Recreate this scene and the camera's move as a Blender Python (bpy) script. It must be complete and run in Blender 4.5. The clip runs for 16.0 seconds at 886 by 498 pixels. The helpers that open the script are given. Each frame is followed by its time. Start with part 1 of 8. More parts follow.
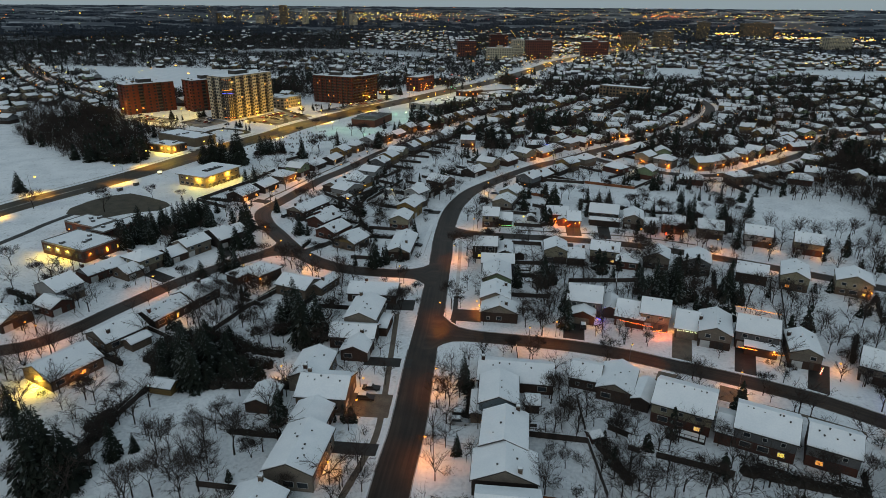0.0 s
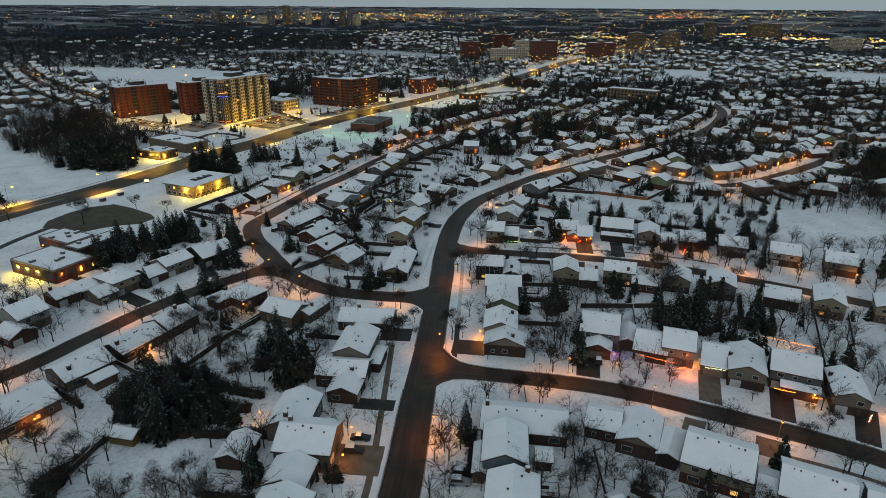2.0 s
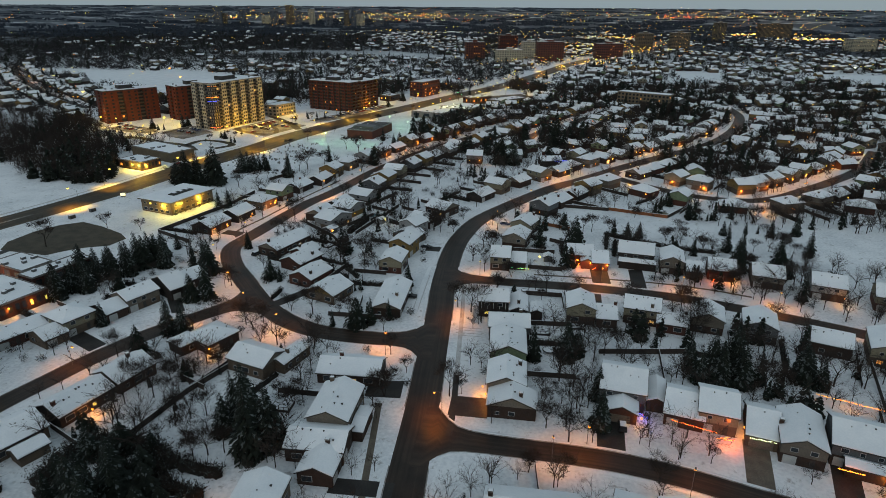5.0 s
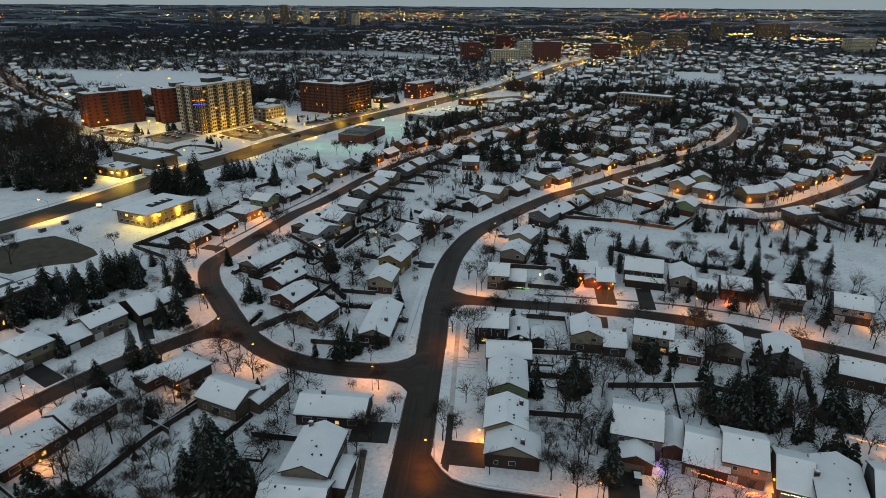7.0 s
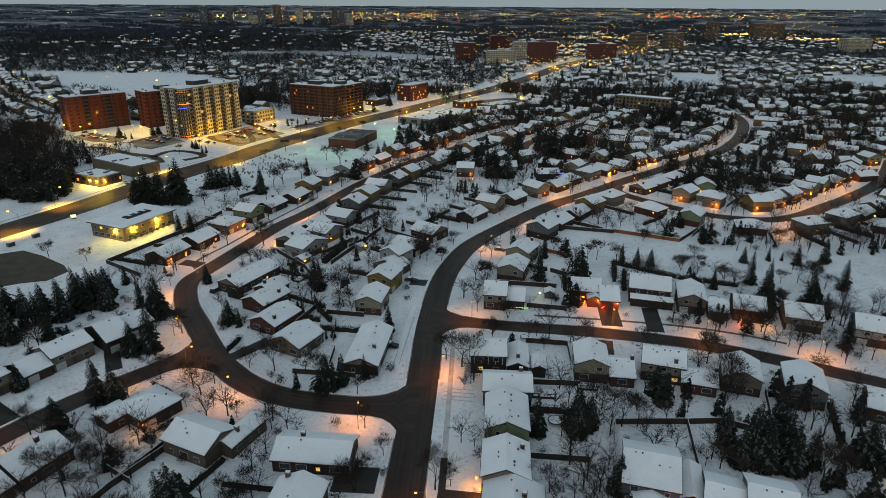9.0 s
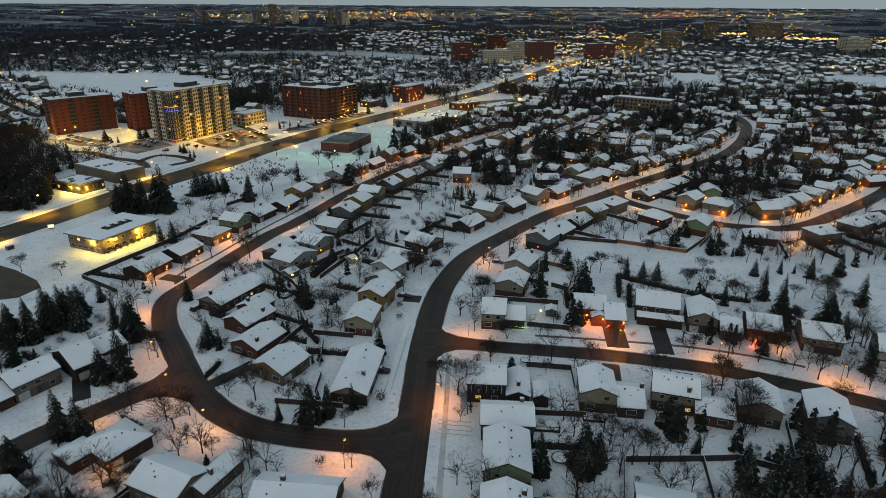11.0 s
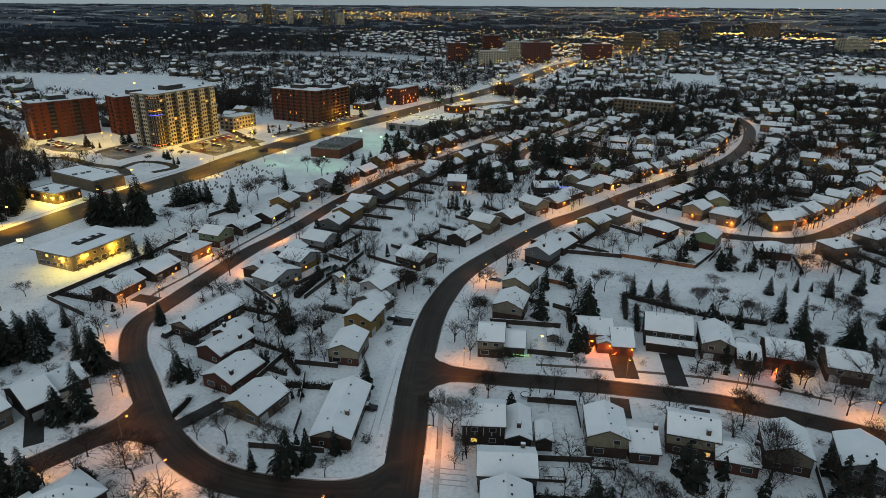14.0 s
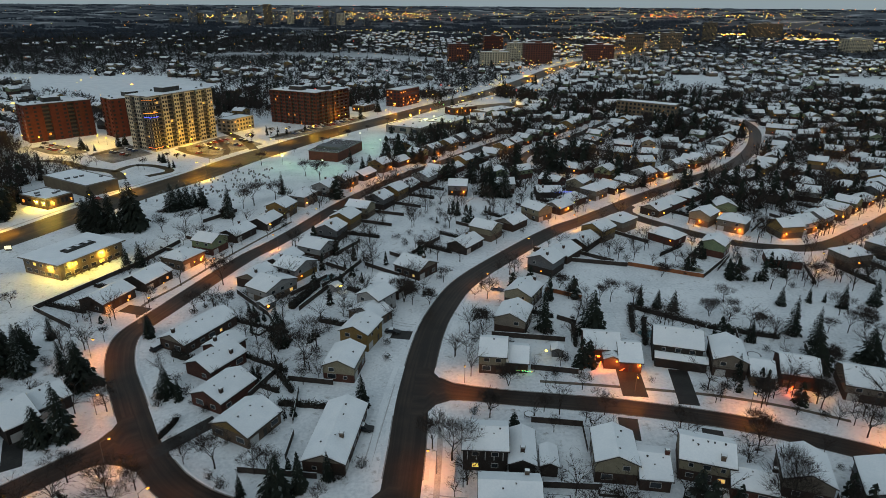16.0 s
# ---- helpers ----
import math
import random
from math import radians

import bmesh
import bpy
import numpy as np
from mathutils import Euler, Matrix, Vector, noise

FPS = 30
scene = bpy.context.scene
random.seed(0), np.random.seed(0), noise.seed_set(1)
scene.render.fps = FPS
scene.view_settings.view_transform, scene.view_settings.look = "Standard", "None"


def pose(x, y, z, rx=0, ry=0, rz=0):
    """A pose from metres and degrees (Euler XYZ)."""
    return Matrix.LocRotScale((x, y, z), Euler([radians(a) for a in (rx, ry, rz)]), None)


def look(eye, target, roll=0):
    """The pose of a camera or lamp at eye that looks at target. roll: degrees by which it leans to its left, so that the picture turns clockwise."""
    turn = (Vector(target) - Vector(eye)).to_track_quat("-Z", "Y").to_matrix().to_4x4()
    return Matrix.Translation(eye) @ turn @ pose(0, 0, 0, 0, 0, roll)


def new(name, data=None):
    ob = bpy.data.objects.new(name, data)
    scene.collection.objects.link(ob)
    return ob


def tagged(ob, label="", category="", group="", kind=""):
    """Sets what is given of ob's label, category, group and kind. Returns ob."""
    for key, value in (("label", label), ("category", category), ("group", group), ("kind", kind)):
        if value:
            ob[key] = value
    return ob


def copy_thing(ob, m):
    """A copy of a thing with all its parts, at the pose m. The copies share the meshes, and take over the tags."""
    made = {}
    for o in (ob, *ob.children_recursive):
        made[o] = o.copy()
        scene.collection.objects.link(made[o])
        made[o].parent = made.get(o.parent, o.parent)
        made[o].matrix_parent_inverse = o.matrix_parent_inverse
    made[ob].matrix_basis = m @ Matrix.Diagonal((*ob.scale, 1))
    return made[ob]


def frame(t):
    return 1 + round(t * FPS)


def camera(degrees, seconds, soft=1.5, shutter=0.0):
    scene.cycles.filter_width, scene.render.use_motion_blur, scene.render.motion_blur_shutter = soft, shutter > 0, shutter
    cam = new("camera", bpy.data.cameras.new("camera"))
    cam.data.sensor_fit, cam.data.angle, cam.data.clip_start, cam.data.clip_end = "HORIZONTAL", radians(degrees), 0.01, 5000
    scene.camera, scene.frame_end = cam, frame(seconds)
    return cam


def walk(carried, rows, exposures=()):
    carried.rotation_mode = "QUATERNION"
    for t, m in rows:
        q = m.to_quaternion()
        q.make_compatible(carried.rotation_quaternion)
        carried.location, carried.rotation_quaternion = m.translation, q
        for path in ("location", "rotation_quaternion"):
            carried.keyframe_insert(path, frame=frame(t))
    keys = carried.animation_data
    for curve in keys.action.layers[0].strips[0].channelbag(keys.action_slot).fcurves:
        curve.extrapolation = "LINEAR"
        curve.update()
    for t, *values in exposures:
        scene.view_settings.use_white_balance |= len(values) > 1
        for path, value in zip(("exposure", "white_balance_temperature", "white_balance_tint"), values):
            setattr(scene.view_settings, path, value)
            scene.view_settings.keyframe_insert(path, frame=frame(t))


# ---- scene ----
cam = camera(70.7, 16.0, soft=0.8)
PATH = [
    (0, (-1.542, 1.136, 91.419), (-0.94, 94.24, 54.92), 0.4),
    (0.5, (-1.329, 6.125, 91.4), (-0.93, 99.23, 54.9), 0.4),
    (1, (-1.112, 11.099, 91.346), (-0.81, 104.2, 54.85), 0.4),
    (1.5, (-0.832, 16.083, 91.254), (-0.63, 109.23, 54.8), 0.4),
    (2, (-0.488, 21.066, 91.156), (-0.44, 114.17, 54.71), 0.4),
    (2.5, (-0.093, 25.997, 91.072), (-0.24, 119.1, 54.62), 0.4),
    (3, (0.302, 30.876, 91.0), (0.0, 123.98, 54.55), 0.4),
    (3.5, (0.662, 35.711, 90.966), (0.16, 128.81, 54.52), 0.4),
    (4, (0.986, 40.481, 90.973), (0.29, 133.58, 54.47), 0.4),
    (6.5, (2.133, 62.68, 91.0), (1.73, 155.78, 54.55), 0.4),
    (7, (2.307, 66.844, 91.021), (2.21, 159.94, 54.47), 0.4),
    (7.5, (2.408, 70.815, 91.061), (2.61, 163.91, 54.51), 0.4),
    (8, (2.512, 74.665, 91.096), (2.96, 167.72, 54.55), 0.4),
    (8.5, (2.684, 78.371, 91.122), (3.23, 171.42, 54.52), 0.4),
    (9, (2.886, 81.97, 91.138), (3.59, 175.02, 54.59), 0.4),
    (11.5, (3.837, 98.157, 91.299), (5.19, 191.16, 54.65), 0.4),
    (12, (4.0, 101.104, 91.317), (5.6, 194.1, 54.67), 0.4),
    (12.5, (4.154, 103.827, 91.33), (5.9, 196.83, 54.63), 0.4),
    (13, (4.397, 106.408, 91.319), (6.2, 199.41, 54.62), 0.4),
    (13.5, (4.623, 108.936, 91.288), (6.42, 201.99, 54.64), 0.4),
    (14, (4.804, 111.283, 91.283), (6.55, 204.28, 54.63), 0.4),
    (14.5, (4.912, 113.352, 91.281), (6.61, 206.4, 54.68), 0.4),
    (15, (5.018, 115.291, 91.309), (6.67, 208.34, 54.71), 0.4),
    (15.5, (5.08, 117.181, 91.313), (6.73, 210.23, 54.71), 0.4),
    (16, (5.199, 119.033, 91.298), (6.8, 212.08, 54.7), 0.4),
]
walk(cam, [(t, look(*p)) for t, *p in PATH])

# ---- sky and light: an overcast winter dusk ----
world = bpy.data.worlds.new("dusk")
scene.world = world
world.use_nodes = True
wn, wl = world.node_tree.nodes, world.node_tree.links
wn.clear()
sky = wn.new("ShaderNodeTexSky")
sky.sky_type, sky.sun_disc = "NISHITA", False
sky.sun_elevation, sky.sun_rotation = radians(12), radians(200)
sky.air_density, sky.dust_density, sky.ozone_density = 1.2, 2.5, 2.0
cloud = wn.new("ShaderNodeRGB")
cloud.outputs[0].default_value = (3.16, 3.98, 4.42, 1)
veil = wn.new("ShaderNodeMix")
veil.data_type = "RGBA"
veil.inputs[0].default_value = 0.8
back = wn.new("ShaderNodeBackground")
back.inputs[1].default_value = 0.099
wout = wn.new("ShaderNodeOutputWorld")
wl.new(sky.outputs[0], veil.inputs[6])
wl.new(cloud.outputs[0], veil.inputs[7])
wl.new(veil.outputs[2], back.inputs[0])
wl.new(back.outputs[0], wout.inputs[0])

sun = new("sun", bpy.data.lights.new("sun", "SUN"))
sun.data.energy, sun.data.angle, sun.data.color = 0.35, radians(40), (0.92, 0.96, 1.0)
sun.matrix_world = look((-60, -160, 120), (0, 0, 0))

# ---- materials ----
def surface(name, light, dark, scale=1.0, rough=0.85, bump=0.15, metal=0.0, vary=0.0, coords="Generated", fine=9.0, low=0.38, high=0.62):
    """Two colours mixed by noise at two scales, with relief; vary: how far single objects differ in brightness."""
    m = bpy.data.materials.new(name)
    m.use_nodes = True
    n, l = m.node_tree.nodes, m.node_tree.links
    b = n["Principled BSDF"]
    b.inputs["Roughness"].default_value, b.inputs["Metallic"].default_value = rough, metal
    b.inputs["Specular IOR Level"].default_value = 0.3
    geo = n.new("ShaderNodeNewGeometry")
    pos = geo.outputs["Position"]
    big, small = n.new("ShaderNodeTexNoise"), n.new("ShaderNodeTexNoise")
    big.inputs["Scale"].default_value, small.inputs["Scale"].default_value = scale, scale * fine
    big.inputs["Detail"].default_value, small.inputs["Detail"].default_value = 4, 3
    l.new(pos, big.inputs["Vector"])
    l.new(pos, small.inputs["Vector"])
    mix = n.new("ShaderNodeMath")
    mix.operation = "MULTIPLY_ADD"
    mix.inputs[1].default_value = 0.45
    half = n.new("ShaderNodeMath")
    half.operation = "MULTIPLY"
    half.inputs[1].default_value = 0.55
    l.new(big.outputs[0], half.inputs[0])
    l.new(small.outputs[0], mix.inputs[0])
    l.new(half.outputs[0], mix.inputs[2])
    ramp = n.new("ShaderNodeValToRGB")
    ramp.color_ramp.elements[0].position, ramp.color_ramp.elements[1].position = low, high
    ramp.color_ramp.elements[0].color, ramp.color_ramp.elements[1].color = (*dark, 1), (*light, 1)
    l.new(mix.outputs[0], ramp.inputs[0])
    col = ramp.outputs[0]
    if vary:
        info = n.new("ShaderNodeObjectInfo")
        hsv, rng = n.new("ShaderNodeHueSaturation"), n.new("ShaderNodeMapRange")
        rng.inputs[3].default_value, rng.inputs[4].default_value = 1 - vary, 1 + vary
        l.new(info.outputs["Random"], rng.inputs[0])
        l.new(rng.outputs[0], hsv.inputs["Value"])
        l.new(col, hsv.inputs["Color"])
        col = hsv.outputs[0]
    l.new(col, b.inputs["Base Color"])
    if bump:
        bp = n.new("ShaderNodeBump")
        bp.inputs["Strength"].default_value, bp.inputs["Distance"].default_value = bump, 0.3
        l.new(mix.outputs[0], bp.inputs["Height"])
        l.new(bp.outputs[0], b.inputs["Normal"])
    return m


def glow(name, colour, strength):
    m = bpy.data.materials.new(name)
    m.use_nodes = True
    b = m.node_tree.nodes["Principled BSDF"]
    b.inputs["Base Color"].default_value = (*colour, 1)
    b.inputs["Emission Color"].default_value, b.inputs["Emission Strength"].default_value = (*colour, 1), strength
    m.cycles.emission_sampling = "NONE"
    return m


def banded(name, light, dark, step, mortar, rough=0.85, axis=2, vary=0.15):
    """Lapped siding or brick courses: fine horizontal lines over a noisy colour."""
    m = surface(name, light, dark, 0.6, rough, 0.1, vary=vary)
    n, l = m.node_tree.nodes, m.node_tree.links
    b = n["Principled BSDF"]
    src = b.inputs["Base Color"].links[0].from_socket
    geo = next(k for k in n if k.bl_idname == "ShaderNodeNewGeometry")
    sep, div, fr, gt = n.new("ShaderNodeSeparateXYZ"), n.new("ShaderNodeMath"), n.new("ShaderNodeMath"), n.new("ShaderNodeMath")
    div.operation, fr.operation, gt.operation = "DIVIDE", "FRACT", "LESS_THAN"
    div.inputs[1].default_value, gt.inputs[1].default_value = step, 0.16
    l.new(geo.outputs["Position"], sep.inputs[0])
    l.new(sep.outputs[axis], div.inputs[0])
    l.new(div.outputs[0], fr.inputs[0])
    l.new(fr.outputs[0], gt.inputs[0])
    mix = n.new("ShaderNodeMix")
    mix.data_type = "RGBA"
    mix.inputs[7].default_value = (*mortar, 1)
    l.new(gt.outputs[0], mix.inputs[0])
    l.new(src, mix.inputs[6])
    l.new(mix.outputs[2], b.inputs["Base Color"])
    return m


SNOW = surface("snow", (0.80, 0.82, 0.84), (0.66, 0.69, 0.72), 0.12, 0.75, 0.35, fine=14)
ROOFSNOW = surface("roof_snow", (0.84, 0.86, 0.88), (0.76, 0.79, 0.82), 0.25, 0.7, 0.2, vary=0.05, fine=10)
SHINGLE = surface("shingle", (0.055, 0.05, 0.048), (0.03, 0.028, 0.027), 1.5)
CONCRETE = surface("concrete", (0.225, 0.217, 0.203), (0.135, 0.128, 0.120), 0.5)
KERB = surface("kerb", (0.385, 0.385, 0.385), (0.154, 0.140, 0.126), 0.35)
BARK = surface("bark", (0.038, 0.030, 0.025), (0.020, 0.015, 0.013), 2.0, 0.95)
TWIG = surface("twig", (0.048, 0.036, 0.030), (0.020, 0.016, 0.014), 0.5, 0.95, 0, vary=0.25)
NEEDLE = surface("needle", (0.017, 0.023, 0.015), (0.006, 0.009, 0.007), 0.8, 0.9, 0, vary=0.2)
FROST = surface("frost", (0.15, 0.17, 0.17), (0.06, 0.075, 0.07), 1.2, 0.9, 0)
BRUSH = surface("brush", (0.036, 0.029, 0.023), (0.013, 0.012, 0.010), 0.9, 0.95, 0.3, vary=0.2)
FENCE = surface("fence_wood", (0.055, 0.042, 0.034), (0.026, 0.021, 0.018), 0.8, vary=0.2)
CEDAR = surface("cedar", (0.26, 0.10, 0.04), (0.15, 0.055, 0.025), 0.8, vary=0.1)
DRIVE = surface("driveway_asphalt", (0.045, 0.041, 0.037), (0.018, 0.017, 0.016), 0.3, 0.6, low=0.42, high=0.7)
SLAB = surface("driveway_slab", (0.158, 0.135, 0.105), (0.090, 0.075, 0.060), 0.4, 0.8)
WHITE = surface("white_trim", (0.434, 0.434, 0.420), (0.336, 0.336, 0.329), 0.8, 0.6, 0.03)
DARKTRIM = surface("dark_trim", (0.05, 0.045, 0.04), (0.03, 0.028, 0.026), 0.8, 0.6, 0.03)
METAL = surface("dull_metal", (0.16, 0.16, 0.16), (0.10, 0.10, 0.10), 1.0, 0.5, 0.03, metal=0.6)
SLUSH = surface("ploughed_slush", (0.34, 0.32, 0.29), (0.06, 0.055, 0.05), 0.12, 0.7, 0.3)
TRODDEN = surface("trodden_snow", (0.60, 0.60, 0.60), (0.36, 0.35, 0.34), 0.3, 0.8, 0.3)
POOL = surface("pool_water", (0.12, 0.22, 0.24), (0.08, 0.15, 0.17), 0.5, 0.2, 0.05)
BRICK = {
    "red": banded("red_brick", (0.084, 0.030, 0.019), (0.050, 0.018, 0.013), 0.25, (0.065, 0.045, 0.037)),
    "brown": banded("brown_brick", (0.054, 0.030, 0.020), (0.032, 0.019, 0.014), 0.25, (0.050, 0.040, 0.034)),
    "tan": banded("tan_brick", (0.129, 0.094, 0.065), (0.084, 0.059, 0.042), 0.25, (0.099, 0.084, 0.070)),
    "dark": banded("dark_brick", (0.034, 0.024, 0.019), (0.021, 0.015, 0.013), 0.25, (0.034, 0.030, 0.027)),
}
SIDING = {
    "cream": banded("cream_siding", (0.238, 0.214, 0.149), (0.189, 0.169, 0.119), 0.22, (0.129, 0.114, 0.079)),
    "white": banded("white_siding", (0.278, 0.278, 0.273), (0.223, 0.223, 0.223), 0.22, (0.158, 0.158, 0.158)),
    "blue": banded("pale_blue_siding", (0.149, 0.194, 0.228), (0.114, 0.154, 0.183), 0.22, (0.079, 0.104, 0.124)),
    "green": banded("pale_green_siding", (0.178, 0.228, 0.134), (0.139, 0.183, 0.109), 0.22, (0.099, 0.124, 0.074)),
    "beige": banded("beige_siding", (0.178, 0.154, 0.124), (0.134, 0.114, 0.094), 0.22, (0.090, 0.079, 0.065)),
    "yellow": banded("ochre_siding", (0.218, 0.144, 0.050), (0.169, 0.109, 0.040), 0.22, (0.109, 0.074, 0.030)),
    "grey": banded("grey_siding", (0.119, 0.124, 0.129), (0.084, 0.090, 0.094), 0.22, (0.059, 0.059, 0.065)),
    "dark": banded("dark_siding", (0.037, 0.030, 0.025), (0.022, 0.019, 0.017), 0.22, (0.015, 0.015, 0.015)),
}
WALLS = {**{"b_" + k: v for k, v in BRICK.items()}, **SIDING}
PANE = bpy.data.materials.new("window_glass")
PANE.use_nodes = True
_p = PANE.node_tree.nodes["Principled BSDF"]
_p.inputs["Base Color"].default_value = (0.02, 0.025, 0.03, 1)
_p.inputs["Roughness"].default_value = 0.08
LIT = {
    "warm": glow("lit_window_warm", (1.0, 0.55, 0.15), 0.75),
    "orange": glow("lit_window_orange", (1.0, 0.36, 0.06), 1.0),
    "yellow": glow("lit_window_yellow", (1.0, 0.70, 0.12), 0.95),
}
FARTWIG = surface("far_twig", (0.040, 0.037, 0.037), (0.015, 0.015, 0.016), 0.02, 0.95, 0)
# farthest woods: bluish base colour stands in for haze in the air
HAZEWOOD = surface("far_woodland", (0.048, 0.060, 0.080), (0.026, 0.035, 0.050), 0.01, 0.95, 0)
BULB = {
    "sodium": glow("sodium_bulb", (1.0, 0.36, 0.04), 3.4),
    "yellow": glow("yellow_bulb", (1.0, 0.62, 0.07), 4.2),
    "amber": glow("amber_bulb", (1.0, 0.30, 0.03), 3.2),
    "white": glow("white_bulb", (0.90, 1.0, 0.55), 4.0),
    "red": glow("red_bulb", (1.0, 0.06, 0.03), 4.0),
    "blue": glow("blue_bulb", (0.08, 0.12, 1.0), 4.0),
    "green": glow("green_bulb", (0.15, 1.0, 0.35), 3.0),
}


def wet_asphalt(name, light, dark, rough):
    """Asphalt with long wheel tracks, laid out along the road by its own coordinates."""
    m = surface(name, light, dark, 0.2, rough, 0.08, fine=20)
    n, l = m.node_tree.nodes, m.node_tree.links
    b = n["Principled BSDF"]
    src = b.inputs["Base Color"].links[0].from_socket
    uv, mp, ns, rp = n.new("ShaderNodeUVMap"), n.new("ShaderNodeMapping"), n.new("ShaderNodeTexNoise"), n.new("ShaderNodeValToRGB")
    mp.inputs["Scale"].default_value = (9.0, 0.02, 1)
    ns.inputs["Scale"].default_value, ns.inputs["Detail"].default_value = 1.0, 3
    l.new(uv.outputs[0], mp.inputs[0])
    l.new(mp.outputs[0], ns.inputs[0])
    rp.color_ramp.elements[0].position, rp.color_ramp.elements[1].position = 0.4, 0.68
    rp.color_ramp.elements[0].color, rp.color_ramp.elements[1].color = (0.75, 0.75, 0.75, 1), (1.7, 1.6, 1.55, 1)
    l.new(ns.outputs[0], rp.inputs[0])
    mul = n.new("ShaderNodeMix")
    mul.data_type, mul.blend_type = "RGBA", "MULTIPLY"
    mul.inputs[0].default_value = 1
    l.new(src, mul.inputs[6])
    l.new(rp.outputs[0], mul.inputs[7])
    l.new(mul.outputs[2], b.inputs["Base Color"])
    b.inputs["Specular IOR Level"].default_value = 0.18
    return m


ASPHALT = wet_asphalt("salted_asphalt", (0.036, 0.026, 0.020), (0.019, 0.015, 0.012), 0.5)
ASPHALT.node_tree.nodes["Principled BSDF"].inputs["Specular IOR Level"].default_value = 0.2
HIGHWAY = wet_asphalt("wet_highway_asphalt", (0.062, 0.048, 0.028), (0.024, 0.019, 0.012), 0.5)
HIGHWAY.node_tree.nodes["Principled BSDF"].inputs["Specular IOR Level"].default_value = 0.12


# ---- mesh helpers ----
class Shell:
    """Collects faces with materials and links them as one mesh object."""

    def __init__(self):
        self.v, self.f, self.m, self.mats = [], [], [], []

    def slot(self, mat):
        if mat not in self.mats:
            self.mats.append(mat)
        return self.mats.index(mat)

    def face(self, mat, *pts):
        k = len(self.v)
        self.v += [tuple(p) for p in pts]
        self.f.append(tuple(range(k, k + len(pts))))
        self.m.append(self.slot(mat))

    def box(self, mat, x0, x1, y0, y1, z0, z1, bottom=False):
        a, b, c, d = (x0, y0), (x1, y0), (x1, y1), (x0, y1)
        for p, q in ((a, b), (b, c), (c, d), (d, a)):
            self.face(mat, (*p, z0), (*q, z0), (*q, z1), (*p, z1))
        self.face(mat, *[(*p, z1) for p in (a, b, c, d)])
        if bottom:
            self.face(mat, *[(*p, z0) for p in (d, c, b, a)])

    def extrude(self, mat, section, lo, hi, axis):
        """A closed section of (across, z), extruded along x (axis 0) or y (axis 1)."""
        at = (lambda s, u, z: (s, u, z)) if axis == 0 else (lambda s, u, z: (u, s, z))
        pairs = list(zip(section, section[1:] + section[:1]))
        for (u, z), (u2, z2) in pairs:
            self.face(mat, at(lo, u, z), at(hi, u, z), at(hi, u2, z2), at(lo, u2, z2))
        self.face(mat, *[at(lo, u, z) for u, z in section])
        self.face(mat, *[at(hi, u, z) for u, z in section[::-1]])

    def stack(self, mats, rings):
        """Rectangular rings (half x, half y, z) joined one above another into one closed body."""
        at = lambda r: [(-r[0], -r[1], r[2]), (r[0], -r[1], r[2]), (r[0], r[1], r[2]), (-r[0], r[1], r[2])]
        for k, (a, b) in enumerate(zip(rings, rings[1:])):
            lo, hi = at(a), at(b)
            for i in range(4):
                self.face(mats[min(k, len(mats) - 1)], lo[i], lo[(i + 1) % 4], hi[(i + 1) % 4], hi[i])
        self.face(mats[-1], *at(rings[-1]))

    def tube(self, mat, p, q, r0, r1, sides=6):
        p, q = Vector(p), Vector(q)
        d = (q - p).normalized()
        a = d.orthogonal().normalized()
        b = d.cross(a)
        ring = [(math.cos(k * math.tau / sides), math.sin(k * math.tau / sides)) for k in range(sides)]
        lo, hi = [p + (a * c + b * s) * r0 for c, s in ring], [q + (a * c + b * s) * r1 for c, s in ring]
        for k in range(sides):
            j = (k + 1) % sides
            self.face(mat, lo[k], lo[j], hi[j], hi[k])
        self.face(mat, *hi)

    def mesh(self, name):
        me = bpy.data.meshes.new(name)
        seen, v, f = {}, [], []
        for face in self.f:
            ids = []
            for i in face:
                key = tuple(round(c, 3) for c in self.v[i])
                if key not in seen:
                    seen[key] = len(v)
                    v.append(self.v[i])
                ids.append(seen[key])
            f.append(ids)
        me.from_pydata(v, [], f)
        for m in self.mats:
            me.materials.append(m)
        me.polygons.foreach_set("material_index", self.m)
        me.update()
        return me

    def link(self, name, parent=None, label="", m=None):
        return hang(name, self.mesh(name), parent, label, m)


def hang(name, me, parent=None, label="", m=None):
    """An object on mesh me, as a part of parent where one is given."""
    ob = new(name, me)
    ob.parent = parent
    if m is not None:
        ob.matrix_basis = m
    if label:
        ob["label"] = label
    return ob


def base(name, m, label, category, group=""):
    ob = new(name)
    ob.empty_display_size = 0.5
    ob.matrix_basis = m
    return tagged(ob, label, category, group)


def smooth(pts, step=3.0):
    """A Catmull-Rom line through the points, sampled about every step metres."""
    p = [Vector(q) for q in pts]
    p = [2 * p[0] - p[1]] + p + [2 * p[-1] - p[-2]]
    out = []
    for a, b, c, d in zip(p, p[1:], p[2:], p[3:]):
        n = max(1, int((c - b).length / step))
        for k in range(n):
            t = k / n
            out.append(0.5 * (2 * b + (c - a) * t + (2 * a - 5 * b + 4 * c - d) * t * t + (3 * b - a - 3 * c + d) * t**3))
    return out + [p[-2]]


def sides(line):
    """The unit normals to the left along a line."""
    n = []
    for k in range(len(line)):
        d = (line[min(k + 1, len(line) - 1)] - line[max(k - 1, 0)]).normalized()
        n.append(Vector((-d.y, d.x)))
    return n


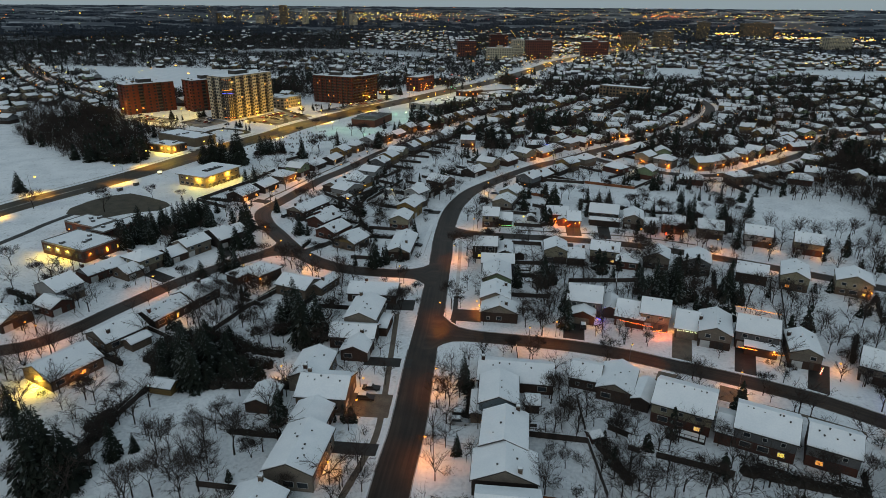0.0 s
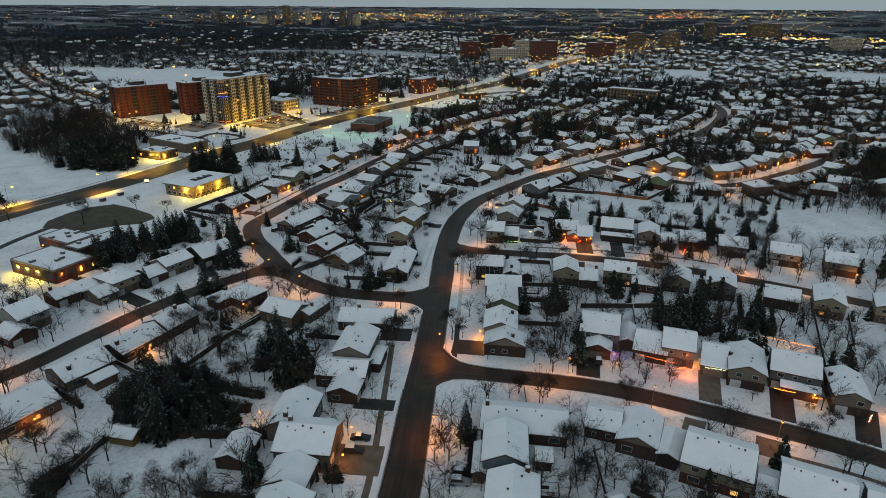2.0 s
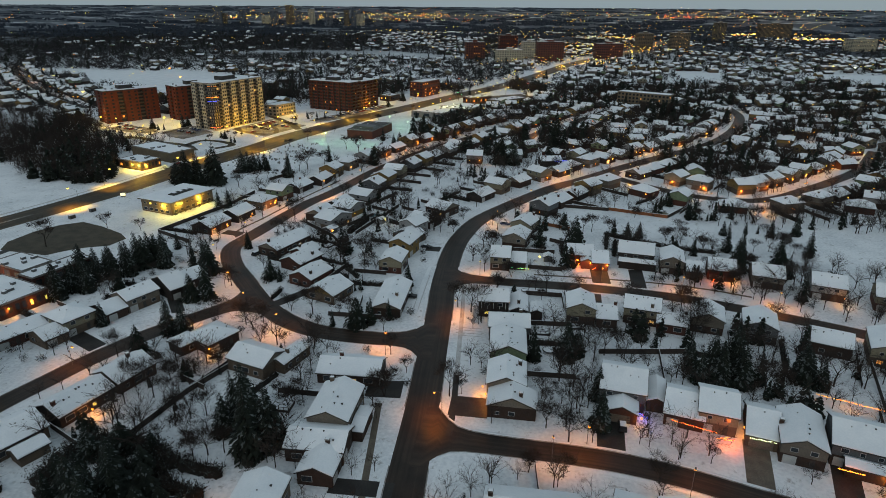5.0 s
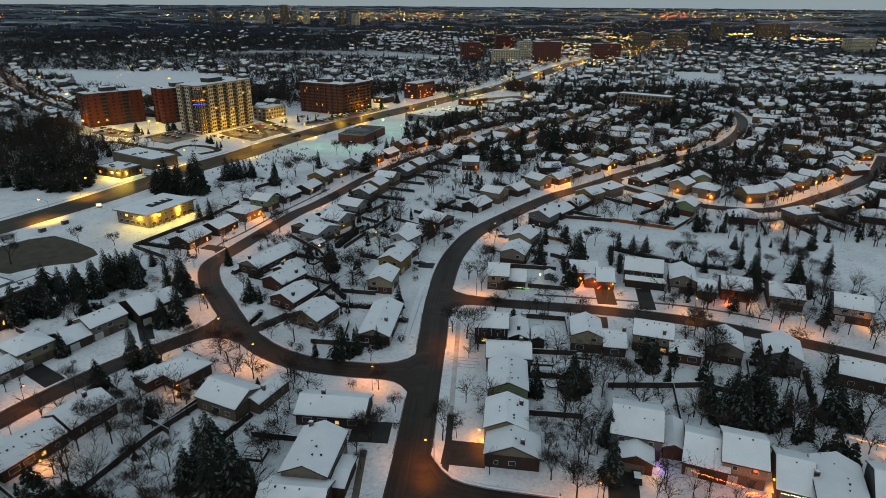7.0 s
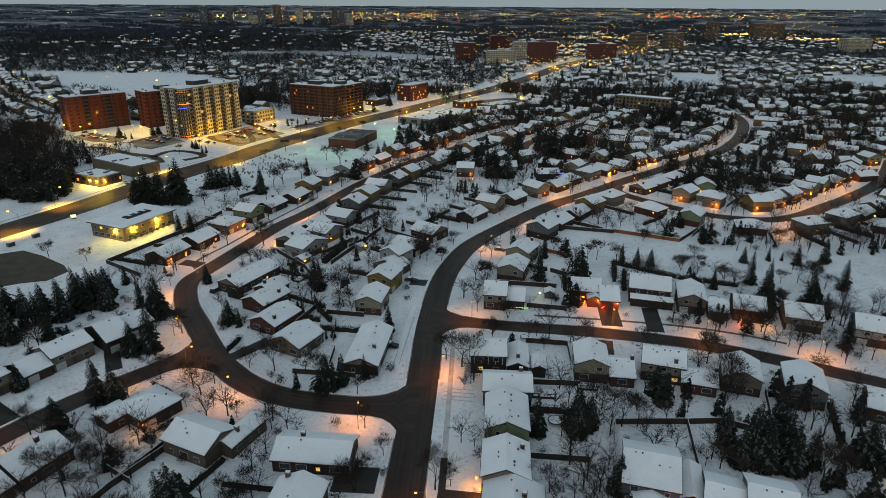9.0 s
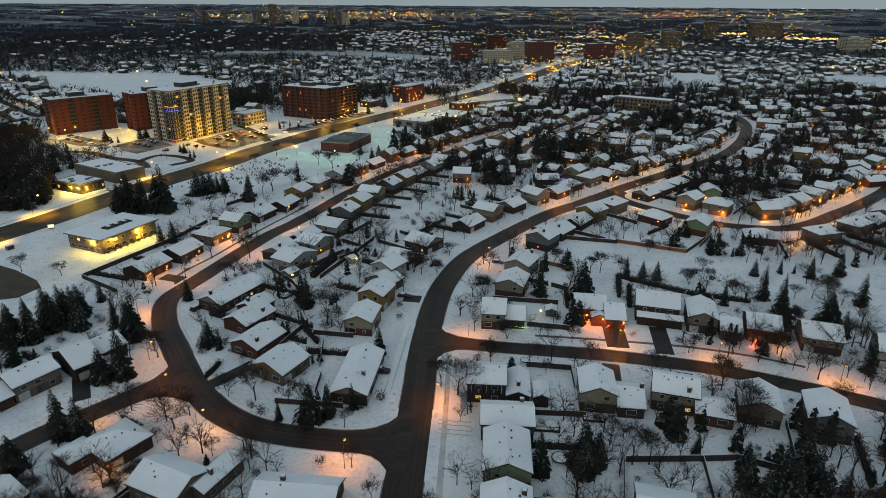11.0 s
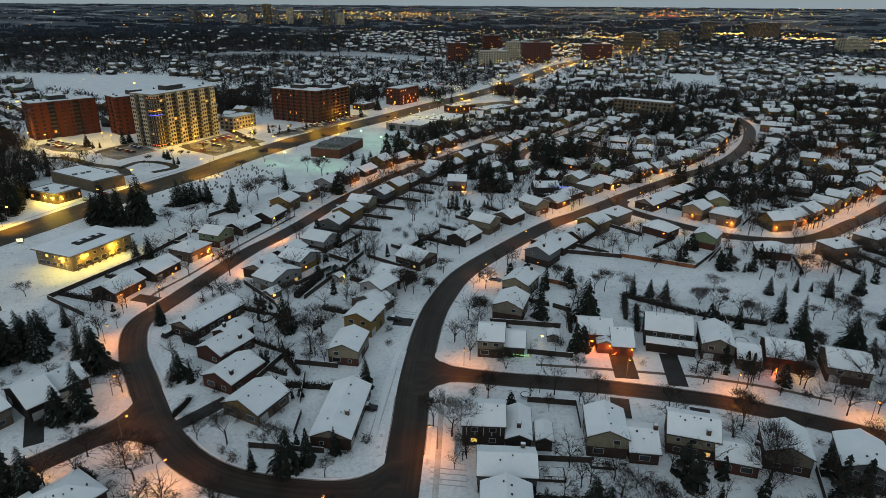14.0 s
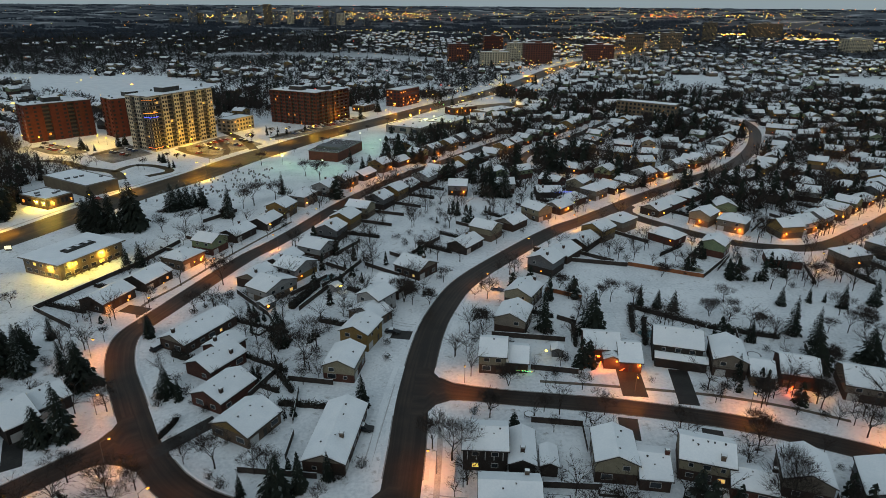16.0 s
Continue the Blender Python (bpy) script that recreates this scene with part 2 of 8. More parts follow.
def along(line, s):
    """The point and heading at s metres along a line."""
    for a, b in zip(line, line[1:]):
        d = (b - a).length
        if s <= d or b is line[-1]:
            return a + (b - a) * (s / d), math.degrees(math.atan2(b.y - a.y, b.x - a.x))
        s -= d


# ---- ground ----
def lift(r):
    t = min(1, max(0, (r - 2600) / 2100))
    return 72 * t * t * (3 - 2 * t)


def ground_sheet():
    radii = [60, 150, 300, 500, 800, 1200, 1700, 2200, 2600, 2900, 3200, 3500, 3800, 4100, 4400, 4700]
    seg = 120
    v = [(0, 100, 0)]
    for r in radii:
        v += [(r * math.cos(k * math.tau / seg), 100 + r * math.sin(k * math.tau / seg), lift(r)) for k in range(seg)]
    f = [(0, 1 + k, 1 + (k + 1) % seg) for k in range(seg)]
    for j in range(len(radii) - 1):
        a, b = 1 + j * seg, 1 + (j + 1) * seg
        f += [(a + k, b + k, b + (k + 1) % seg, a + (k + 1) % seg) for k in range(seg)]
    me = bpy.data.meshes.new("ground")
    me.from_pydata(v, [], f)
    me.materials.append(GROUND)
    return tagged(new("ground", me), "snow-covered ground with worn grass and far dark woodland", "ground", kind="structure")


def ground_material():
    """Snow with thin, grassy and trodden patches; far out mostly bare woodland, its colour blued for haze."""
    m = surface("snowfield", (0.80, 0.82, 0.84), (0.60, 0.63, 0.66), 0.07, 0.8, 0.5, fine=16, low=0.36, high=0.56)
    n, l = m.node_tree.nodes, m.node_tree.links
    b = n["Principled BSDF"]
    src = b.inputs["Base Color"].links[0].from_socket
    geo = next(k for k in n if k.bl_idname == "ShaderNodeNewGeometry")

    def patch(scale, lo, hi, colour, source, extra=None):
        t, r, x = n.new("ShaderNodeTexNoise"), n.new("ShaderNodeMapRange"), n.new("ShaderNodeMix")
        t.inputs["Scale"].default_value, t.inputs["Detail"].default_value, t.inputs["Roughness"].default_value = scale, 8, 0.7
        l.new(geo.outputs["Position"], t.inputs["Vector"])
        r.inputs[1].default_value, r.inputs[2].default_value = lo, hi
        l.new(t.outputs[0], r.inputs[0])
        fac = r.outputs[0]
        if extra:
            mu = n.new("ShaderNodeMath")
            mu.operation = "MULTIPLY"
            l.new(fac, mu.inputs[0])
            l.new(extra, mu.inputs[1])
            fac = mu.outputs[0]
        x.data_type = "RGBA"
        x.inputs[7].default_value = (*colour, 1)
        l.new(fac, x.inputs[0])
        l.new(source, x.inputs[6])
        return x.outputs[2]

    src = patch(0.35, 0.57, 0.74, (0.16, 0.15, 0.13), src)
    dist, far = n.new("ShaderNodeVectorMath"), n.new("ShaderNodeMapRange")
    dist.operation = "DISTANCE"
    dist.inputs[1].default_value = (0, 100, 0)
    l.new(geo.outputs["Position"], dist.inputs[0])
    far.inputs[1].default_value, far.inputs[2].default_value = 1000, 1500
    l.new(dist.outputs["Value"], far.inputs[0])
    # beyond 1000 m: dark woodland colour with the blue of distance haze mixed in
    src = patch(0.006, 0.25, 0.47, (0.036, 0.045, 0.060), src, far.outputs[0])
    l.new(src, b.inputs["Base Color"])
    return m


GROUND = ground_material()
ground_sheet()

# ---- roads ----
ROADS = {
    "main_road": (8.2, [(-40, -300), (-22, -60), (-17, 30), (-13.2, 80), (-10.9, 103.7), (-8.5, 122.3), (-6.6, 150), (-4.2, 176.3), (-2.4, 202), (-0.6, 229), (0.4, 251), (3.8, 279.4), (8.2, 298), (16.6, 319), (34.7, 344.6), (57, 372), (76, 389), (98, 411), (122, 433), (148, 456), (179, 482), (210, 519.5), (238, 565), (262, 621), (275, 700)]),
    "crescent_road": (7.2, [(-2, 208.8), (-8, 209.2), (-21, 209.9), (-36, 213.3), (-47.5, 220), (-57.7, 231), (-64, 240.5), (-70.9, 251.5), (-78, 263), (-83, 275), (-84, 283), (-81.9, 291), (-79.2, 299.6), (-76.8, 308), (-72.4, 323), (-66, 342.7), (-60, 355), (-52, 375), (-42, 403), (-29, 432), (-10, 466.6), (13.5, 501), (29, 525), (60, 570)]),
    "west_road": (6.6, [(-60, 234.5), (-69, 228.5), (-77, 220.5), (-84.5, 212.5), (-90, 205), (-97, 194), (-100.5, 187), (-105, 178.6), (-109, 170), (-113.5, 162.3), (-118.6, 157.3), (-125, 154.2), (-160, 144)]),
    "east_road": (6.4, [(-4.6, 166.3), (1, 165.3), (10.7, 163.2), (35, 158.5), (50, 153.6), (62, 148), (76, 141.4), (88, 135), (98, 128.2), (116, 112), (145, 82)]),
    "upper_east_road": (6.2, [(0.4, 253.3), (10, 252.6), (24, 250), (38, 248), (51, 246), (64, 243), (76, 239.8), (87, 235.4), (97, 230.8), (104, 227.4), (126, 215), (160, 194)]),
    "far_east_road": (7.0, [(92, 405), (98, 392), (106, 381), (121, 365), (135, 355.5), (155, 352), (172, 358.5), (191, 372), (213, 388), (250, 420), (290, 470)]),
    "highway": (22.0, [(-252, 150), (-223, 240), (-209, 276), (-199.5, 298.5), (-188.5, 320), (-175, 349), (-167, 368), (-159, 390), (-144.5, 428), (-126.5, 466), (-115, 499), (-99, 534), (-74, 585), (-35, 648), (12, 731), (64, 818), (125, 945), (205, 1130), (293, 1280), (402, 1456), (560, 1800)]),
}
LINES = {k: smooth(p, 2.5 if k != "highway" else 8) for k, (w, p) in ROADS.items()}
FLARE = {"crescent_road": (1, 0), "west_road": (1, 0), "east_road": (1, 0), "upper_east_road": (1, 0), "far_east_road": (1, 0)}


def half_width(name, k):
    w = ROADS[name][0] / 2
    if name == "highway":
        return w - 2.2 * min(1, max(0, (480 - LINES[name][k].y) / 150))
    if name in FLARE:
        s = sum((b - a).length for a, b in zip(LINES[name][:k], LINES[name][1:k + 1]))
        w += 7.5 * math.exp(-max(0, s - 3.5) / 2.6) if s < 22 else 0
    return w


HALF = {k: [half_width(k, j) for j in range(len(v))] for k, v in LINES.items()}


def on_road(x, y, margin=0.0, skip=""):
    for k, line in LINES.items():
        if k == skip:
            continue
        for p, h in zip(line, HALF[k]):
            if (p.x - x) ** 2 + (p.y - y) ** 2 < (h + margin) ** 2:
                return True
    return False


def ribbon(name, line, left, right, z, mat, label, category="road", parent=None):
    """A strip between two offsets (functions of the index) from a line."""
    n = sides(line)
    v, f, run, vs = [], [], 0.0, []
    for k, p in enumerate(line):
        run += (p - line[k - 1]).length if k else 0
        a, b = p + n[k] * left(k), p - n[k] * right(k)
        v += [(a.x, a.y, z), (b.x, b.y, z)]
        vs.append(run)
    f = [(2 * k, 2 * k + 1, 2 * k + 3, 2 * k + 2) for k in range(len(line) - 1)]
    me = bpy.data.meshes.new(name)
    me.from_pydata(v, [], f)
    uv = me.uv_layers.new(name="UVMap")
    for poly in me.polygons:
        for li in poly.loop_indices:
            vi = me.loops[li].vertex_index
            uv.data[li].uv = (vi % 2, vs[vi // 2])
    me.materials.append(mat)
    ob = new(name, me)
    ob.parent = parent
    return tagged(ob, label, category, kind="structure") if parent is None else ob


def kerbs(name):
    """Kerbs and ploughed snow along both sides, left out where roads meet."""
    line, n = LINES[name], sides(LINES[name])
    for side in (1, -1):
        s, bank = Shell(), Shell()
        for k in range(len(line) - 1):
            a, b = line[k] + n[k] * side * HALF[name][k], line[k + 1] + n[k + 1] * side * HALF[name][k + 1]
            if on_road(a.x, a.y, -0.1, name) or on_road(b.x, b.y, -0.1, name):
                continue
            na, nb = n[k] * side, n[k + 1] * side
            a2, b2 = a + na * 0.25, b + nb * 0.25
            s.face(KERB, (*a, 0), (*b, 0), (*b, 0.15), (*a, 0.15))
            s.face(KERB, (*a, 0.15), (*b, 0.15), (*b2, 0.15), (*a2, 0.15))
            ha, hb = (0.22 + 0.16 * noise.noise((*(p * 0.31), 0)) for p in (a2, b2))
            a3, b3, a4, b4 = a2 + na * 0.35, b2 + nb * 0.35, a2 + na * 1.0, b2 + nb * 1.0
            bank.face(SNOW, (*a2, 0.1), (*b2, 0.1), (*b3, hb), (*a3, ha))
            bank.face(SNOW, (*a3, ha), (*b3, hb), (*b4, 0.0), (*a4, 0.0))
        for sh, nm, lb in ((s, "kerb", "concrete kerb along the road"), (bank, "snow_bank", "low ploughed bank of snow beside the road")):
            tagged(sh.link(nm), lb, nm.replace("_", " "), kind="structure")


for k, (nm, (w, p)) in enumerate(ROADS.items()):
    h = HALF[nm]
    ribbon("road_" + nm.replace("_road", ""), LINES[nm], lambda i: h[i], lambda i: h[i], 0.02 + 0.006 * k, HIGHWAY if nm == "highway" else ASPHALT,
           "wide wet highway with yellow lamp reflections" if nm == "highway" else "dark salted asphalt street between snowy lawns")
    if nm != "highway":
        kerbs(nm)
# the snowy median of the highway, and its kerb-side verges
ribbon("median", [p for p in LINES["highway"] if p.y < 328], lambda i: 0.7, lambda i: 0.7, 0.12, SLUSH, "narrow slushy highway median", "median")
ribbon("pavement", [p for p in LINES["highway"] if p.y < 470], lambda i: HALF["highway"][i] + 4.2, lambda i: -HALF["highway"][i] - 3.0, 0.05, TRODDEN, "trodden snowy pavement beside the highway", "pavement")


def strip(name, pts, width, mat, label, z=0.028, category="pavement"):
    return ribbon(name, smooth(pts, 2.0), lambda i: width / 2, lambda i: width / 2, z, mat, label, category)


PADS = []


def on_pad(x, y):
    return any(abs(q.x) < w / 2 + 1 and abs(q.y) < d / 2 + 1 for q, w, d in ((m @ Vector((x, y, 0)), w, d) for m, w, d in PADS))


def pad(name, x, y, rot, w, d, mat, label, z=0.035, category="driveway"):
    """A flat slab 3 cm thick with uneven snow left along its edges."""
    if category == "driveway":
        PADS.append((pose(x, y, 0, 0, 0, rot).inverted(), w, d))
    s = Shell()
    s.box(mat, -w / 2, w / 2, -d / 2, d / 2, -0.02, z)
    return tagged(s.link(name, m=pose(x, y, 0, 0, 0, rot)), label, category, kind="structure")


strip("pavement", [(-21.2, 97), (-17.6, 110), (-15.4, 121), (-14.9, 149.6), (-14.8, 178)], 1.5, SLAB, "cleared concrete pavement beside the road")
strip("pavement", [(2.3, 165.7), (3.4, 177), (4.3, 190.7)], 1.5, DRIVE, "wet cleared pavement beside the road", 0.08)
strip("pavement", [(4.3, 190.7), (6.2, 222), (7.4, 244)], 1.3, TRODDEN, "partly snowed-over pavement", 0.03)
strip("pavement", [(33, 257.2), (54, 254.4), (76, 250.6), (92, 245.6), (104, 240)], 1.2, SLAB, "cleared pavement along the side street")
strip("pavement", [(58, 138), (70, 133.4), (84, 127), (97, 119)], 1.2, SLAB, "cleared pavement along the side street")
strip("pavement", [(-84, 281 + 8), (-88.4, 300), (-82, 318), (-73, 345), (-58, 384)], 1.2, SLAB, "narrow cleared pavement along the street")
strip("pavement", [(-8.6, 225), (-6.4, 252), (-2.8, 275)], 1.3, SNOW, "snow-covered pavement with footprints")
for x, y, rot, w, d, mat, lb in (
    (-19.5, 129.6, -5, 15, 9.5, SLAB, "bare concrete double driveway"), (-19.8, 113.4, -6, 13, 4, DRIVE, "dark cleared driveway"),
    (-15.4, 149.2, -6, 13, 4.4, DRIVE, "dark wet driveway"), (-14.0, 184.2, -4, 9, 7.5, DRIVE, "dark wet driveway"),
    (39.6, 169.2, -12, 6.2, 15, DRIVE, "dark cleared double driveway"), (68.3, 157.5, -20, 5.4, 16, SLAB, "grey concrete driveway"),
    (83.4, 150.6, -24, 5.4, 16.5, DRIVE, "dark cleared driveway"), (98.4, 141, -30, 5, 18, DRIVE, "dark cleared driveway"),
):
    pad("driveway", x, y, rot, w, d, mat, lb)
for x, y, rot, w, d, mat, lb in (
    (72.3, 134.2, -27, 5.6, 7, SLAB, "brownish concrete driveway"), (58.8, 142.5, -28, 4.8, 6.5, SLAB, "brownish concrete driveway"),
    (-102.2, 206.4, 56, 5.2, 15, DRIVE, "dark wet asphalt driveway"), (7.2, 177, -8, 9.5, 8, DRIVE, "dark wet driveway"),
    (57, 258.7, -7, 6.3, 17, DRIVE, "dark cleared driveway"), (69.6, 254.6, -10, 5, 16, DRIVE, "dark cleared driveway"),
    (69.4, 236, -16, 4.6, 9, DRIVE, "dark cleared driveway"), (50.8, 238.4, -11, 4.6, 9.6, DRIVE, "dark cleared driveway"),
    (-3.0, 281.6, -10, 8, 5, DRIVE, "dark cleared driveway"), (-88.8, 297.8, 72, 5, 10, DRIVE, "dark cleared driveway"),
):
    pad("driveway", x, y, rot, w, d, mat, lb)

pad("driveway", -86.0, 230.2, -60.6, 12, 4.0, DRIVE, "dark wet asphalt driveway", 0.035)
strip("driveway", [(-56, 229.3), (-51, 235), (-45.5, 241.6)], 4.2, DRIVE, "long dark wet driveway between houses", 0.04, "driveway")

# ---- houses ----
def window_mesh(w, h, pane):
    s = Shell()
    s.box(WHITE, -w / 2, w / 2, -0.06, 0.02, 0, h, True)
    p = Shell()
    p.box(pane, -w / 2 + 0.09, w / 2 - 0.09, -0.075, -0.05, 0.09, h - 0.09, True)
    return s.mesh("window"), p.mesh("pane")


WINDOWS = {(sz, k): window_mesh(w, h, mat) for sz, w, h in (("s", 1.0, 1.0), ("m", 1.5, 1.15), ("l", 2.3, 1.4)) for k, mat in (("", PANE), *LIT.items())}


def door_mesh(w, h, mat, rows):
    """A door leaf with grooves between its panels."""
    s = Shell()
    pts = [(0.02, 0.0)]
    for r in range(rows):
        z0, z1 = h * r / rows, h * (r + 1) / rows
        pts += [(-0.04, z0), (-0.085, z0 + 0.06), (-0.085, z1 - 0.06), (-0.04, z1)]
    s.extrude(mat, pts + [(0.02, h)], -w / 2, w / 2, 0)
    return s.mesh("door")


DOORS = {"entry": door_mesh(1.0, 2.05, DARKTRIM, 3), "garage": door_mesh(2.6, 2.15, WHITE, 4), "double": door_mesh(4.9, 2.15, SIDING["beige"], 4), "brown": door_mesh(2.6, 2.15, BRICK["brown"], 4)}


def vent_mesh():
    s = Shell()
    s.stack([DARKTRIM], [(0.2, 0.2, -0.2), (0.2, 0.2, 0.36), (0.29, 0.29, 0.38), (0.29, 0.29, 0.46), (0.1, 0.1, 0.5)])
    return s.mesh("roof_vent")


def chimney_mesh(mat):
    s = Shell()
    s.stack([mat, mat, CONCRETE, CONCRETE, ROOFSNOW], [(0.45, 0.32, -2.2), (0.45, 0.32, 0.8), (0.52, 0.39, 0.86), (0.54, 0.41, 1.08), (0.46, 0.33, 1.12), (0.40, 0.27, 1.22)])
    return s.mesh("chimney")


VENT = vent_mesh()
CHIMNEY = {k: chimney_mesh(BRICK[k]) for k in ("red", "brown", "tan")}
PLACED = []
LOTS = []


def gabled(s, mat, snow, w, d, h, rise, over, axis):
    """Roof slabs and, in a second shell, the snow that lies on them."""
    run, span = (w, d) if axis == 0 else (d, w)
    e, k = span / 2 + over, rise / (span / 2)
    ze, zr = h - over * k, h + rise
    s.extrude(mat, [(-e, ze), (-e, ze + 0.2), (0, zr + 0.2), (e, ze + 0.2), (e, ze), (0, zr)], -run / 2 - over, run / 2 + over, axis)
    i = e - 0.10
    zi = ze + 0.20 + 0.10 * k
    snow.extrude(ROOFSNOW, [(-i, zi + 0.003), (-i, zi + 0.16), (-i + 0.2, zi + 0.25 + 0.2 * k), (-0.5, zr + 0.42 - 0.5 * k), (0, zr + 0.46), (0.5, zr + 0.42 - 0.5 * k), (i - 0.2, zi + 0.25 + 0.2 * k), (i, zi + 0.16), (i, zi + 0.003), (0, zr + 0.203)], -run / 2 - over + 0.1, run / 2 + over - 0.1, axis)


def hipped(s, mat, snow, w, d, h, rise, over):
    for sh, m, o, up in ((s, mat, over, 0.0), (snow, ROOFSNOW, over - 0.12, 0.26)):
        x, y = w / 2 + o, d / 2 + o
        r = max(0.4, abs(w - d) / 2)
        a, b = ((-r, 0), (r, 0)) if w >= d else ((0, -r), (0, r))
        z0, z1, z2 = h + up - 0.2, h + up, h + rise + up
        c = [(-x, -y), (x, -y), (x, y), (-x, y)]
        for p, q in zip(c, c[1:] + c[:1]):
            sh.face(m, (*p, z0), (*q, z0), (*q, z1), (*p, z1))
        sh.face(m, *[(*p, z0) for p in c[::-1]])
        if w >= d:
            sh.face(m, (*c[0], z1), (*c[1], z1), (*b, z2), (*a, z2))
            sh.face(m, (*c[2], z1), (*c[3], z1), (*a, z2), (*b, z2))
            sh.face(m, (*c[1], z1), (*c[2], z1), (*b, z2))
            sh.face(m, (*c[3], z1), (*c[0], z1), (*a, z2))
        else:
            sh.face(m, (*c[1], z1), (*c[2], z1), (*b, z2), (*a, z2))
            sh.face(m, (*c[3], z1), (*c[0], z1), (*a, z2), (*b, z2))
            sh.face(m, (*c[0], z1), (*c[1], z1), (*a, z2))
            sh.face(m, (*c[2], z1), (*c[3], z1), (*b, z2))


def house(x, y, rot, w, d, h=3.0, ridge="x", rise=0.0, low="b_brown", up="white", front="S", lit="", vents=3, chimney=(), garage="garage", over=0.45, name="house", label="", wins=True, few=False):
    """One house: w along its own x, d along its own y, walls h high to the eaves. lit: sides with a lit window, as S:warm."""
    two = h > 4.2
    rise = rise or 0.24 * (d if ridge == "x" else w) * 0.9
    roof_word = {"x": "gabled", "y": "gabled", "hip": "hipped"}[ridge]
    colour = lambda k: k.replace("b_", "") + (" brick" if k.startswith("b_") else " siding")
    label = label or f"{'two-storey' if two else 'single-storey'} {colour(low)} house with snowy {roof_word} roof"
    top = base(name, pose(x, y, 0, 0, 0, rot), label, "house" if name == "house" else name.replace("_", " "), "suburban houses" if name == "house" else "")
    PLACED.append((x, y, max(w, d) / 2))
    LOTS.append((x, y, rot, w, d, front))
    iw, idp = w / 2, d / 2
    zs = h * 0.52 if two and low != up else h
    s = Shell()
    s.box(WALLS[low], -iw, iw, -idp, idp, -0.1, zs)
    s.link("wall", top)
    if zs < h:
        s = Shell()
        s.box(WALLS[up], -iw - 0.06, iw + 0.06, -idp - 0.06, idp + 0.06, zs + 0.003, h)
        s.link("upper_wall", top, colour(up))
    roof, snow = Shell(), Shell()
    if ridge == "hip":
        hipped(roof, SHINGLE, snow, w, d, h, rise, over)
        slope = rise / (min(w, d) / 2)
    else:
        axis = 0 if ridge == "x" else 1
        gabled(roof, SHINGLE, snow, w, d, h, rise, over, axis)
        slope = rise / ((d if axis == 0 else w) / 2)
        for sgn in (-1, 1):
            g = Shell()
            if axis == 0:
                g.extrude(WALLS[up], [(-idp, h), (idp, h), (0, h + rise)], sgn * iw - 0.07, sgn * iw + 0.03 * sgn, 0)
            else:
                g.extrude(WALLS[up], [(-iw, h), (iw, h), (0, h + rise)], sgn * idp - 0.07, sgn * idp + 0.03 * sgn, 1)
            g.link("gable", top, colour(up))
    roof.link("roof", top, "dark shingles and eaves")
    snow.link("snow_cover", top, "smooth snow on the roof")
    rnd = random.Random(int(x * 13 + y * 7))
    for k in range(vents):
        u = (k + 0.8 + rnd.uniform(-0.25, 0.25)) / (vents + 0.6) - 0.5
        if k > 1 and rnd.random() < 0.4:
            continue
        v = rnd.choice((0.55, 0.6, 0.9, 1.6, 2.4))
        if ridge == "y":
            px, py, pz = v * rnd.choice((-1, 1, 1)), u * d * 0.9, h + rise - v * slope
        else:
            px, py, pz = u * w * 0.85, -v, h + rise - v * slope
        hang("roof_vent", VENT, top, "", pose(px, py, pz + 0.35, 0, 0, 0) @ Matrix.Scale(rnd.uniform(0.4, 0.75), 4))
    if chimney:
        cx, cy = chimney[0] * iw, chimney[1] * idp
        drop = abs(cy if ridge == "x" else cx)
        hang("chimney", CHIMNEY[chimney[2] if len(chimney) > 2 else "brown"], top, "brick chimney with snow on its cap", pose(cx, cy, h + rise - drop * slope + 0.5))
    if not wins:
        return top
    on = dict(p.split(":") for p in lit.split()) if lit else {}
    for sd, (ox, oy, ang, length) in {"S": (0, -idp, 0, w), "E": (iw, 0, 90, d), "N": (0, idp, 180, w), "W": (-iw, 0, 270, d)}.items():
        m = pose(ox, oy, 0, 0, 0, ang)
        if math.cos(radians(ang + rot)) < -0.25:
            continue
        n = max(1, int(length / (4.6 if few else 3.4)))
        if few and sd not in "SEW":
            continue
        gable_side = (ridge == "x" and sd in "EW") or (ridge == "y" and sd in "SN")
        for level in range(2 if two else 1):
            for k in range(n):
                u = ((k + 0.5) / n - 0.5) * length * 0.88
                if sd == front and level == 0:
                    if k == 0 and garage and length > 6:
                        dw = 4.9 if garage == "double" else 2.6
                        hang("garage_door", DOORS[garage], top, "", m @ pose(-length / 2 + dw / 2 + 0.6, -0.02, 0))
                        if garage == "double":
                            continue
                        continue
                    if k == min(1, n - 1):
                        hang("front_door", DOORS["entry"], top, "", m @ pose(u, -0.02, 0.1))
                        continue
                if gable_side and rnd.random() < 0.45 and sd not in on:
                    continue
                key = on.get(sd, "") if k == (n - 1) // 2 + (level == 0 and n > 2) and (level == 0 or not two) else ""
                size = "l" if (level == 0 and rnd.random() < 0.4) else rnd.choice("smm")
                if length / n < 3:
                    size = "s"
                z = 0.95 if level == 0 else h - 1.55
                if length / n < 1.2 or (key == "" and rnd.random() < 0.12):
                    continue
                fr, pn = WINDOWS["s" if key and not two else size if size != "l" or not key else "m", key]
                ob = hang("window", fr, top, "", m @ pose(u, -0.085 if level else -0.03, z))
                hang("pane", pn, ob)
    return top


def lean_to(x, y, rot, w, d, h=2.6, **more):
    return house(x, y, rot, w, d, h, vents=0, wins=False, **more)


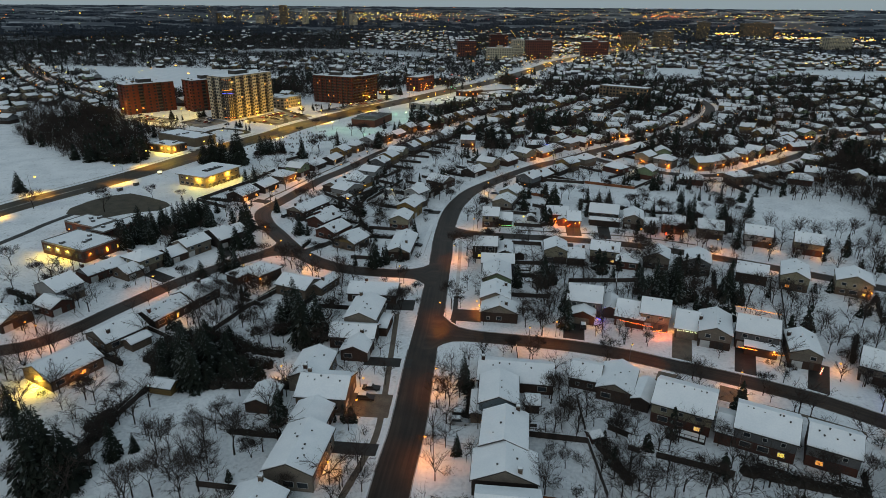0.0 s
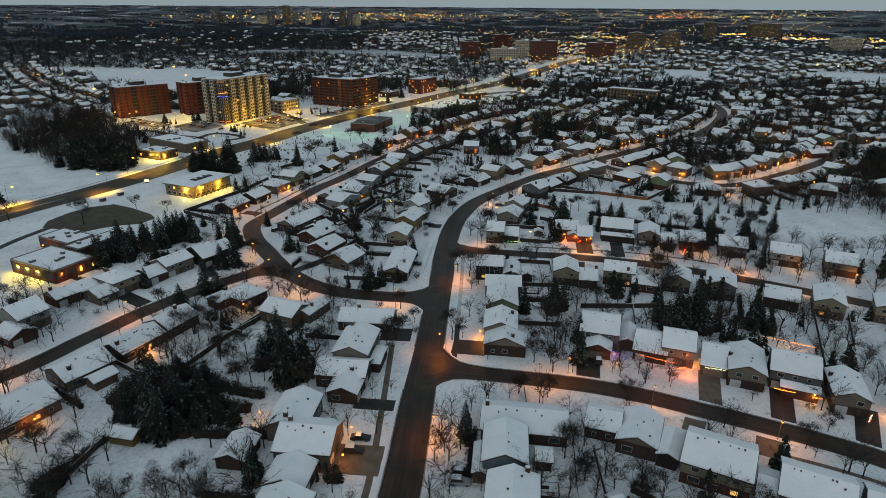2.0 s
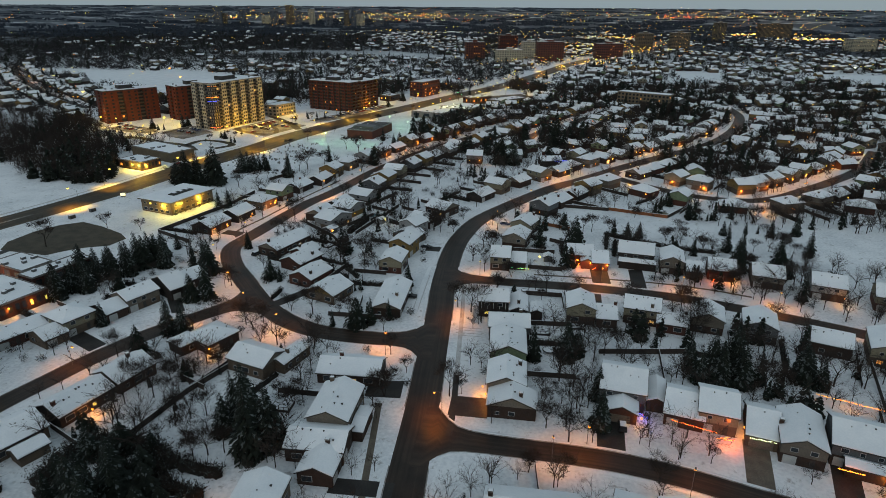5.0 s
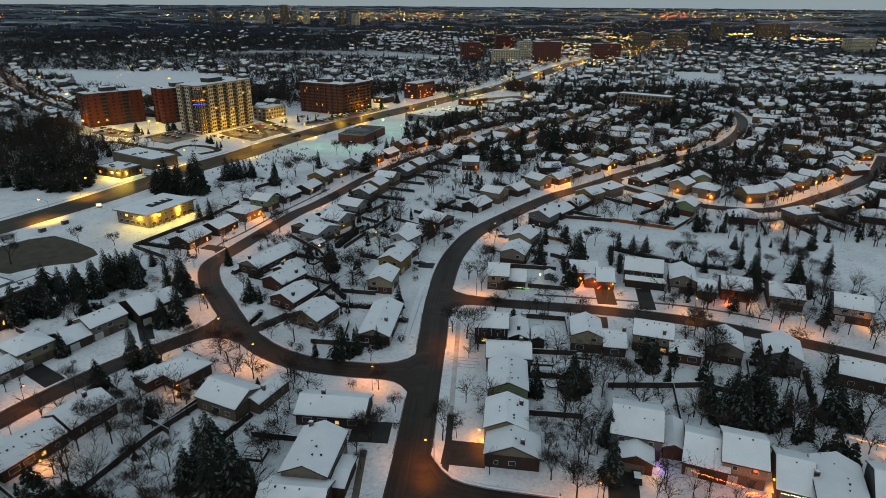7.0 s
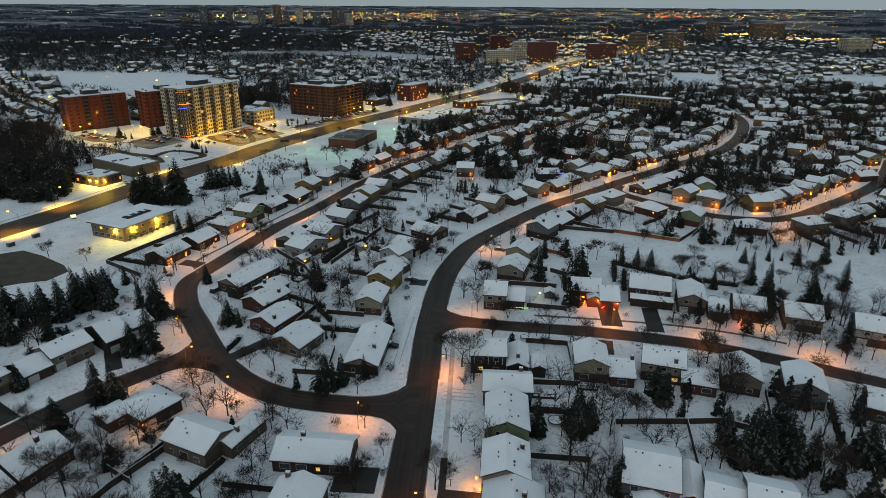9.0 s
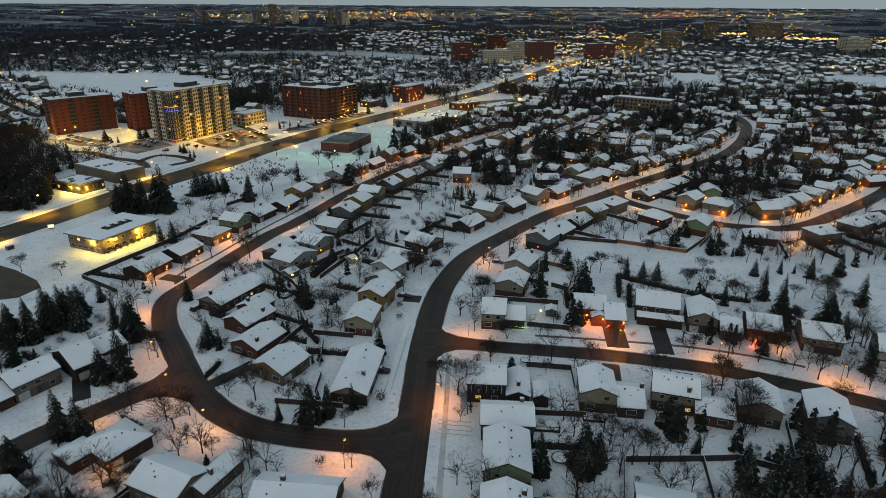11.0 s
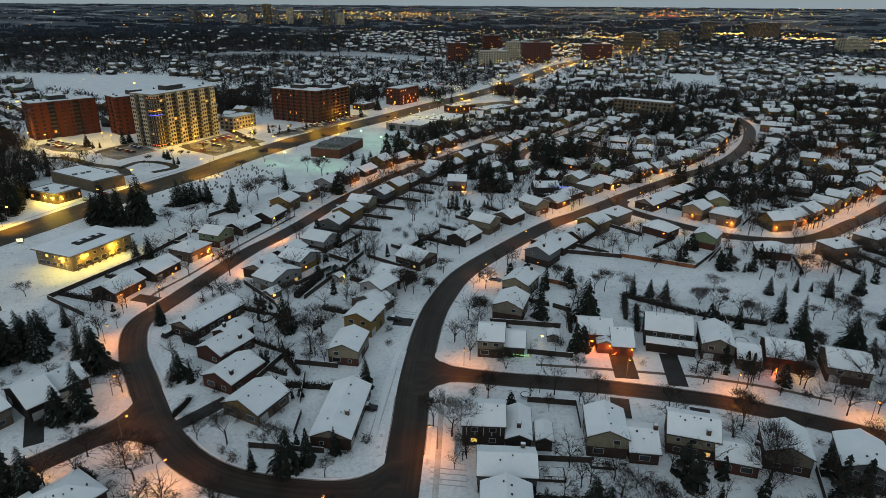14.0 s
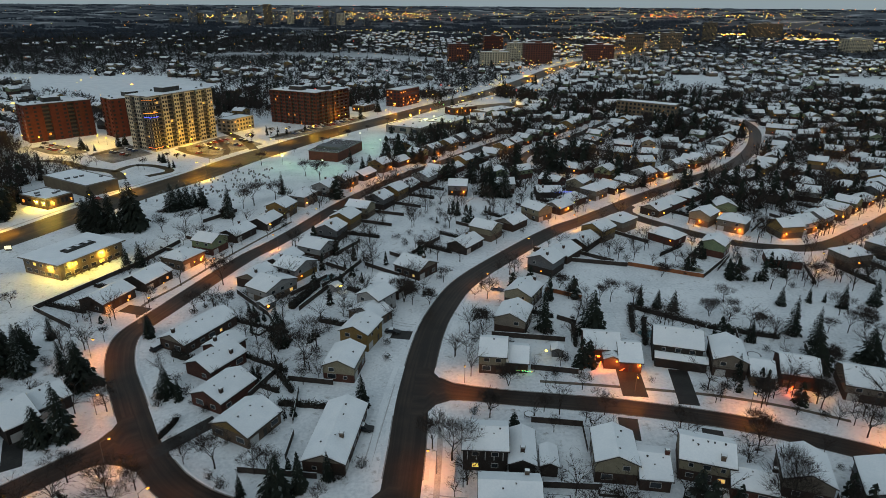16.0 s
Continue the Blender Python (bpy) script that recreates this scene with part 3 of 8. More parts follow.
# beside the main road, west side
house(-23.1, 190.4, -6, 16, 9.3, 3, "x", low="b_brown", up="cream", front="E", lit="S:warm", vents=5, chimney=(-0.35, 0.2, "red"))
house(-23.9, 171.2, -8, 9.4, 13.6, 5.2, "y", low="beige", up="beige", front="E", vents=9, chimney=(-0.6, 0.92, "tan"))
lean_to(-17.6, 168.0, -8, 2.6, 9, 2.7, ridge="x", rise=0.5, name="garage", label="low garage with snowy lean-to roof beside the house")
house(-25.8, 160.5, -6, 12.6, 8.6, 3.6, "x", low="b_brown", up="beige", front="E", vents=4, chimney=(0.45, -0.7, "brown"))
house(-24.3, 153.2, -8, 7.4, 7.2, 3, "y", low="b_brown", up="b_brown", front="E", vents=0)
house(-34.2, 141.2, -6, 9.0, 12.5, 4.2, "y", low="beige", up="beige", front="N", vents=3, chimney=(0.0, -0.9, "brown"))
house(-29.2, 132.4, -6, 12, 11.5, 4, "x", low="b_tan", up="yellow", front="E", vents=6, chimney=(-0.75, 0.3, "tan"))
house(-31.0, 121.8, -8, 8.5, 8.0, 3, "y", low="b_brown", up="cream", front="E", vents=0)
house(-30.6, 107.8, -8, 10.2, 14.4, 4.5, "y", low="beige", up="beige", front="E", vents=8)
house(-36.5, 92, -10, 10, 11, 3.4, "y", low="b_tan", up="beige", front="E", vents=2, chimney=(0.0, 0.9, "tan"))
lean_to(-44.1, 130.1, -8, 6.3, 8.2, 2.6, ridge="y", low="b_brown", up="b_brown", name="detached_garage", label="small brown garage with snowy gabled roof in a garden")
lean_to(-70.7, 135.6, -12, 6.0, 4.1, 2.1, ridge="x", low="yellow", up="yellow", name="garden_shed", label="pale wooden garden shed under a snowy roof")
# beside the main road, east side
house(18.5, 140.4, -8, 19, 10.8, 3, "x", low="b_brown", up="beige", front="N", vents=7, chimney=(-0.9, 0.0, "brown"))
house(13.0, 128.6, -6, 9.0, 11.6, 5.2, "y", low="b_tan", up="blue", front="W", vents=3)
lean_to(7.6, 127, -6, 2.4, 9, 2.7, ridge="y", rise=0.4, low="b_tan", up="white", name="garage", label="low attached garage roof under snow")
house(12.9, 113.4, -8, 9.8, 11.8, 5.2, "y", low="b_tan", up="cream", front="W", vents=4, chimney=(0.55, 0.95, "brown"))
house(12.0, 103.0, -6, 13, 8.6, 4, "y", low="b_dark", up="beige", front="W", vents=3, chimney=(0.45, -0.85, "tan"))
house(11.5, 92, -6, 12, 9, 4.4, "x", low="b_brown", up="white", front="W", vents=3)
lean_to(21.2, 128.4, -6, 3.2, 4.2, 2.5, ridge="x", low="b_dark", up="b_dark", name="garden_shed", label="dark garden shed with snow on its roof")
lean_to(33.5, 116.6, 20, 2.4, 2.6, 1.7, ridge="x", low="b_red", up="b_red", name="garden_shed", label="small orange-brown wooden playhouse in the snow")
lean_to(42.0, 114.0, -25, 2.6, 2.8, 1.7, ridge="x", low="b_brown", up="b_brown", name="garden_shed", label="small brown garden shed with a snowy roof")
# south side of the east road
house(36.9, 140.6, -20, 7.4, 9, 3, "x", low="b_brown", up="beige", front="N", vents=2)
house(43.9, 136.4, -24, 8.4, 12, 3.4, "y", low="b_brown", up="beige", front="N", vents=6)
house(57.0, 125.9, -28, 13, 12.4, 5.2, "x", low="b_red", up="cream", front="N", lit="S:warm", vents=8)
lean_to(49.2, 131.6, -28, 4.2, 9.5, 3, ridge="y", low="b_dark", up="b_dark", name="garage", label="attached brick garage with a snowy roof")
house(71.9, 116.6, -29, 12.2, 11.6, 5.2, "x", low="b_red", up="grey", front="N", lit="S:yellow", vents=8)
lean_to(64.1, 119.2, -29, 3.4, 9.5, 3.2, ridge="x", rise=1.6, low="b_red", up="grey", name="garage", label="attached brick garage with a snowy roof")
house(83.4, 110.6, -30, 9.6, 10, 5.2, "x", low="b_red", up="grey", front="N", lit="S:orange", vents=7)
house(96.5, 100.5, -33, 10, 10, 5.0, "x", low="b_brown", up="cream", front="N", vents=4)
# north side of the east road
house(17.4, 175.6, -8, 11.4, 6.8, 3.4, "y", low="b_brown", up="beige", front="W", vents=2, chimney=(0.35, -0.5, "brown"))
house(16.8, 184.6, -6, 9.4, 10.4, 4.8, "y", low="b_brown", up="beige", front="W", lit="W:orange", vents=7, chimney=(0.7, 0.5, "brown"))
house(18.5, 200.0, -5, 9.4, 12.6, 5.2, "y", low="b_brown", up="green", front="W", vents=9)
house(20.0, 213.6, -4, 11.6, 8.6, 4.4, "x", low="b_dark", up="grey", front="W", vents=2, chimney=(0.6, 0.8, "tan"))
TUDOR = house(16.4, 228.6, -4, 9.2, 9.4, 5.4, "x", low="b_dark", up="dark", front="N", lit="S:yellow", vents=6)
lean_to(24.2, 227.4, -6, 5.4, 11, 3.3, ridge="y", low="dark", up="dark", name="garage", label="dark attached garage with a snowy roof", chimney=(0.0, -0.6, "brown"))
lean_to(29.6, 225.0, -6, 3.4, 6, 2.8, ridge="y", low="b_dark", up="b_dark", name="sun_room", label="dark garden room with roof lights under snow")
house(45.6, 182.6, -16, 10.4, 12.8, 5.2, "x", low="b_brown", up="grey", front="S", vents=5)
house(43.2, 174.0, -16, 7.0, 5.4, 2.9, "y", low="b_red", up="b_red", front="S", garage="double", vents=0)
lean_to(53.2, 180.4, -16, 4.2, 10, 3, ridge="y", low="b_brown", up="b_brown", name="garage", label="attached side garage with a snowy roof")
house(58.6, 175.4, -22, 8.6, 12.6, 3.2, "x", low="b_red", up="beige", front="S", lit="S:orange", vents=2)
house(65.2, 173.2, -20, 8.2, 11.6, 5.2, "x", low="b_tan", up="cream", front="S", lit="S:warm", vents=2)
house(73.6, 168.8, -22, 6.4, 13.2, 3.0, "x", low="b_tan", up="beige", front="S", vents=1, garage="double")
house(79.6, 163.4, -22, 8.6, 13.6, 4.8, "y", low="b_brown", up="beige", front="S", vents=6, chimney=(-0.95, 0.0, "brown"))
house(91.0, 161.3, -25, 11, 12.0, 5.2, "x", low="b_brown", up="grey", front="S", lit="S:warm", vents=3)
lean_to(89.0, 154.0, -25, 8.4, 3.2, 2.7, ridge="x", low="b_brown", up="b_brown", name="porch", label="lit front porch with a snowy roof")
house(99.4, 152.2, -20, 7.6, 12.4, 4.6, "y", low="b_brown", up="beige", front="S", lit="S:orange", vents=3, chimney=(-0.9, 0.4, "brown"))
house(116.5, 143.0, -35, 11, 12, 4.4, "x", low="b_brown", up="beige", front="S", vents=3)
# south side of the upper east road
house(43.2, 225.0, -8, 8.4, 10.4, 5.2, "y", low="b_brown", up="cream", front="N", vents=3)
house(50.6, 222.6, -8, 6, 10, 3, "x", low="b_brown", up="b_brown", front="N", vents=3, chimney=(0.9, 0.0, "red"))
house(62.2, 224.2, -18, 10.4, 9.4, 5.2, "x", low="b_brown", up="cream", front="N", vents=5, lit="S:warm", chimney=(0.55, -0.8, "tan"))
house(69.4, 218.0, -18, 8.2, 7.8, 3, "x", low="b_red", up="b_red", front="N", vents=3, chimney=(0.95, 0.2, "brown"))
house(80.6, 219.4, -20, 9, 10, 4.6, "y", low="b_brown", up="beige", front="N", vents=0)
house(94.0, 214.4, -22, 9, 11, 5.0, "y", low="b_dark", up="grey", front="N", vents=5)
house(110.8, 206.6, -27, 10, 10, 3.6, "x", low="b_brown", up="beige", front="N", vents=4)
house(123.4, 201.9, -27, 8.6, 13, 5.2, "y", low="b_tan", up="cream", front="N", lit="S:orange", vents=7)
house(140.6, 196.0, -28, 10.6, 10, 5.2, "y", low="b_tan", up="cream", front="N", lit="S:yellow", vents=4)
# north side of the upper east road
house(21.6, 266.1, -8, 7.0, 10.6, 5.2, "x", low="b_brown", up="cream", front="S", vents=1, garage="")
house(28.0, 266.2, -8, 6.0, 9.8, 3, "x", low="b_brown", up="beige", front="S", vents=0)
lean_to(40.0, 270.6, -8, 3.2, 3.0, 2.0, ridge="y", low="grey", up="grey", name="garden_shed", label="pale garden shed with a snowy roof")
house(52.0, 271.4, -8, 9.4, 10.4, 4.2, "x", low="b_red", up="b_red", front="S", lit="S:orange", vents=2)
house(58.6, 267.2, -8, 5.8, 11.6, 3, "x", low="b_red", up="beige", front="S", vents=2)
lean_to(53.6, 265.0, -8, 4.4, 4.2, 3.0, ridge="y", low="b_red", up="b_tan", name="porch", label="gabled brick entrance porch with a snowy roof")
house(73.2, 271.0, -16, 12.6, 11.4, 5.2, "x", low="b_dark", up="dark", front="S", lit="S:warm", vents=4)
lean_to(72.0, 264.0, -16, 13, 3.2, 2.8, ridge="x", low="b_dark", up="dark", name="porch", label="long low front porch roof covered in snow")
house(84.6, 264.4, -16, 8.2, 12, 5.0, "y", low="b_brown", up="beige", front="S", vents=6)
house(91.0, 258.8, -16, 5.6, 9.5, 3, "x", low="b_tan", up="b_tan", front="S", vents=0)
house(100.4, 258.4, -18, 9.0, 11, 4, "x", low="b_red", up="b_red", front="S", lit="S:orange", vents=3, garage="double")
house(114.0, 252.2, -20, 10, 11, 4.4, "x", low="b_brown", up="beige", front="S", vents=4)
house(130.0, 243, -24, 10, 11, 5, "x", low="b_brown", up="white", front="S", vents=3, lit="S:orange")
house(146.0, 234, -27, 10, 11, 5, "x", low="b_red", up="cream", front="S", vents=3, lit="S:warm")
house(29.6, 287.2, -20, 9.2, 10.4, 4.8, "y", low="b_brown", up="beige", front="W", vents=4)
house(35.0, 304.6, -30, 9.0, 10.4, 4.6, "y", low="b_brown", up="cream", front="W", vents=4, chimney=(0.4, 0.9, "brown"))
# inside the crescent
house(-16.2, 233.4, -7, 9.0, 20.6, 3.0, "y", low="b_brown", up="beige", front="E", vents=5, chimney=(0.5, -0.35, "tan"))
house(-37.4, 238.2, 62, 10.6, 10.8, 3.2, "x", low="b_tan", up="yellow", front="S", vents=4)
house(-46.4, 250.6, 63, 11.6, 9.6, 3.2, "x", low="b_red", up="b_red", front="N", vents=3, chimney=(-0.6, -0.6, "brown"))
house(-52.6, 264.2, 60, 12, 9.4, 3.2, "x", low="b_red", up="b_red", front="N", vents=4, chimney=(0.4, -0.7, "brown"))
house(-63.0, 281.4, 63, 20, 9.4, 3.2, "x", low="b_brown", up="beige", front="N", vents=6, lit="S:warm", chimney=(-0.9, 0.0, "brown"))
house(-53.0, 272.4, 62, 8.4, 7.6, 3.0, "x", low="b_red", up="b_red", front="N", vents=1, chimney=(-0.7, 0.0, "brown"))
house(-18.2, 262.4, -10, 8.2, 10.6, 4.6, "y", low="b_red", up="cream", front="E", vents=3)
house(-15.4, 278.0, -20, 8.6, 9.6, 5.4, "y", low="yellow", up="yellow", front="E", vents=3, lit="S:orange")
house(-12.8, 298.6, -34, 8.8, 8.6, 5.8, "y", low="white", up="white", front="E", vents=0)
house(-14.2, 292.0, -34, 11, 7.6, 3.0, "y", low="b_tan", up="white", front="E", vents=0)
house(-8.4, 311.8, -34, 11, 9.0, 3.4, "x", low="b_brown", up="cream", front="E", vents=4)
house(-1.0, 328.0, -38, 11.4, 10.6, 3.6, "x", low="b_brown", up="beige", front="E", vents=4, lit="S:warm", chimney=(0.4, 0.3, "tan"))
house(-48.6, 309.6, 57, 13.4, 9.4, 4.5, "y", rise=2.0, low="b_tan", up="white", front="W", vents=5, lit="S:warm", label="two-storey white and tan house with broad snowy roof")
lean_to(-48.2, 299.6, 57, 4.6, 3.8, 2.2, ridge="x", low="grey", up="grey", name="garden_shed", label="grey garden shed with a snowy gabled roof")
lean_to(-28.2, 312.6, 60, 2.8, 3.0, 2.0, ridge="x", low="white", up="white", name="garden_shed", label="small pale garden shed with a snowy roof")
house(-44.2, 326.2, 60, 11.4, 10, 4.4, "y", rise=1.9, low="yellow", up="white", front="W", vents=6, lit="W:yellow", label="two-storey yellow and white house with snowy roof")
house(-39.6, 345.2, 62, 10.4, 10.6, 4.6, "y", rise=1.9, low="b_brown", up="white", front="W", vents=2, label="white-gabled house with snowy roof beside a hedge")
# the west road
house(-100.4, 143.6, 60, 14, 12.4, 3.0, "x", low="b_tan", up="beige", front="N", lit="S:orange", vents=3)
house(-94.9, 161.5, 57, 12.6, 10.4, 3.0, "x", low="b_tan", up="beige", front="N", vents=4, chimney=(-0.6, -0.5, "brown"))
lean_to(-87.4, 157.6, 57, 6, 4.2, 2.4, ridge="x", low="b_tan", up="b_tan", name="garden_shed", label="low flat-sided shed with snow on its roof")
house(-87.2, 175.0, 64, 13.8, 9.0, 3.0, "x", low="b_dark", up="dark", front="N", lit="S:yellow", vents=9, chimney=(-0.85, -0.3, "red"))
house(-81.4, 187.4, 64, 11, 9.8, 3.2, "x", low="b_brown", up="beige", front="N", vents=2, chimney=(0.3, 0.0, "brown"))
house(-133.0, 170.4, 66, 9.6, 11, 3.2, "y", low="b_brown", up="cream", front="S", lit="S:orange", vents=2)
house(-123.4, 179.6, 62, 7.6, 8.4, 2.9, "y", low="b_red", up="b_red", front="S", vents=0)
house(-126.6, 188.6, 62, 9.0, 12, 5.0, "x", low="b_tan", up="white", front="S", vents=3)
house(-122.7, 207.6, 58, 14, 8.2, 3.0, "x", low="b_red", up="white", front="S", vents=2, chimney=(-0.9, 0.0, "red"))
house(-110.6, 214.3, 60, 9.6, 10.4, 5.0, "hip", low="b_tan", up="cream", front="S", vents=5)
house(-112.6, 206.4, 60, 6.6, 8.6, 2.8, "x", low="b_tan", up="b_tan", front="S", vents=0)
house(-98.6, 230.4, 58, 11.0, 8.6, 4.4, "x", low="b_tan", up="beige", front="S", vents=3)
house(-103.6, 222.6, 58, 6.6, 9.4, 2.8, "x", low="b_brown", up="b_brown", front="S", vents=0)
house(-91.4, 239.6, 52, 6.8, 13.4, 3.8, "x", low="b_dark", up="dark", front="S", vents=1)
house(-88.0, 246.6, 55, 8.0, 9.4, 3.2, "x", low="b_dark", up="dark", front="S", vents=1)
house(-65.2, 206.2, 56, 10, 10, 3.2, "hip", low="b_brown", up="beige", front="S", lit="W:orange", vents=4)
house(-72.0, 202.8, 56, 6, 6, 3.0, "hip", low="b_brown", up="b_brown", front="W", vents=0)
house(-49.0, 194.2, -25, 12, 9.6, 3.6, "x", low="b_tan", up="beige", front="N", vents=6)
house(-40.6, 196.2, -25, 4.4, 11, 3.0, "y", low="b_tan", up="beige", front="N", vents=0, chimney=(0.2, -0.3, "tan"))
# west of the crescent's upper end
house(-100.0, 303.0, 70, 13, 9.8, 3.2, "x", low="b_brown", up="b_brown", front="S", lit="S:orange", vents=2)
house(-93.6, 318.4, 70, 12.4, 9.8, 3.2, "x", low="b_dark", up="dark", front="S", lit="S:orange", vents=1)
house(-88.0, 336.0, 66, 11, 10.8, 4.0, "hip", low="b_tan", up="cream", front="S", lit="S:yellow", vents=2)

# ---- further rows of houses along the streets ----
STOCK = []
NORTH = next(k for k, p in enumerate(LINES["main_road"]) if p.y > 30)
LOOKS = [(11, 9.5, 3.2, "x", "b_brown", "beige"), (9, 10.5, 5.2, "y", "b_tan", "cream"), (10.5, 10, 5.0, "x", "b_brown", "white"), (12, 9, 3.2, "hip", "b_red", "b_red"),
         (9.5, 10, 5.2, "x", "b_dark", "grey"), (10, 11, 3.4, "y", "b_brown", "cream"), (11.5, 9, 5.0, "hip", "b_tan", "beige"), (9, 9.5, 5.2, "y", "b_red", "green"), (12.5, 9, 3.0, "x", "b_dark", "dark"), (10, 10, 5.2, "x", "b_tan", "yellow")]


DISTANT = []


def row_house(x, y, rot, k, lit=""):
    """A house of the stock numbered k: built at its first place, copied to the others; far ones are only noted."""
    PLACED.append((x, y, 5.5))
    if y > 440 or x > 235:
        DISTANT.append((x, y, rot, k))
        return None
    while len(STOCK) < 2 * len(LOOKS):
        STOCK.append(None)
    n = (k % len(LOOKS)) * 2 + (1 if lit else 0)
    if STOCK[n] is None:
        w, d, h, ridge, low, up = LOOKS[n // 2]
        STOCK[n] = house(x, y, rot, w, d, h, ridge, low=low, up=up, lit="S:" + random.Random(n).choice(("warm", "orange", "orange", "yellow")) if lit else "", vents=1, few=True, chimney=(0.5, 0.3, ("brown", "red", "tan")[n % 3]) if n % 4 < 2 else ())
        return STOCK[n]
    LOTS.append((x, y, rot, *LOOKS[n // 2][:2], "S"))
    return copy_thing(STOCK[n], pose(x, y, 0, 0, 0, rot))


def free(x, y, r=9.0):
    return all((x - a) ** 2 + (y - b) ** 2 > (r + c * 0.75) ** 2 for a, b, c in PLACED) and not on_road(x, y, 5.0)


def row(line, start, end, spacing, offset, side, seed, lit=0.25):
    rnd = random.Random(seed)
    s = start
    while s < end:
        p, ang = along(line, s)
        n = Vector((-math.sin(radians(ang)), math.cos(radians(ang)))) * side
        q = p + n * (offset + rnd.uniform(-1.2, 1.2))
        if free(q.x, q.y, 5.2):
            row_house(q.x, q.y, ang + (0 if side > 0 else 180) + rnd.choice((0, 0, 0, 90)) * 0 + rnd.uniform(-3, 3), rnd.randrange(len(LOOKS)), "y" if rnd.random() < lit else "")
        s += spacing * rnd.uniform(0.93, 1.07)


PLACED += [(-63.5, 306.5, 4.0)]
row(LINES["crescent_road"], 150, 455, 17.0, 17.5, 1, 3, 0.4)
row(LINES["crescent_road"], 150, 455, 16.0, 17.0, -1, 4, 0.2)
row(LINES["main_road"][NORTH:], 316, 640, 16.0, 17.5, 1, 5, 0.3)
row(LINES["main_road"][NORTH:], 316, 640, 16.0, 17.5, -1, 6, 0.3)
row(LINES["far_east_road"], 24, 230, 17.0, 17.0, 1, 7, 0.4)
row(LINES["far_east_road"], 22, 230, 17.0, 17.0, -1, 8, 0.2)
row(LINES["upper_east_road"], 120, 180, 17, 17, -1, 9)
row(LINES["west_road"], 96, 125, 17, 17, -1, 10)
EXTRA = {
    "west_street": [(-640, 1000), (-575, 908), (-510, 824), (-436, 735), (-364, 660), (-330, 628)],
    "north_a": [(96, 448), (70, 470), (60, 500), (78, 540), (110, 580), (150, 640)],
    "north_b": [(150, 520), (120, 530), (100, 555)],
    "north_c": [(250, 560), (300, 545), (360, 545), (430, 560), (500, 590)],
    "north_d": [(235, 440), (290, 450), (350, 470), (420, 480), (500, 500)],
    "north_e": [(268, 356), (290, 372), (350, 400), (430, 410), (520, 420)],
    "north_f": [(262, 292), (320, 325), (400, 345), (480, 350)],
    "north_g": [(262, 650), (330, 640), (400, 650), (480, 680)],
    "north_h": [(300, 720), (370, 715), (450, 740), (540, 760)],
    "north_i": [(170, 560), (200, 600), (215, 650), (200, 700)],
}
for k, (nm, p) in enumerate(EXTRA.items()):
    LINES[nm] = smooth(p, 4)
    HALF[nm] = [3.4] * len(LINES[nm])
for k, nm in enumerate(EXTRA):
    ribbon("road_" + nm, LINES[nm], lambda i: 3.4, lambda i: 3.4, 0.07 + 0.005 * k, ASPHALT, "dark salted asphalt side street")
    for sd in (1, -1):
        row(LINES[nm], 4, sum((b - a).length for a, b in zip(LINES[nm], LINES[nm][1:])), 17.0, 16.5, sd, 20 + 2 * k + sd, 0.3)

# houses that fill the blocks between the far streets
rnd = random.Random(61)
for _ in range(900):
    x, y = rnd.uniform(-40, 330), rnd.uniform(330, 740)
    if (y < 420 and x < 120) or abs(x) > 0.75 * y or min((p.x - x) ** 2 + (p.y - y) ** 2 for p in LINES["highway"]) < 55**2:
        continue
    if (x < 35 and y > 440) or (150 < x < 235 and 630 < y < 700):
        continue
    if free(x, y, 9.6) and noise.noise((x * 0.012, y * 0.012, 2)) > -0.2:
        row_house(x, y, 180 * rnd.randrange(2) + 20 * math.sin(x * 0.02) - 14, rnd.randrange(len(LOOKS)), "y" if rnd.random() < 0.2 else "")

# ---- trees ----
def limb(s, mat, p, d, length, r, sides=4, bend=0.15, rnd=random, parts=2):
    """A tapered, slightly crooked limb; returns its end and direction."""
    for k in range(parts):
        q = p + d * (length / parts)
        r2 = r * (1 - 0.45 / parts)
        s.tube(mat, p, q, r, r2, sides)
        p, r = q, r2
        d = (d + Vector((rnd.uniform(-bend, bend), rnd.uniform(-bend, bend), rnd.uniform(-bend * 0.3, bend)))).normalized()
    return p, d, r


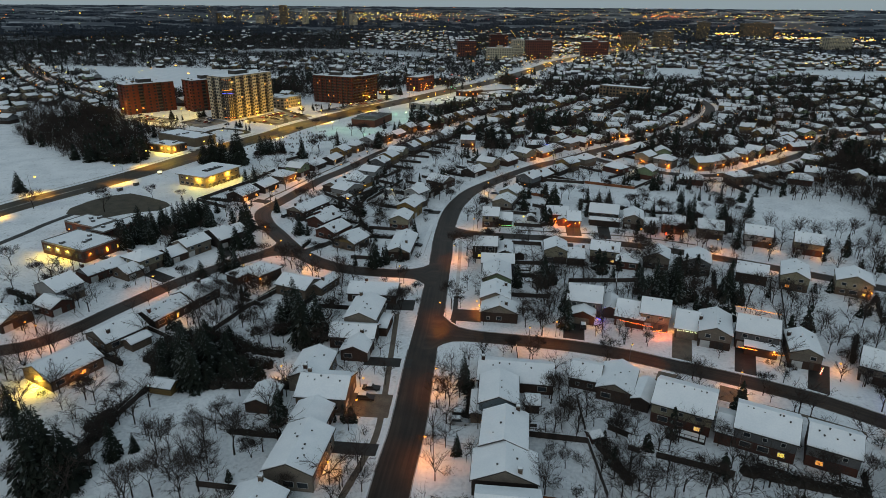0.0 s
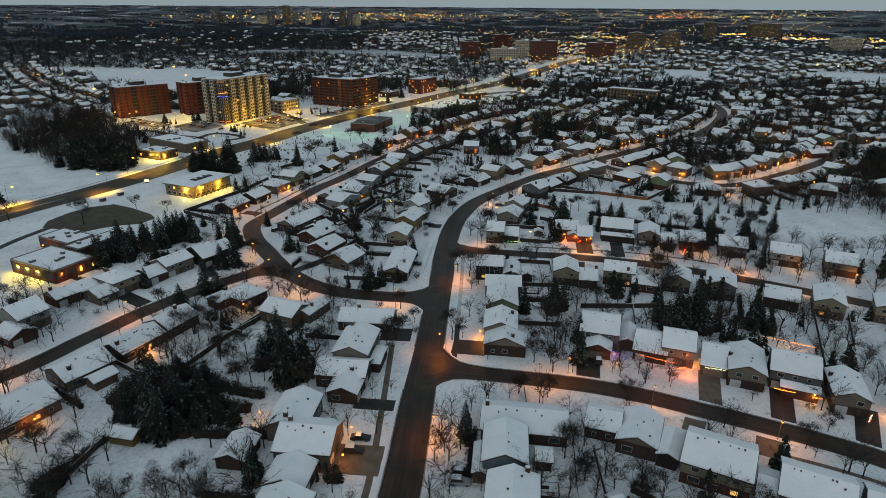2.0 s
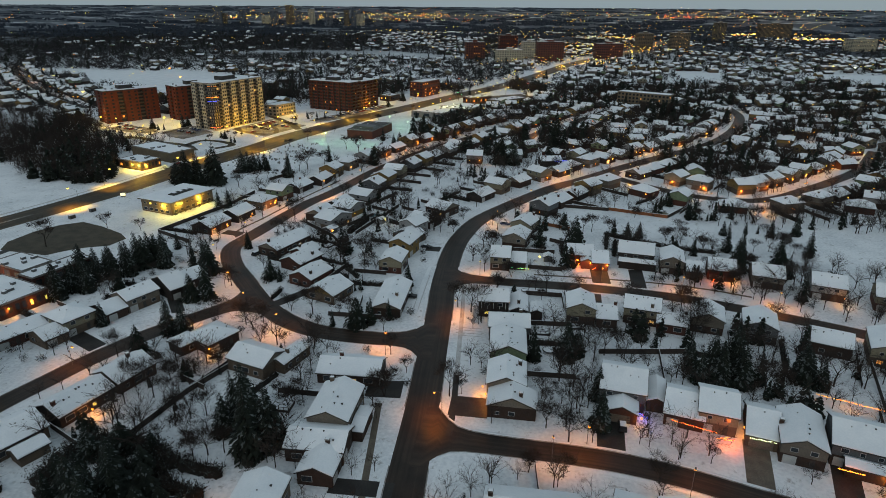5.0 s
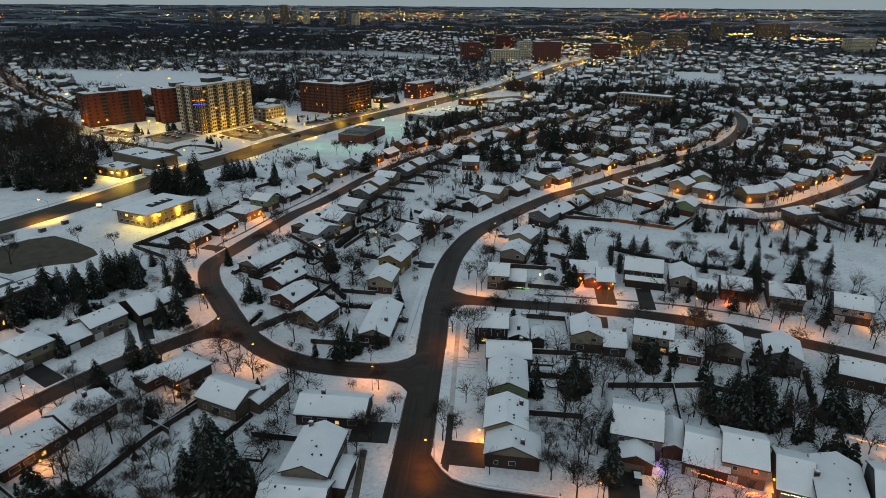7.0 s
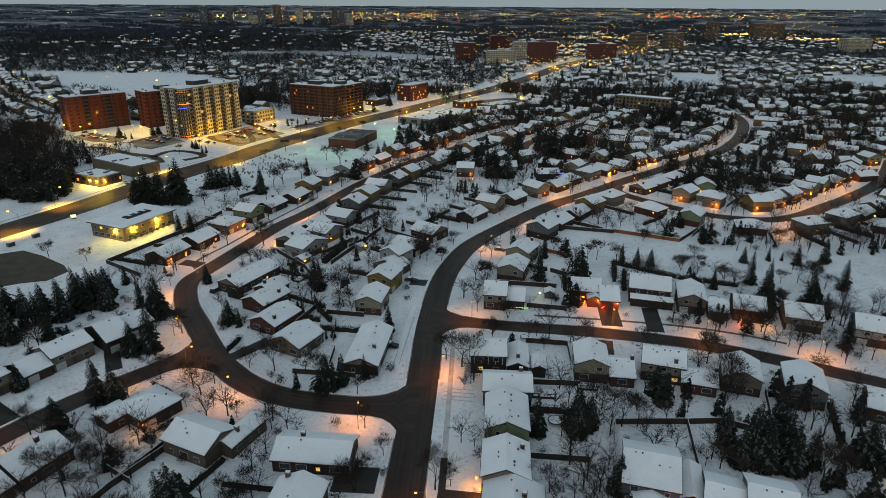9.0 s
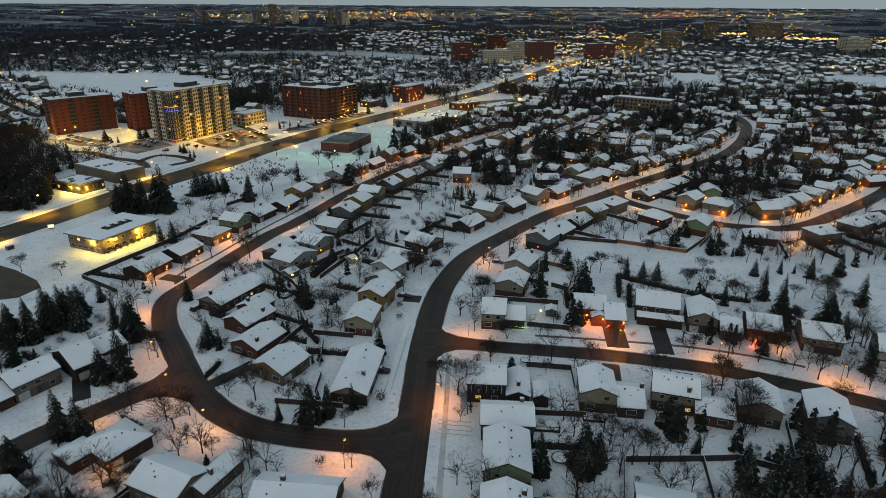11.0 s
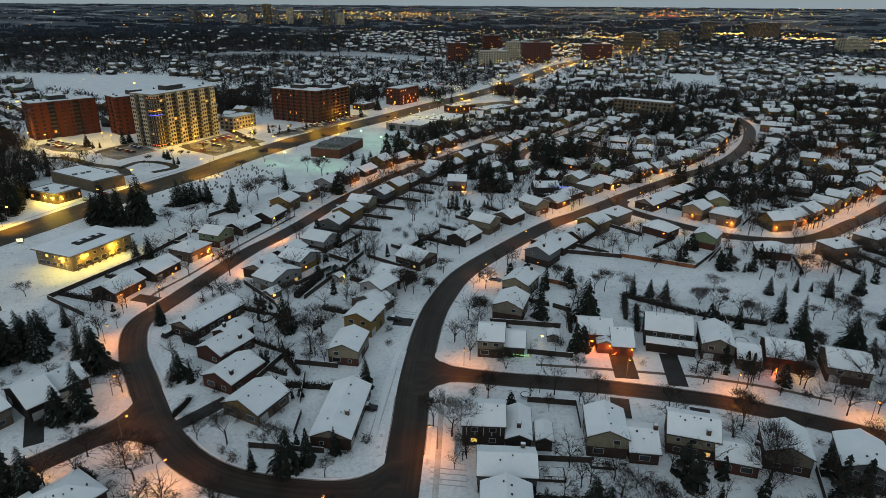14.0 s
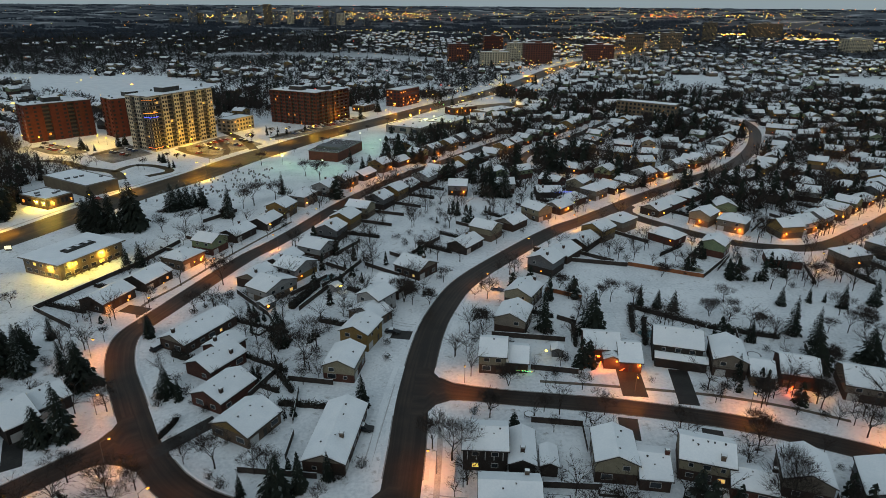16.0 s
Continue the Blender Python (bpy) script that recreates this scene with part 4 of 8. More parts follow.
def bare_tree(seed, spread=0.75, twigs=5, stems=1):
    """Meshes of a leafless tree about ten metres high: trunk with limbs, and a crown of branches and fine twigs."""
    rnd = random.Random(seed)
    t, c = Shell(), Shell()

    def grow(p, d, length, r, level):
        if level <= 1:
            p2, d2, r2 = limb(t, BARK, p, d, length, r, 5 if level == 0 else 4, 0.12, rnd)
        elif level <= 3:
            p2, d2, r2 = limb(c, TWIG, p, d, length, r, 3, 0.25, rnd, 1)
        else:
            for _ in range(twigs):
                e = (d + Vector((rnd.uniform(-1, 1), rnd.uniform(-1, 1), rnd.uniform(-0.35, 0.9))) * 0.75).normalized()
                q = p + d * length * rnd.random()
                w = e.orthogonal().normalized() * 0.022
                w.rotate(Matrix.Rotation(rnd.uniform(0, 3), 3, e))
                tip = q + e * rnd.uniform(0.6, 1.4)
                c.face(TWIG, q - w, q + w, tip)
            return
        n = (3, 4, 4, 4)[level] if level else rnd.choice((4, 5))
        for k in range(n):
            a = math.tau * (k + rnd.random() * 0.7) / n
            out = Vector((math.cos(a), math.sin(a), 0))
            e = (d2 * (1.0 if level else 0.9) + out * spread * rnd.uniform(0.6, 1.2) + Vector((0, 0, 0.18))).normalized()
            at = p + (p2 - p) * rnd.uniform(0.55, 1.0)
            grow(at, e, length * rnd.uniform(0.58, 0.82), r2 * 0.60, level + 1)

    for k in range(stems):
        lean = Vector((rnd.uniform(-0.3, 0.3), rnd.uniform(-0.3, 0.3), 1)).normalized() if stems > 1 else Vector((0, 0, 1))
        grow(Vector((rnd.uniform(-0.2, 0.2) * (stems > 1), 0, -0.1)), lean, 3.0 if stems == 1 else 2.2, 0.16 if stems == 1 else 0.10, 0)
    return t.mesh("trunk"), c.mesh("crown")


def conifer(seed, width=0.26, snow=0.10):
    """Meshes of a spruce ten metres high: whorls of drooping boughs, each a spray of narrow needle fans along a spine."""
    rnd = random.Random(seed)
    t, c = Shell(), Shell()
    t.tube(BARK, (0, 0, -0.1), (0, 0, 9.6), 0.19, 0.02, 6)
    z = 0.45
    while z < 9.9:
        f = 1 - z / 10.15
        reach = 10 * width * (f**0.85) * rnd.uniform(0.82, 1.12) + 0.10
        n = max(4, int(5 + 8 * f))
        off = rnd.random() * 6
        for k in range(n):
            a = off + math.tau * (k + rnd.uniform(-0.3, 0.3)) / n
            L = reach * rnd.uniform(0.65, 1.15)
            out, sd = Vector((math.cos(a), math.sin(a), 0)), Vector((-math.sin(a), math.cos(a), 0))
            tip_drop = L * rnd.uniform(0.28, 0.5)
            spine = lambda u: Vector((0, 0, z - tip_drop * u * u - 0.05 * L * u)) + out * (L * u)
            for j in range(7):
                u = (0.25, 0.25, 0.5, 0.5, 0.74, 0.74, 0.62)[j]
                side = (1, -1, 1, -1, 1, -1, 0)[j] * rnd.uniform(0.55, 0.95)
                p0 = spine(u)
                d = (out * rnd.uniform(0.55, 0.9) + sd * side + Vector((0, 0, -0.35 - 0.3 * rnd.random()))).normalized()
                ln = L * (0.46 if j < 6 else 0.5) * rnd.uniform(0.8, 1.2)
                w = d.cross(Vector((0, 0, 1))).normalized() * ln * 0.26 + Vector((0, 0, -0.10 * ln))
                m = FROST if rnd.random() < snow * (0.3 + u) else NEEDLE
                q = p0 + d * ln * 0.55
                c.face(m, p0, q + w, p0 + d * ln, q - w * 0.9)
        z += 0.29 + 0.27 * f
    return t.mesh("trunk"), c.mesh("crown")


def shrub_mesh(seed, dense=200):
    """Meshes of a low bush of fine stems, about two metres high."""
    rnd = random.Random(seed)
    t, c = Shell(), Shell()
    for _ in range(9):
        e = Vector((rnd.uniform(-0.6, 0.6), rnd.uniform(-0.6, 0.6), 1)).normalized()
        t.tube(BARK, (0, 0, -0.05), e * 1.2, 0.03, 0.015, 3)
    for _ in range(dense):
        u = Vector((rnd.gauss(0, 0.42), rnd.gauss(0, 0.42), 0.2 + abs(rnd.gauss(0.7, 0.45))))
        e = Vector((rnd.uniform(-1, 1), rnd.uniform(-1, 1), rnd.uniform(-0.3, 1.2))).normalized()
        w = e.orthogonal().normalized() * 0.035
        c.face(BRUSH, u - w, u + w, u + e * rnd.uniform(0.25, 0.6))
    return t.mesh("stem"), c.mesh("crown")


BARE = [bare_tree(1, 0.75, 4), bare_tree(2, 0.95, 4), bare_tree(3, 0.6, 4), bare_tree(4, 0.85, 3, 3), bare_tree(5, 0.7, 5), bare_tree(6, 1.05, 4)]
SPRUCE = [conifer(1, 0.24), conifer(2, 0.29, 0.22), conifer(3, 0.20, 0.08), conifer(4, 0.40, 0.05), conifer(5, 0.12, 0.03)]
BUSH = [shrub_mesh(1), shrub_mesh(2)]
TREES = []


def plant(kind, x, y, h, k=None, wide=1.0):
    """A tree of the given kind and height, turned and varied by its place."""
    if on_road(x, y, 0.6) or any((x - a) ** 2 + (y - b) ** 2 < (0.95 * c) ** 2 for a, b, c in PLACED) or any((x - a) ** 2 + (y - b) ** 2 < 2.2 for a, b in TREES):
        return None
    rnd = random.Random(int(abs(x) * 31 + abs(y) * 17 + h * 5))
    stock = {"bare": BARE, "spruce": SPRUCE, "bush": BUSH}[kind]
    tr, cr = stock[rnd.randrange(len(stock) - (kind == "spruce")) if k is None else k]
    tall = {"bare": 9.6, "spruce": 10.0, "bush": 1.9}[kind]
    f = h / tall
    m = pose(x, y, 0, 0, 0, rnd.uniform(0, 360)) @ Matrix.Diagonal((f * wide, f * wide, f, 1))
    nm, lb, cat = {"bare": ("bare_tree", "leafless brown deciduous tree standing in snow", "tree"), "spruce": ("spruce_tree", "dark green spruce dusted with snow", "tree"), "bush": ("shrub", "low leafless garden shrub in snow", "shrub")}[kind]
    if kind == "spruce" and h > 13:
        lb = "tall dark spruce with drooping boughs"
    top = base(nm, m, lb, cat)
    hang(tr.name.split(".")[0], tr, top)
    hang("crown", cr, top)
    TREES.append((x, y))
    return top


# trees that stand out by the streets and in the gardens
plant("spruce", -78.0, 235.2, 15.3)
plant("spruce", -57.3, 243.4, 12.5)
plant("spruce", -105.6, 279.7, 7.4)
plant("spruce", -111.5, 273.4, 8.9)
plant("spruce", -92.6, 261.8, 10.2)
plant("spruce", -89.6, 264.5, 7.8)
plant("spruce", -16.4, 221.4, 7.6)
plant("spruce", -21.6, 218.2, 9.8)
plant("spruce", -25.7, 216.7, 10.4)
plant("spruce", -33.0, 216.8, 5.9)
plant("spruce", -12.1, 246.5, 9.6)
plant("spruce", -10.7, 253.6, 10.2)
plant("spruce", -40.3, 279.5, 11.9)
plant("spruce", 38.1, 284.4, 14.9)
plant("spruce", 52.2, 282.6, 14.8)
plant("spruce", 43.5, 305.5, 10.2)
plant("spruce", 52.3, 309.9, 7.3)
plant("spruce", 72.4, 301.3, 8.1)
plant("spruce", 77.6, 299.3, 7.0)
plant("spruce", 82.1, 297.3, 7.6)
plant("spruce", 112.1, 281.7, 13.4)
plant("spruce", 115.5, 275.7, 12.8)
plant("spruce", 118.9, 301.2, 7.1)
plant("spruce", 129.4, 303.3, 6.2)
plant("spruce", 134.7, 303.3, 4.1)
plant("spruce", 131.8, 324.0, 7.7)
plant("spruce", 138.2, 299.2, 9.1)
plant("spruce", 87.0, 263.8, 6.1)
plant("spruce", 33.8, 427.3, 19)
plant("spruce", 40.8, 424.3, 19)
plant("spruce", 37.2, 432.5, 16.5)
plant("spruce", 149.8, 301.2, 10.1)
plant("spruce", -85.9, 286.5, 6.6)
plant("spruce", -78.5, 283.0, 6.5)
plant("spruce", -137.8, 371.5, 20, wide=0.95)
plant("spruce", -123.6, 375, 23, wide=0.85)
plant("spruce", -131.2, 372, 19, wide=0.9)
plant("spruce", -143.6, 374.1, 13, wide=1.1)
plant("spruce", -117.2, 400.5, 13.5, wide=1.3)
plant("spruce", -111.7, 404.5, 12, wide=1.3)
plant("spruce", -109.1, 407.2, 9.8, wide=1.3)
for x, y, h, wide in (
    (-146.0, 378.2, 13.0, 1.0), (-140.6, 378.0, 15.0, 1.0), (-134.6, 376.4, 17.0, 0.9), (-127.2, 377.0, 19.0, 0.85), (-127.4, 372.6, 12.0, 1.1),
    (-114.4, 402.6, 12.5, 1.3), (-106.4, 408.8, 11.0, 1.4), (-104.0, 405.0, 9.0, 1.4), (-107.2, 331.6, 9.5, 1.2), (-103.0, 333.2, 10.5, 1.2),
):
    plant("spruce", x, y, h, wide=wide)
for x, y, h in ((-114.8, 382.6, 8.5), (-99.0, 386.9, 7.0), (-94.6, 388.4, 6.2), (-90.7, 390.6, 6.6), (-84.6, 403.0, 12.0), (-73.0, 418.0, 13.0)):
    plant("bare", x, y, h)
plant("spruce", -90.3, 398.6, 13.6)
plant("spruce", -45.2, 493.1, 10.4)
plant("spruce", -19.9, 533.0, 9.5)
plant("spruce", 114.5, 329.1, 5.6)
plant("spruce", 89.0, 432.9, 9.1)
plant("spruce", -19.8, 319.1, 4.3)
plant("spruce", -45.3, 170.0, 16.7)
plant("spruce", -41.9, 168.4, 8.5)
plant("spruce", -48.3, 171.6, 13.5)
plant("spruce", -133.1, 242.8, 9.8)
plant("spruce", -127.8, 242.8, 8.8)
plant("spruce", -124.6, 244.9, 11.8)
plant("spruce", -120.3, 246.9, 10.0)
plant("spruce", -119.0, 251.1, 11.1)
plant("spruce", -87.5, 207.7, 8.5)
plant("spruce", -104.4, 219.0, 8.0)
plant("spruce", 25.2, 199.0, 11.4)
plant("spruce", 22.6, 201.4, 8.3)
plant("spruce", 37.0, 169.2, 11.3)
plant("spruce", 70.3, 190.4, 15.5)
plant("spruce", 77.0, 190.4, 15.5)
plant("spruce", 60.2, 204.4, 6.8)
plant("spruce", 82.0, 188.4, 10.8)
plant("spruce", 95.9, 190.7, 9.4)
plant("spruce", -37.9, 275.9, 11.0)
plant("spruce", -49.7, 252.3, 8.1)
plant("spruce", 68.5, 199.5, 8.2)
plant("spruce", 34.9, 201.5, 11.5)
plant("spruce", 4.8, 136.2, 11.5)
plant("spruce", 2.4, 111.5, 6.0)
plant("spruce", -39.1, 124.3, 10.2)
plant("spruce", -66.4, 138.3, 17.2)
plant("spruce", -62.4, 143.6, 13.5)
plant("spruce", -73.3, 140.9, 11.7)
plant("spruce", -63.3, 135.8, 14.7)
plant("spruce", -40.8, 158.5, 19)
plant("spruce", -37.4, 161.8, 16.4)
plant("spruce", -81.0, 103.4, 19)
plant("spruce", -82.5, 100.2, 19)
plant("spruce", -77.5, 103.4, 14.0)
plant("spruce", -71.6, 110.3, 10.2)
plant("spruce", 39.0, 180.6, 10.0)
plant("spruce", -217.7, 312.1, 11.3)
plant("spruce", -125.9, 233.4, 13.0)
plant("spruce", -124.2, 239.7, 12.1)
plant("spruce", -119.7, 239.8, 12.6)
plant("spruce", -115.7, 249.9, 12.5)
plant("spruce", -112.3, 253.5, 13.9)
plant("spruce", -110.2, 260.8, 12.9)
plant("spruce", -107.9, 264.7, 11.8)
plant("spruce", -102.8, 260.9, 12.9)
plant("spruce", -76.4, 211.3, 11.0)
plant("spruce", -80.5, 211.2, 13.2)
plant("bare", -74.8, 248.0, 9.6)
plant("bare", -69.1, 221.0, 10.5)
plant("bare", -59.2, 217.0, 11.0)
plant("bare", -54.4, 218.8, 9.5)
plant("bare", -40.6, 224.9, 12.8)
plant("bare", -49.4, 229.4, 6.7)
plant("bare", -57.1, 238.1, 10.7)
plant("bare", -4.3, 253.6, 7.5)
plant("bare", 5.1, 230.9, 11.1)
plant("bare", 9.3, 227.2, 14.4)
plant("bare", 18.7, 245.2, 8.8)
plant("bare", 31.9, 244.0, 7.2)
plant("bare", 32.9, 236.5, 5.4)
plant("bare", 24.6, 255.2, 10.5)
plant("bare", 43.2, 253.4, 7.5)
plant("bare", 46.2, 242.8, 8.7)
plant("bare", 60.7, 241.6, 7.9)
plant("bare", 62.3, 237.4, 9.2)
plant("bare", 76.5, 248.3, 7.4)
plant("bare", 79.2, 234.2, 11.4)
plant("bare", 99.8, 247.0, 12.1)
plant("bare", 104.0, 234.1, 11.4)
plant("bare", 76.7, 215.9, 15)
plant("bare", 82.4, 215.9, 12.5)
plant("bare", 19.9, 284.4, 12.2)
plant("bare", 23.2, 305.6, 10.2)
plant("bare", 48.9, 314.4, 9.5)
plant("bare", 63.6, 303.4, 11.2)
plant("bare", 59.4, 301.3, 10.1)
plant("bare", 70.5, 301.3, 10.1)
plant("bare", 92.3, 293.4, 10.8)
plant("bare", 96.9, 289.6, 9.7)
plant("bare", 104.8, 285.9, 8.6)
plant("bare", 129.6, 282.4, 9.4)
plant("bare", 123.6, 282.4, 7.6)
plant("bare", 134.7, 282.3, 5.7)
plant("bare", 136.5, 277.3, 8.3)
plant("bare", 115.2, 321.5, 9.8)
plant("bare", -89.4, 278.1, 6.4)
plant("bare", -67.4, 316.8, 13.6)
plant("bare", -29.2, 264.3, 15)
plant("bare", -27.9, 274.7, 13.4)
plant("bare", -19.8, 319.1, 14.9)
plant("bare", -1.5, 301.4, 10.1)
plant("bare", 4.1, 301.4, 10.1)
plant("bare", -4.3, 303.5, 15.0)
plant("bare", 8.9, 319.1, 8.6)
plant("bare", -31.9, 223.2, 8.6)
plant("bare", -28.2, 219.9, 9.8)
plant("bare", -41.8, 293.7, 11.6)
plant("bare", -25.0, 329.1, 11.0)
plant("bare", 45.5, 358.2, 8.6)
plant("bare", 62.8, 351.9, 9.6)
plant("bare", -69.7, 295.6, 10.7)
plant("bare", -85.5, 299.6, 8.9)
plant("bare", -102.3, 295.7, 6.9)
plant("bare", -129.4, 299.7, 7.9)
plant("bare", -132.3, 334.3, 6.7)
plant("bare", -118.4, 351.5, 4.8)
plant("bare", 139.3, 358.4, 14.7)
plant("bare", 126.7, 379.5, 7.9)
plant("bare", 243.5, 445.0, 9.5)
plant("bare", -35.3, 200.6, 8.3)
plant("bare", -13.9, 200.9, 8.3)
plant("bare", -13.8, 181.1, 13.4)
plant("bare", -8.9, 191.6, 6.3)
plant("bare", -35.5, 177.1, 8.9)
plant("bare", -14.8, 172.0, 5.8)
plant("bare", -10.8, 172.1, 8.6)
plant("bare", 1.8, 201.1, 6.6)
plant("bare", 2.4, 181.3, 12.0)
plant("bare", 6.1, 201.2, 6.6)
plant("bare", 5.5, 182.3, 5.4)
plant("bare", 14.6, 165.8, 7.0)
plant("bare", 24.7, 169.1, 9.9)
plant("bare", 29.0, 164.1, 12.6)
plant("bare", 25.3, 180.6, 9.8)
plant("bare", 45.6, 201.7, 11.5)
plant("bare", 49.2, 201.7, 11.6)
plant("bare", 80.9, 182.2, 15.0)
plant("bare", 85.8, 184.3, 12.1)
plant("bare", 101.3, 187.5, 14.6)
plant("bare", -76.9, 183.3, 10.6)
plant("bare", -65.2, 181.5, 6.8)
plant("bare", -60.1, 184.6, 10.6)
plant("bare", -67.6, 178.6, 7.5)
plant("bare", -47.6, 226.2, 7.4)
plant("bare", -39.6, 234.9, 8.6)
plant("bare", 92.3, 242.5, 7.9)
plant("bare", 81.9, 238.6, 7.8)
plant("bare", -49.6, 100.3, 12.5)
plant("bare", -58.2, 98.8, 12.3)
plant("bare", -62.1, 98.7, 11.1)
plant("bare", -45.8, 111.3, 15)
plant("bare", -54.0, 116.0, 9.1)
plant("bare", -78.5, 128.5, 9.6)
plant("bare", -41.9, 110.4, 8.8)
plant("bare", -31.7, 100.4, 7.0)
plant("bare", -20.5, 105.3, 7.2)
plant("bare", -16.9, 100.4, 8.5)
plant("bare", -2.0, 128.9, 9.7)
plant("bare", 4.2, 129.0, 9.6)
plant("bare", -3.2, 112.4, 7.5)
plant("bare", 26.1, 130.2, 10.5)
plant("bare", 24.8, 118.3, 9.2)
plant("bare", 29.0, 123.5, 10.2)
plant("bare", 34.6, 121.4, 8.6)
plant("bare", 38.8, 117.4, 9.9)
plant("bare", 21.7, 107.1, 5.9)
plant("bare", 25.3, 107.2, 6.5)
plant("bare", 35.1, 99.0, 11.1)
plant("bare", 40.8, 99.1, 11.1)
plant("bare", 25.2, 176.6, 7.9)
plant("bare", 18.9, 154.3, 9.0)
plant("bare", 25.9, 152.8, 7.2)
plant("bare", 32.8, 155.9, 9.0)
plant("bare", 51.3, 153.0, 10.7)
plant("bare", 58.3, 157.7, 6.4)
plant("bare", 66.8, 141.7, 10.2)
plant("bare", 87.3, 136.6, 11.6)
plant("bare", 80.3, 134.1, 8.3)
plant("bare", 106.7, 144.7, 8.6)
plant("bare", 105.8, 127.2, 11.2)
plant("bare", -39.8, 179.9, 6.0)
plant("bare", 52.1, 99.1, 11.1)
plant("bare", 48.1, 100.6, 11.2)
plant("bare", 61.9, 100.7, 9.8)
plant("bare", 76.6, 102.3, 9.9)
plant("bare", 85.9, 102.3, 10.0)
plant("bare", -86.9, 101.8, 8.4)
plant("bare", -60.2, 112.2, 8.9)
plant("bare", -89.8, 133.2, 9.8)
plant("bare", 60.8, 114.6, 9.0)
plant("bare", -55.5, 161.7, 11.0)
plant("bare", -49.7, 158.5, 10.9)
plant("bare", -60.8, 168.5, 9.5)
plant("bare", -54.9, 172.2, 9.6)
plant("bare", -193.4, 283.9, 13.7)
plant("bare", -158.2, 280.1, 15.0)
plant("bare", -145.7, 303.3, 8.7)
plant("bare", -141.2, 200.6, 10.6)
plant("bare", -160.5, 215.6, 11.2)
plant("bush", -67.9, 119.9, 3)
plant("bush", -63.8, 121.0, 3)
plant("bush", -18.4, 118.1, 2.4)
plant("bush", -22.9, 165.3, 2.8)
plant("bush", -19.7, 167.1, 2.8)
plant("bush", -14.5, 165.4, 2.8)
plant("bush", 9.0, 123.4, 2.4)
plant("bush", 26.1, 99.0, 2.9)
plant("bush", -56.2, 251.4, 3)
plant("bush", -40.7, 221.6, 2.1)
plant("bush", -37.6, 219.1, 2.9)
plant("bush", -14.1, 221.4, 2.9)
plant("bush", -41.0, 240.1, 3)
plant("bush", -61.3, 246.8, 3)
plant("bush", -32.9, 242.2, 3)
plant("bush", -9.8, 224.7, 3)
plant("bush", -21.1, 297.5, 3)
plant("bush", 15.2, 243.0, 3)
plant("bush", 41.7, 216.2, 2.8)
plant("bush", 27.0, 276.0, 3)
plant("bush", 21.8, 293.5, 3.0)
plant("bush", 41.5, 266.8, 2.7)
plant("bush", 7.9, 168.9, 2.9)
plant("bush", 10.0, 165.7, 2.9)
plant("bush", 16.3, 172.4, 2.9)
plant("bush", 60.3, 192.4, 3)
plant("bush", -8.4, 185.2, 2.3)

# broad dark evergreens that stand close together
for x, y, h in ((-72, 138.6, 6.5), (-66.5, 138, 7.5), (-61, 138.2, 7.0), (-57, 141.5, 7), (-69, 144.5, 9.5), (-63.5, 146, 11), (-58, 147, 8), (-73, 147, 8), (-66.5, 151, 9), (-60.5, 152, 8), (-53, 143, 6), (-49, 141.8, 5)):
    plant("spruce", x, y, h, 3, 1.25)
for x, y, h in ((-97, 118, 11), (-90, 113, 13), (-84, 107, 12), (-78, 100, 11), (-104, 126, 9), (-72, 111.6, 6), (-68, 112.4, 5)):
    plant("spruce", x, y, h, 0, 1.1)
for x, y, h in ((67.2, 189.2, 10), (72, 188.2, 13), (77, 187.2, 13), (82, 189.4, 12), (67, 195, 9), (77.7, 195, 14), (94, 189.6, 12), (97, 186.4, 9), (34.4, 199, 10), (38, 202, 9), (-48.7, 166, 11), (-42, 168, 10)):
    plant("spruce", x, y, h, 1, 1.1)

plant("spruce", -130.5, 255.4, 11.5)
plant("spruce", -125.3, 255.4, 10.6)
plant("spruce", -122.3, 259.3, 9.8)
plant("spruce", -118.1, 261.3, 10.8)
plant("spruce", -114.9, 265.4, 12.9)
plant("spruce", -111.4, 267.5, 12.1)
plant("spruce", -107.0, 269.6, 11.2)
plant("spruce", -84.3, 255.7, 13.5)
plant("spruce", -102.4, 215.9, 8.2)
plant("spruce", -84.3, 200.3, 9.1)
plant("spruce", -110.2, 241.5, 7.3)
plant("spruce", -95.4, 229.3, 7.0)
plant("spruce", 101.4, 263.3, 11.1)
plant("spruce", 108.1, 263.3, 12.9)
plant("spruce", 125.2, 266.6, 11.3)
plant("spruce", 142.6, 277.4, 11.8)
plant("spruce", 97.7, 277.6, 7.9)
plant("spruce", 119.0, 237.3, 11.6)
plant("spruce", 124.1, 256.8, 9.1)
plant("bare", -69.8, 187.2, 10.1)
plant("bare", -63.5, 183.9, 9.9)
plant("bare", -59.7, 185.6, 9.9)
plant("bare", -76.3, 192.5, 8.9)
plant("bare", -59.1, 192.6, 8.8)
plant("bare", -89.2, 208.8, 6.4)
plant("bare", -88.9, 198.2, 10.6)
plant("bare", -58.0, 209.0, 4.8)
plant("bare", -44.4, 204.6, 6.3)
plant("bare", -57.0, 196.4, 9.0)
plant("bare", -72.0, 196.3, 9.0)
plant("bare", -106.9, 229.2, 7.0)
plant("bare", -47.8, 281.5, 10.6)
plant("bare", -38.2, 272.4, 12.3)
plant("bare", -28.1, 256.1, 7.8)
plant("bare", -59.4, 296.6, 9.0)
plant("bare", 136.6, 285.4, 12.1)
plant("bare", 134.0, 293.9, 10.4)
plant("bare", 123.4, 250.8, 12.3)
plant("bare", 113.1, 263.3, 11.1)
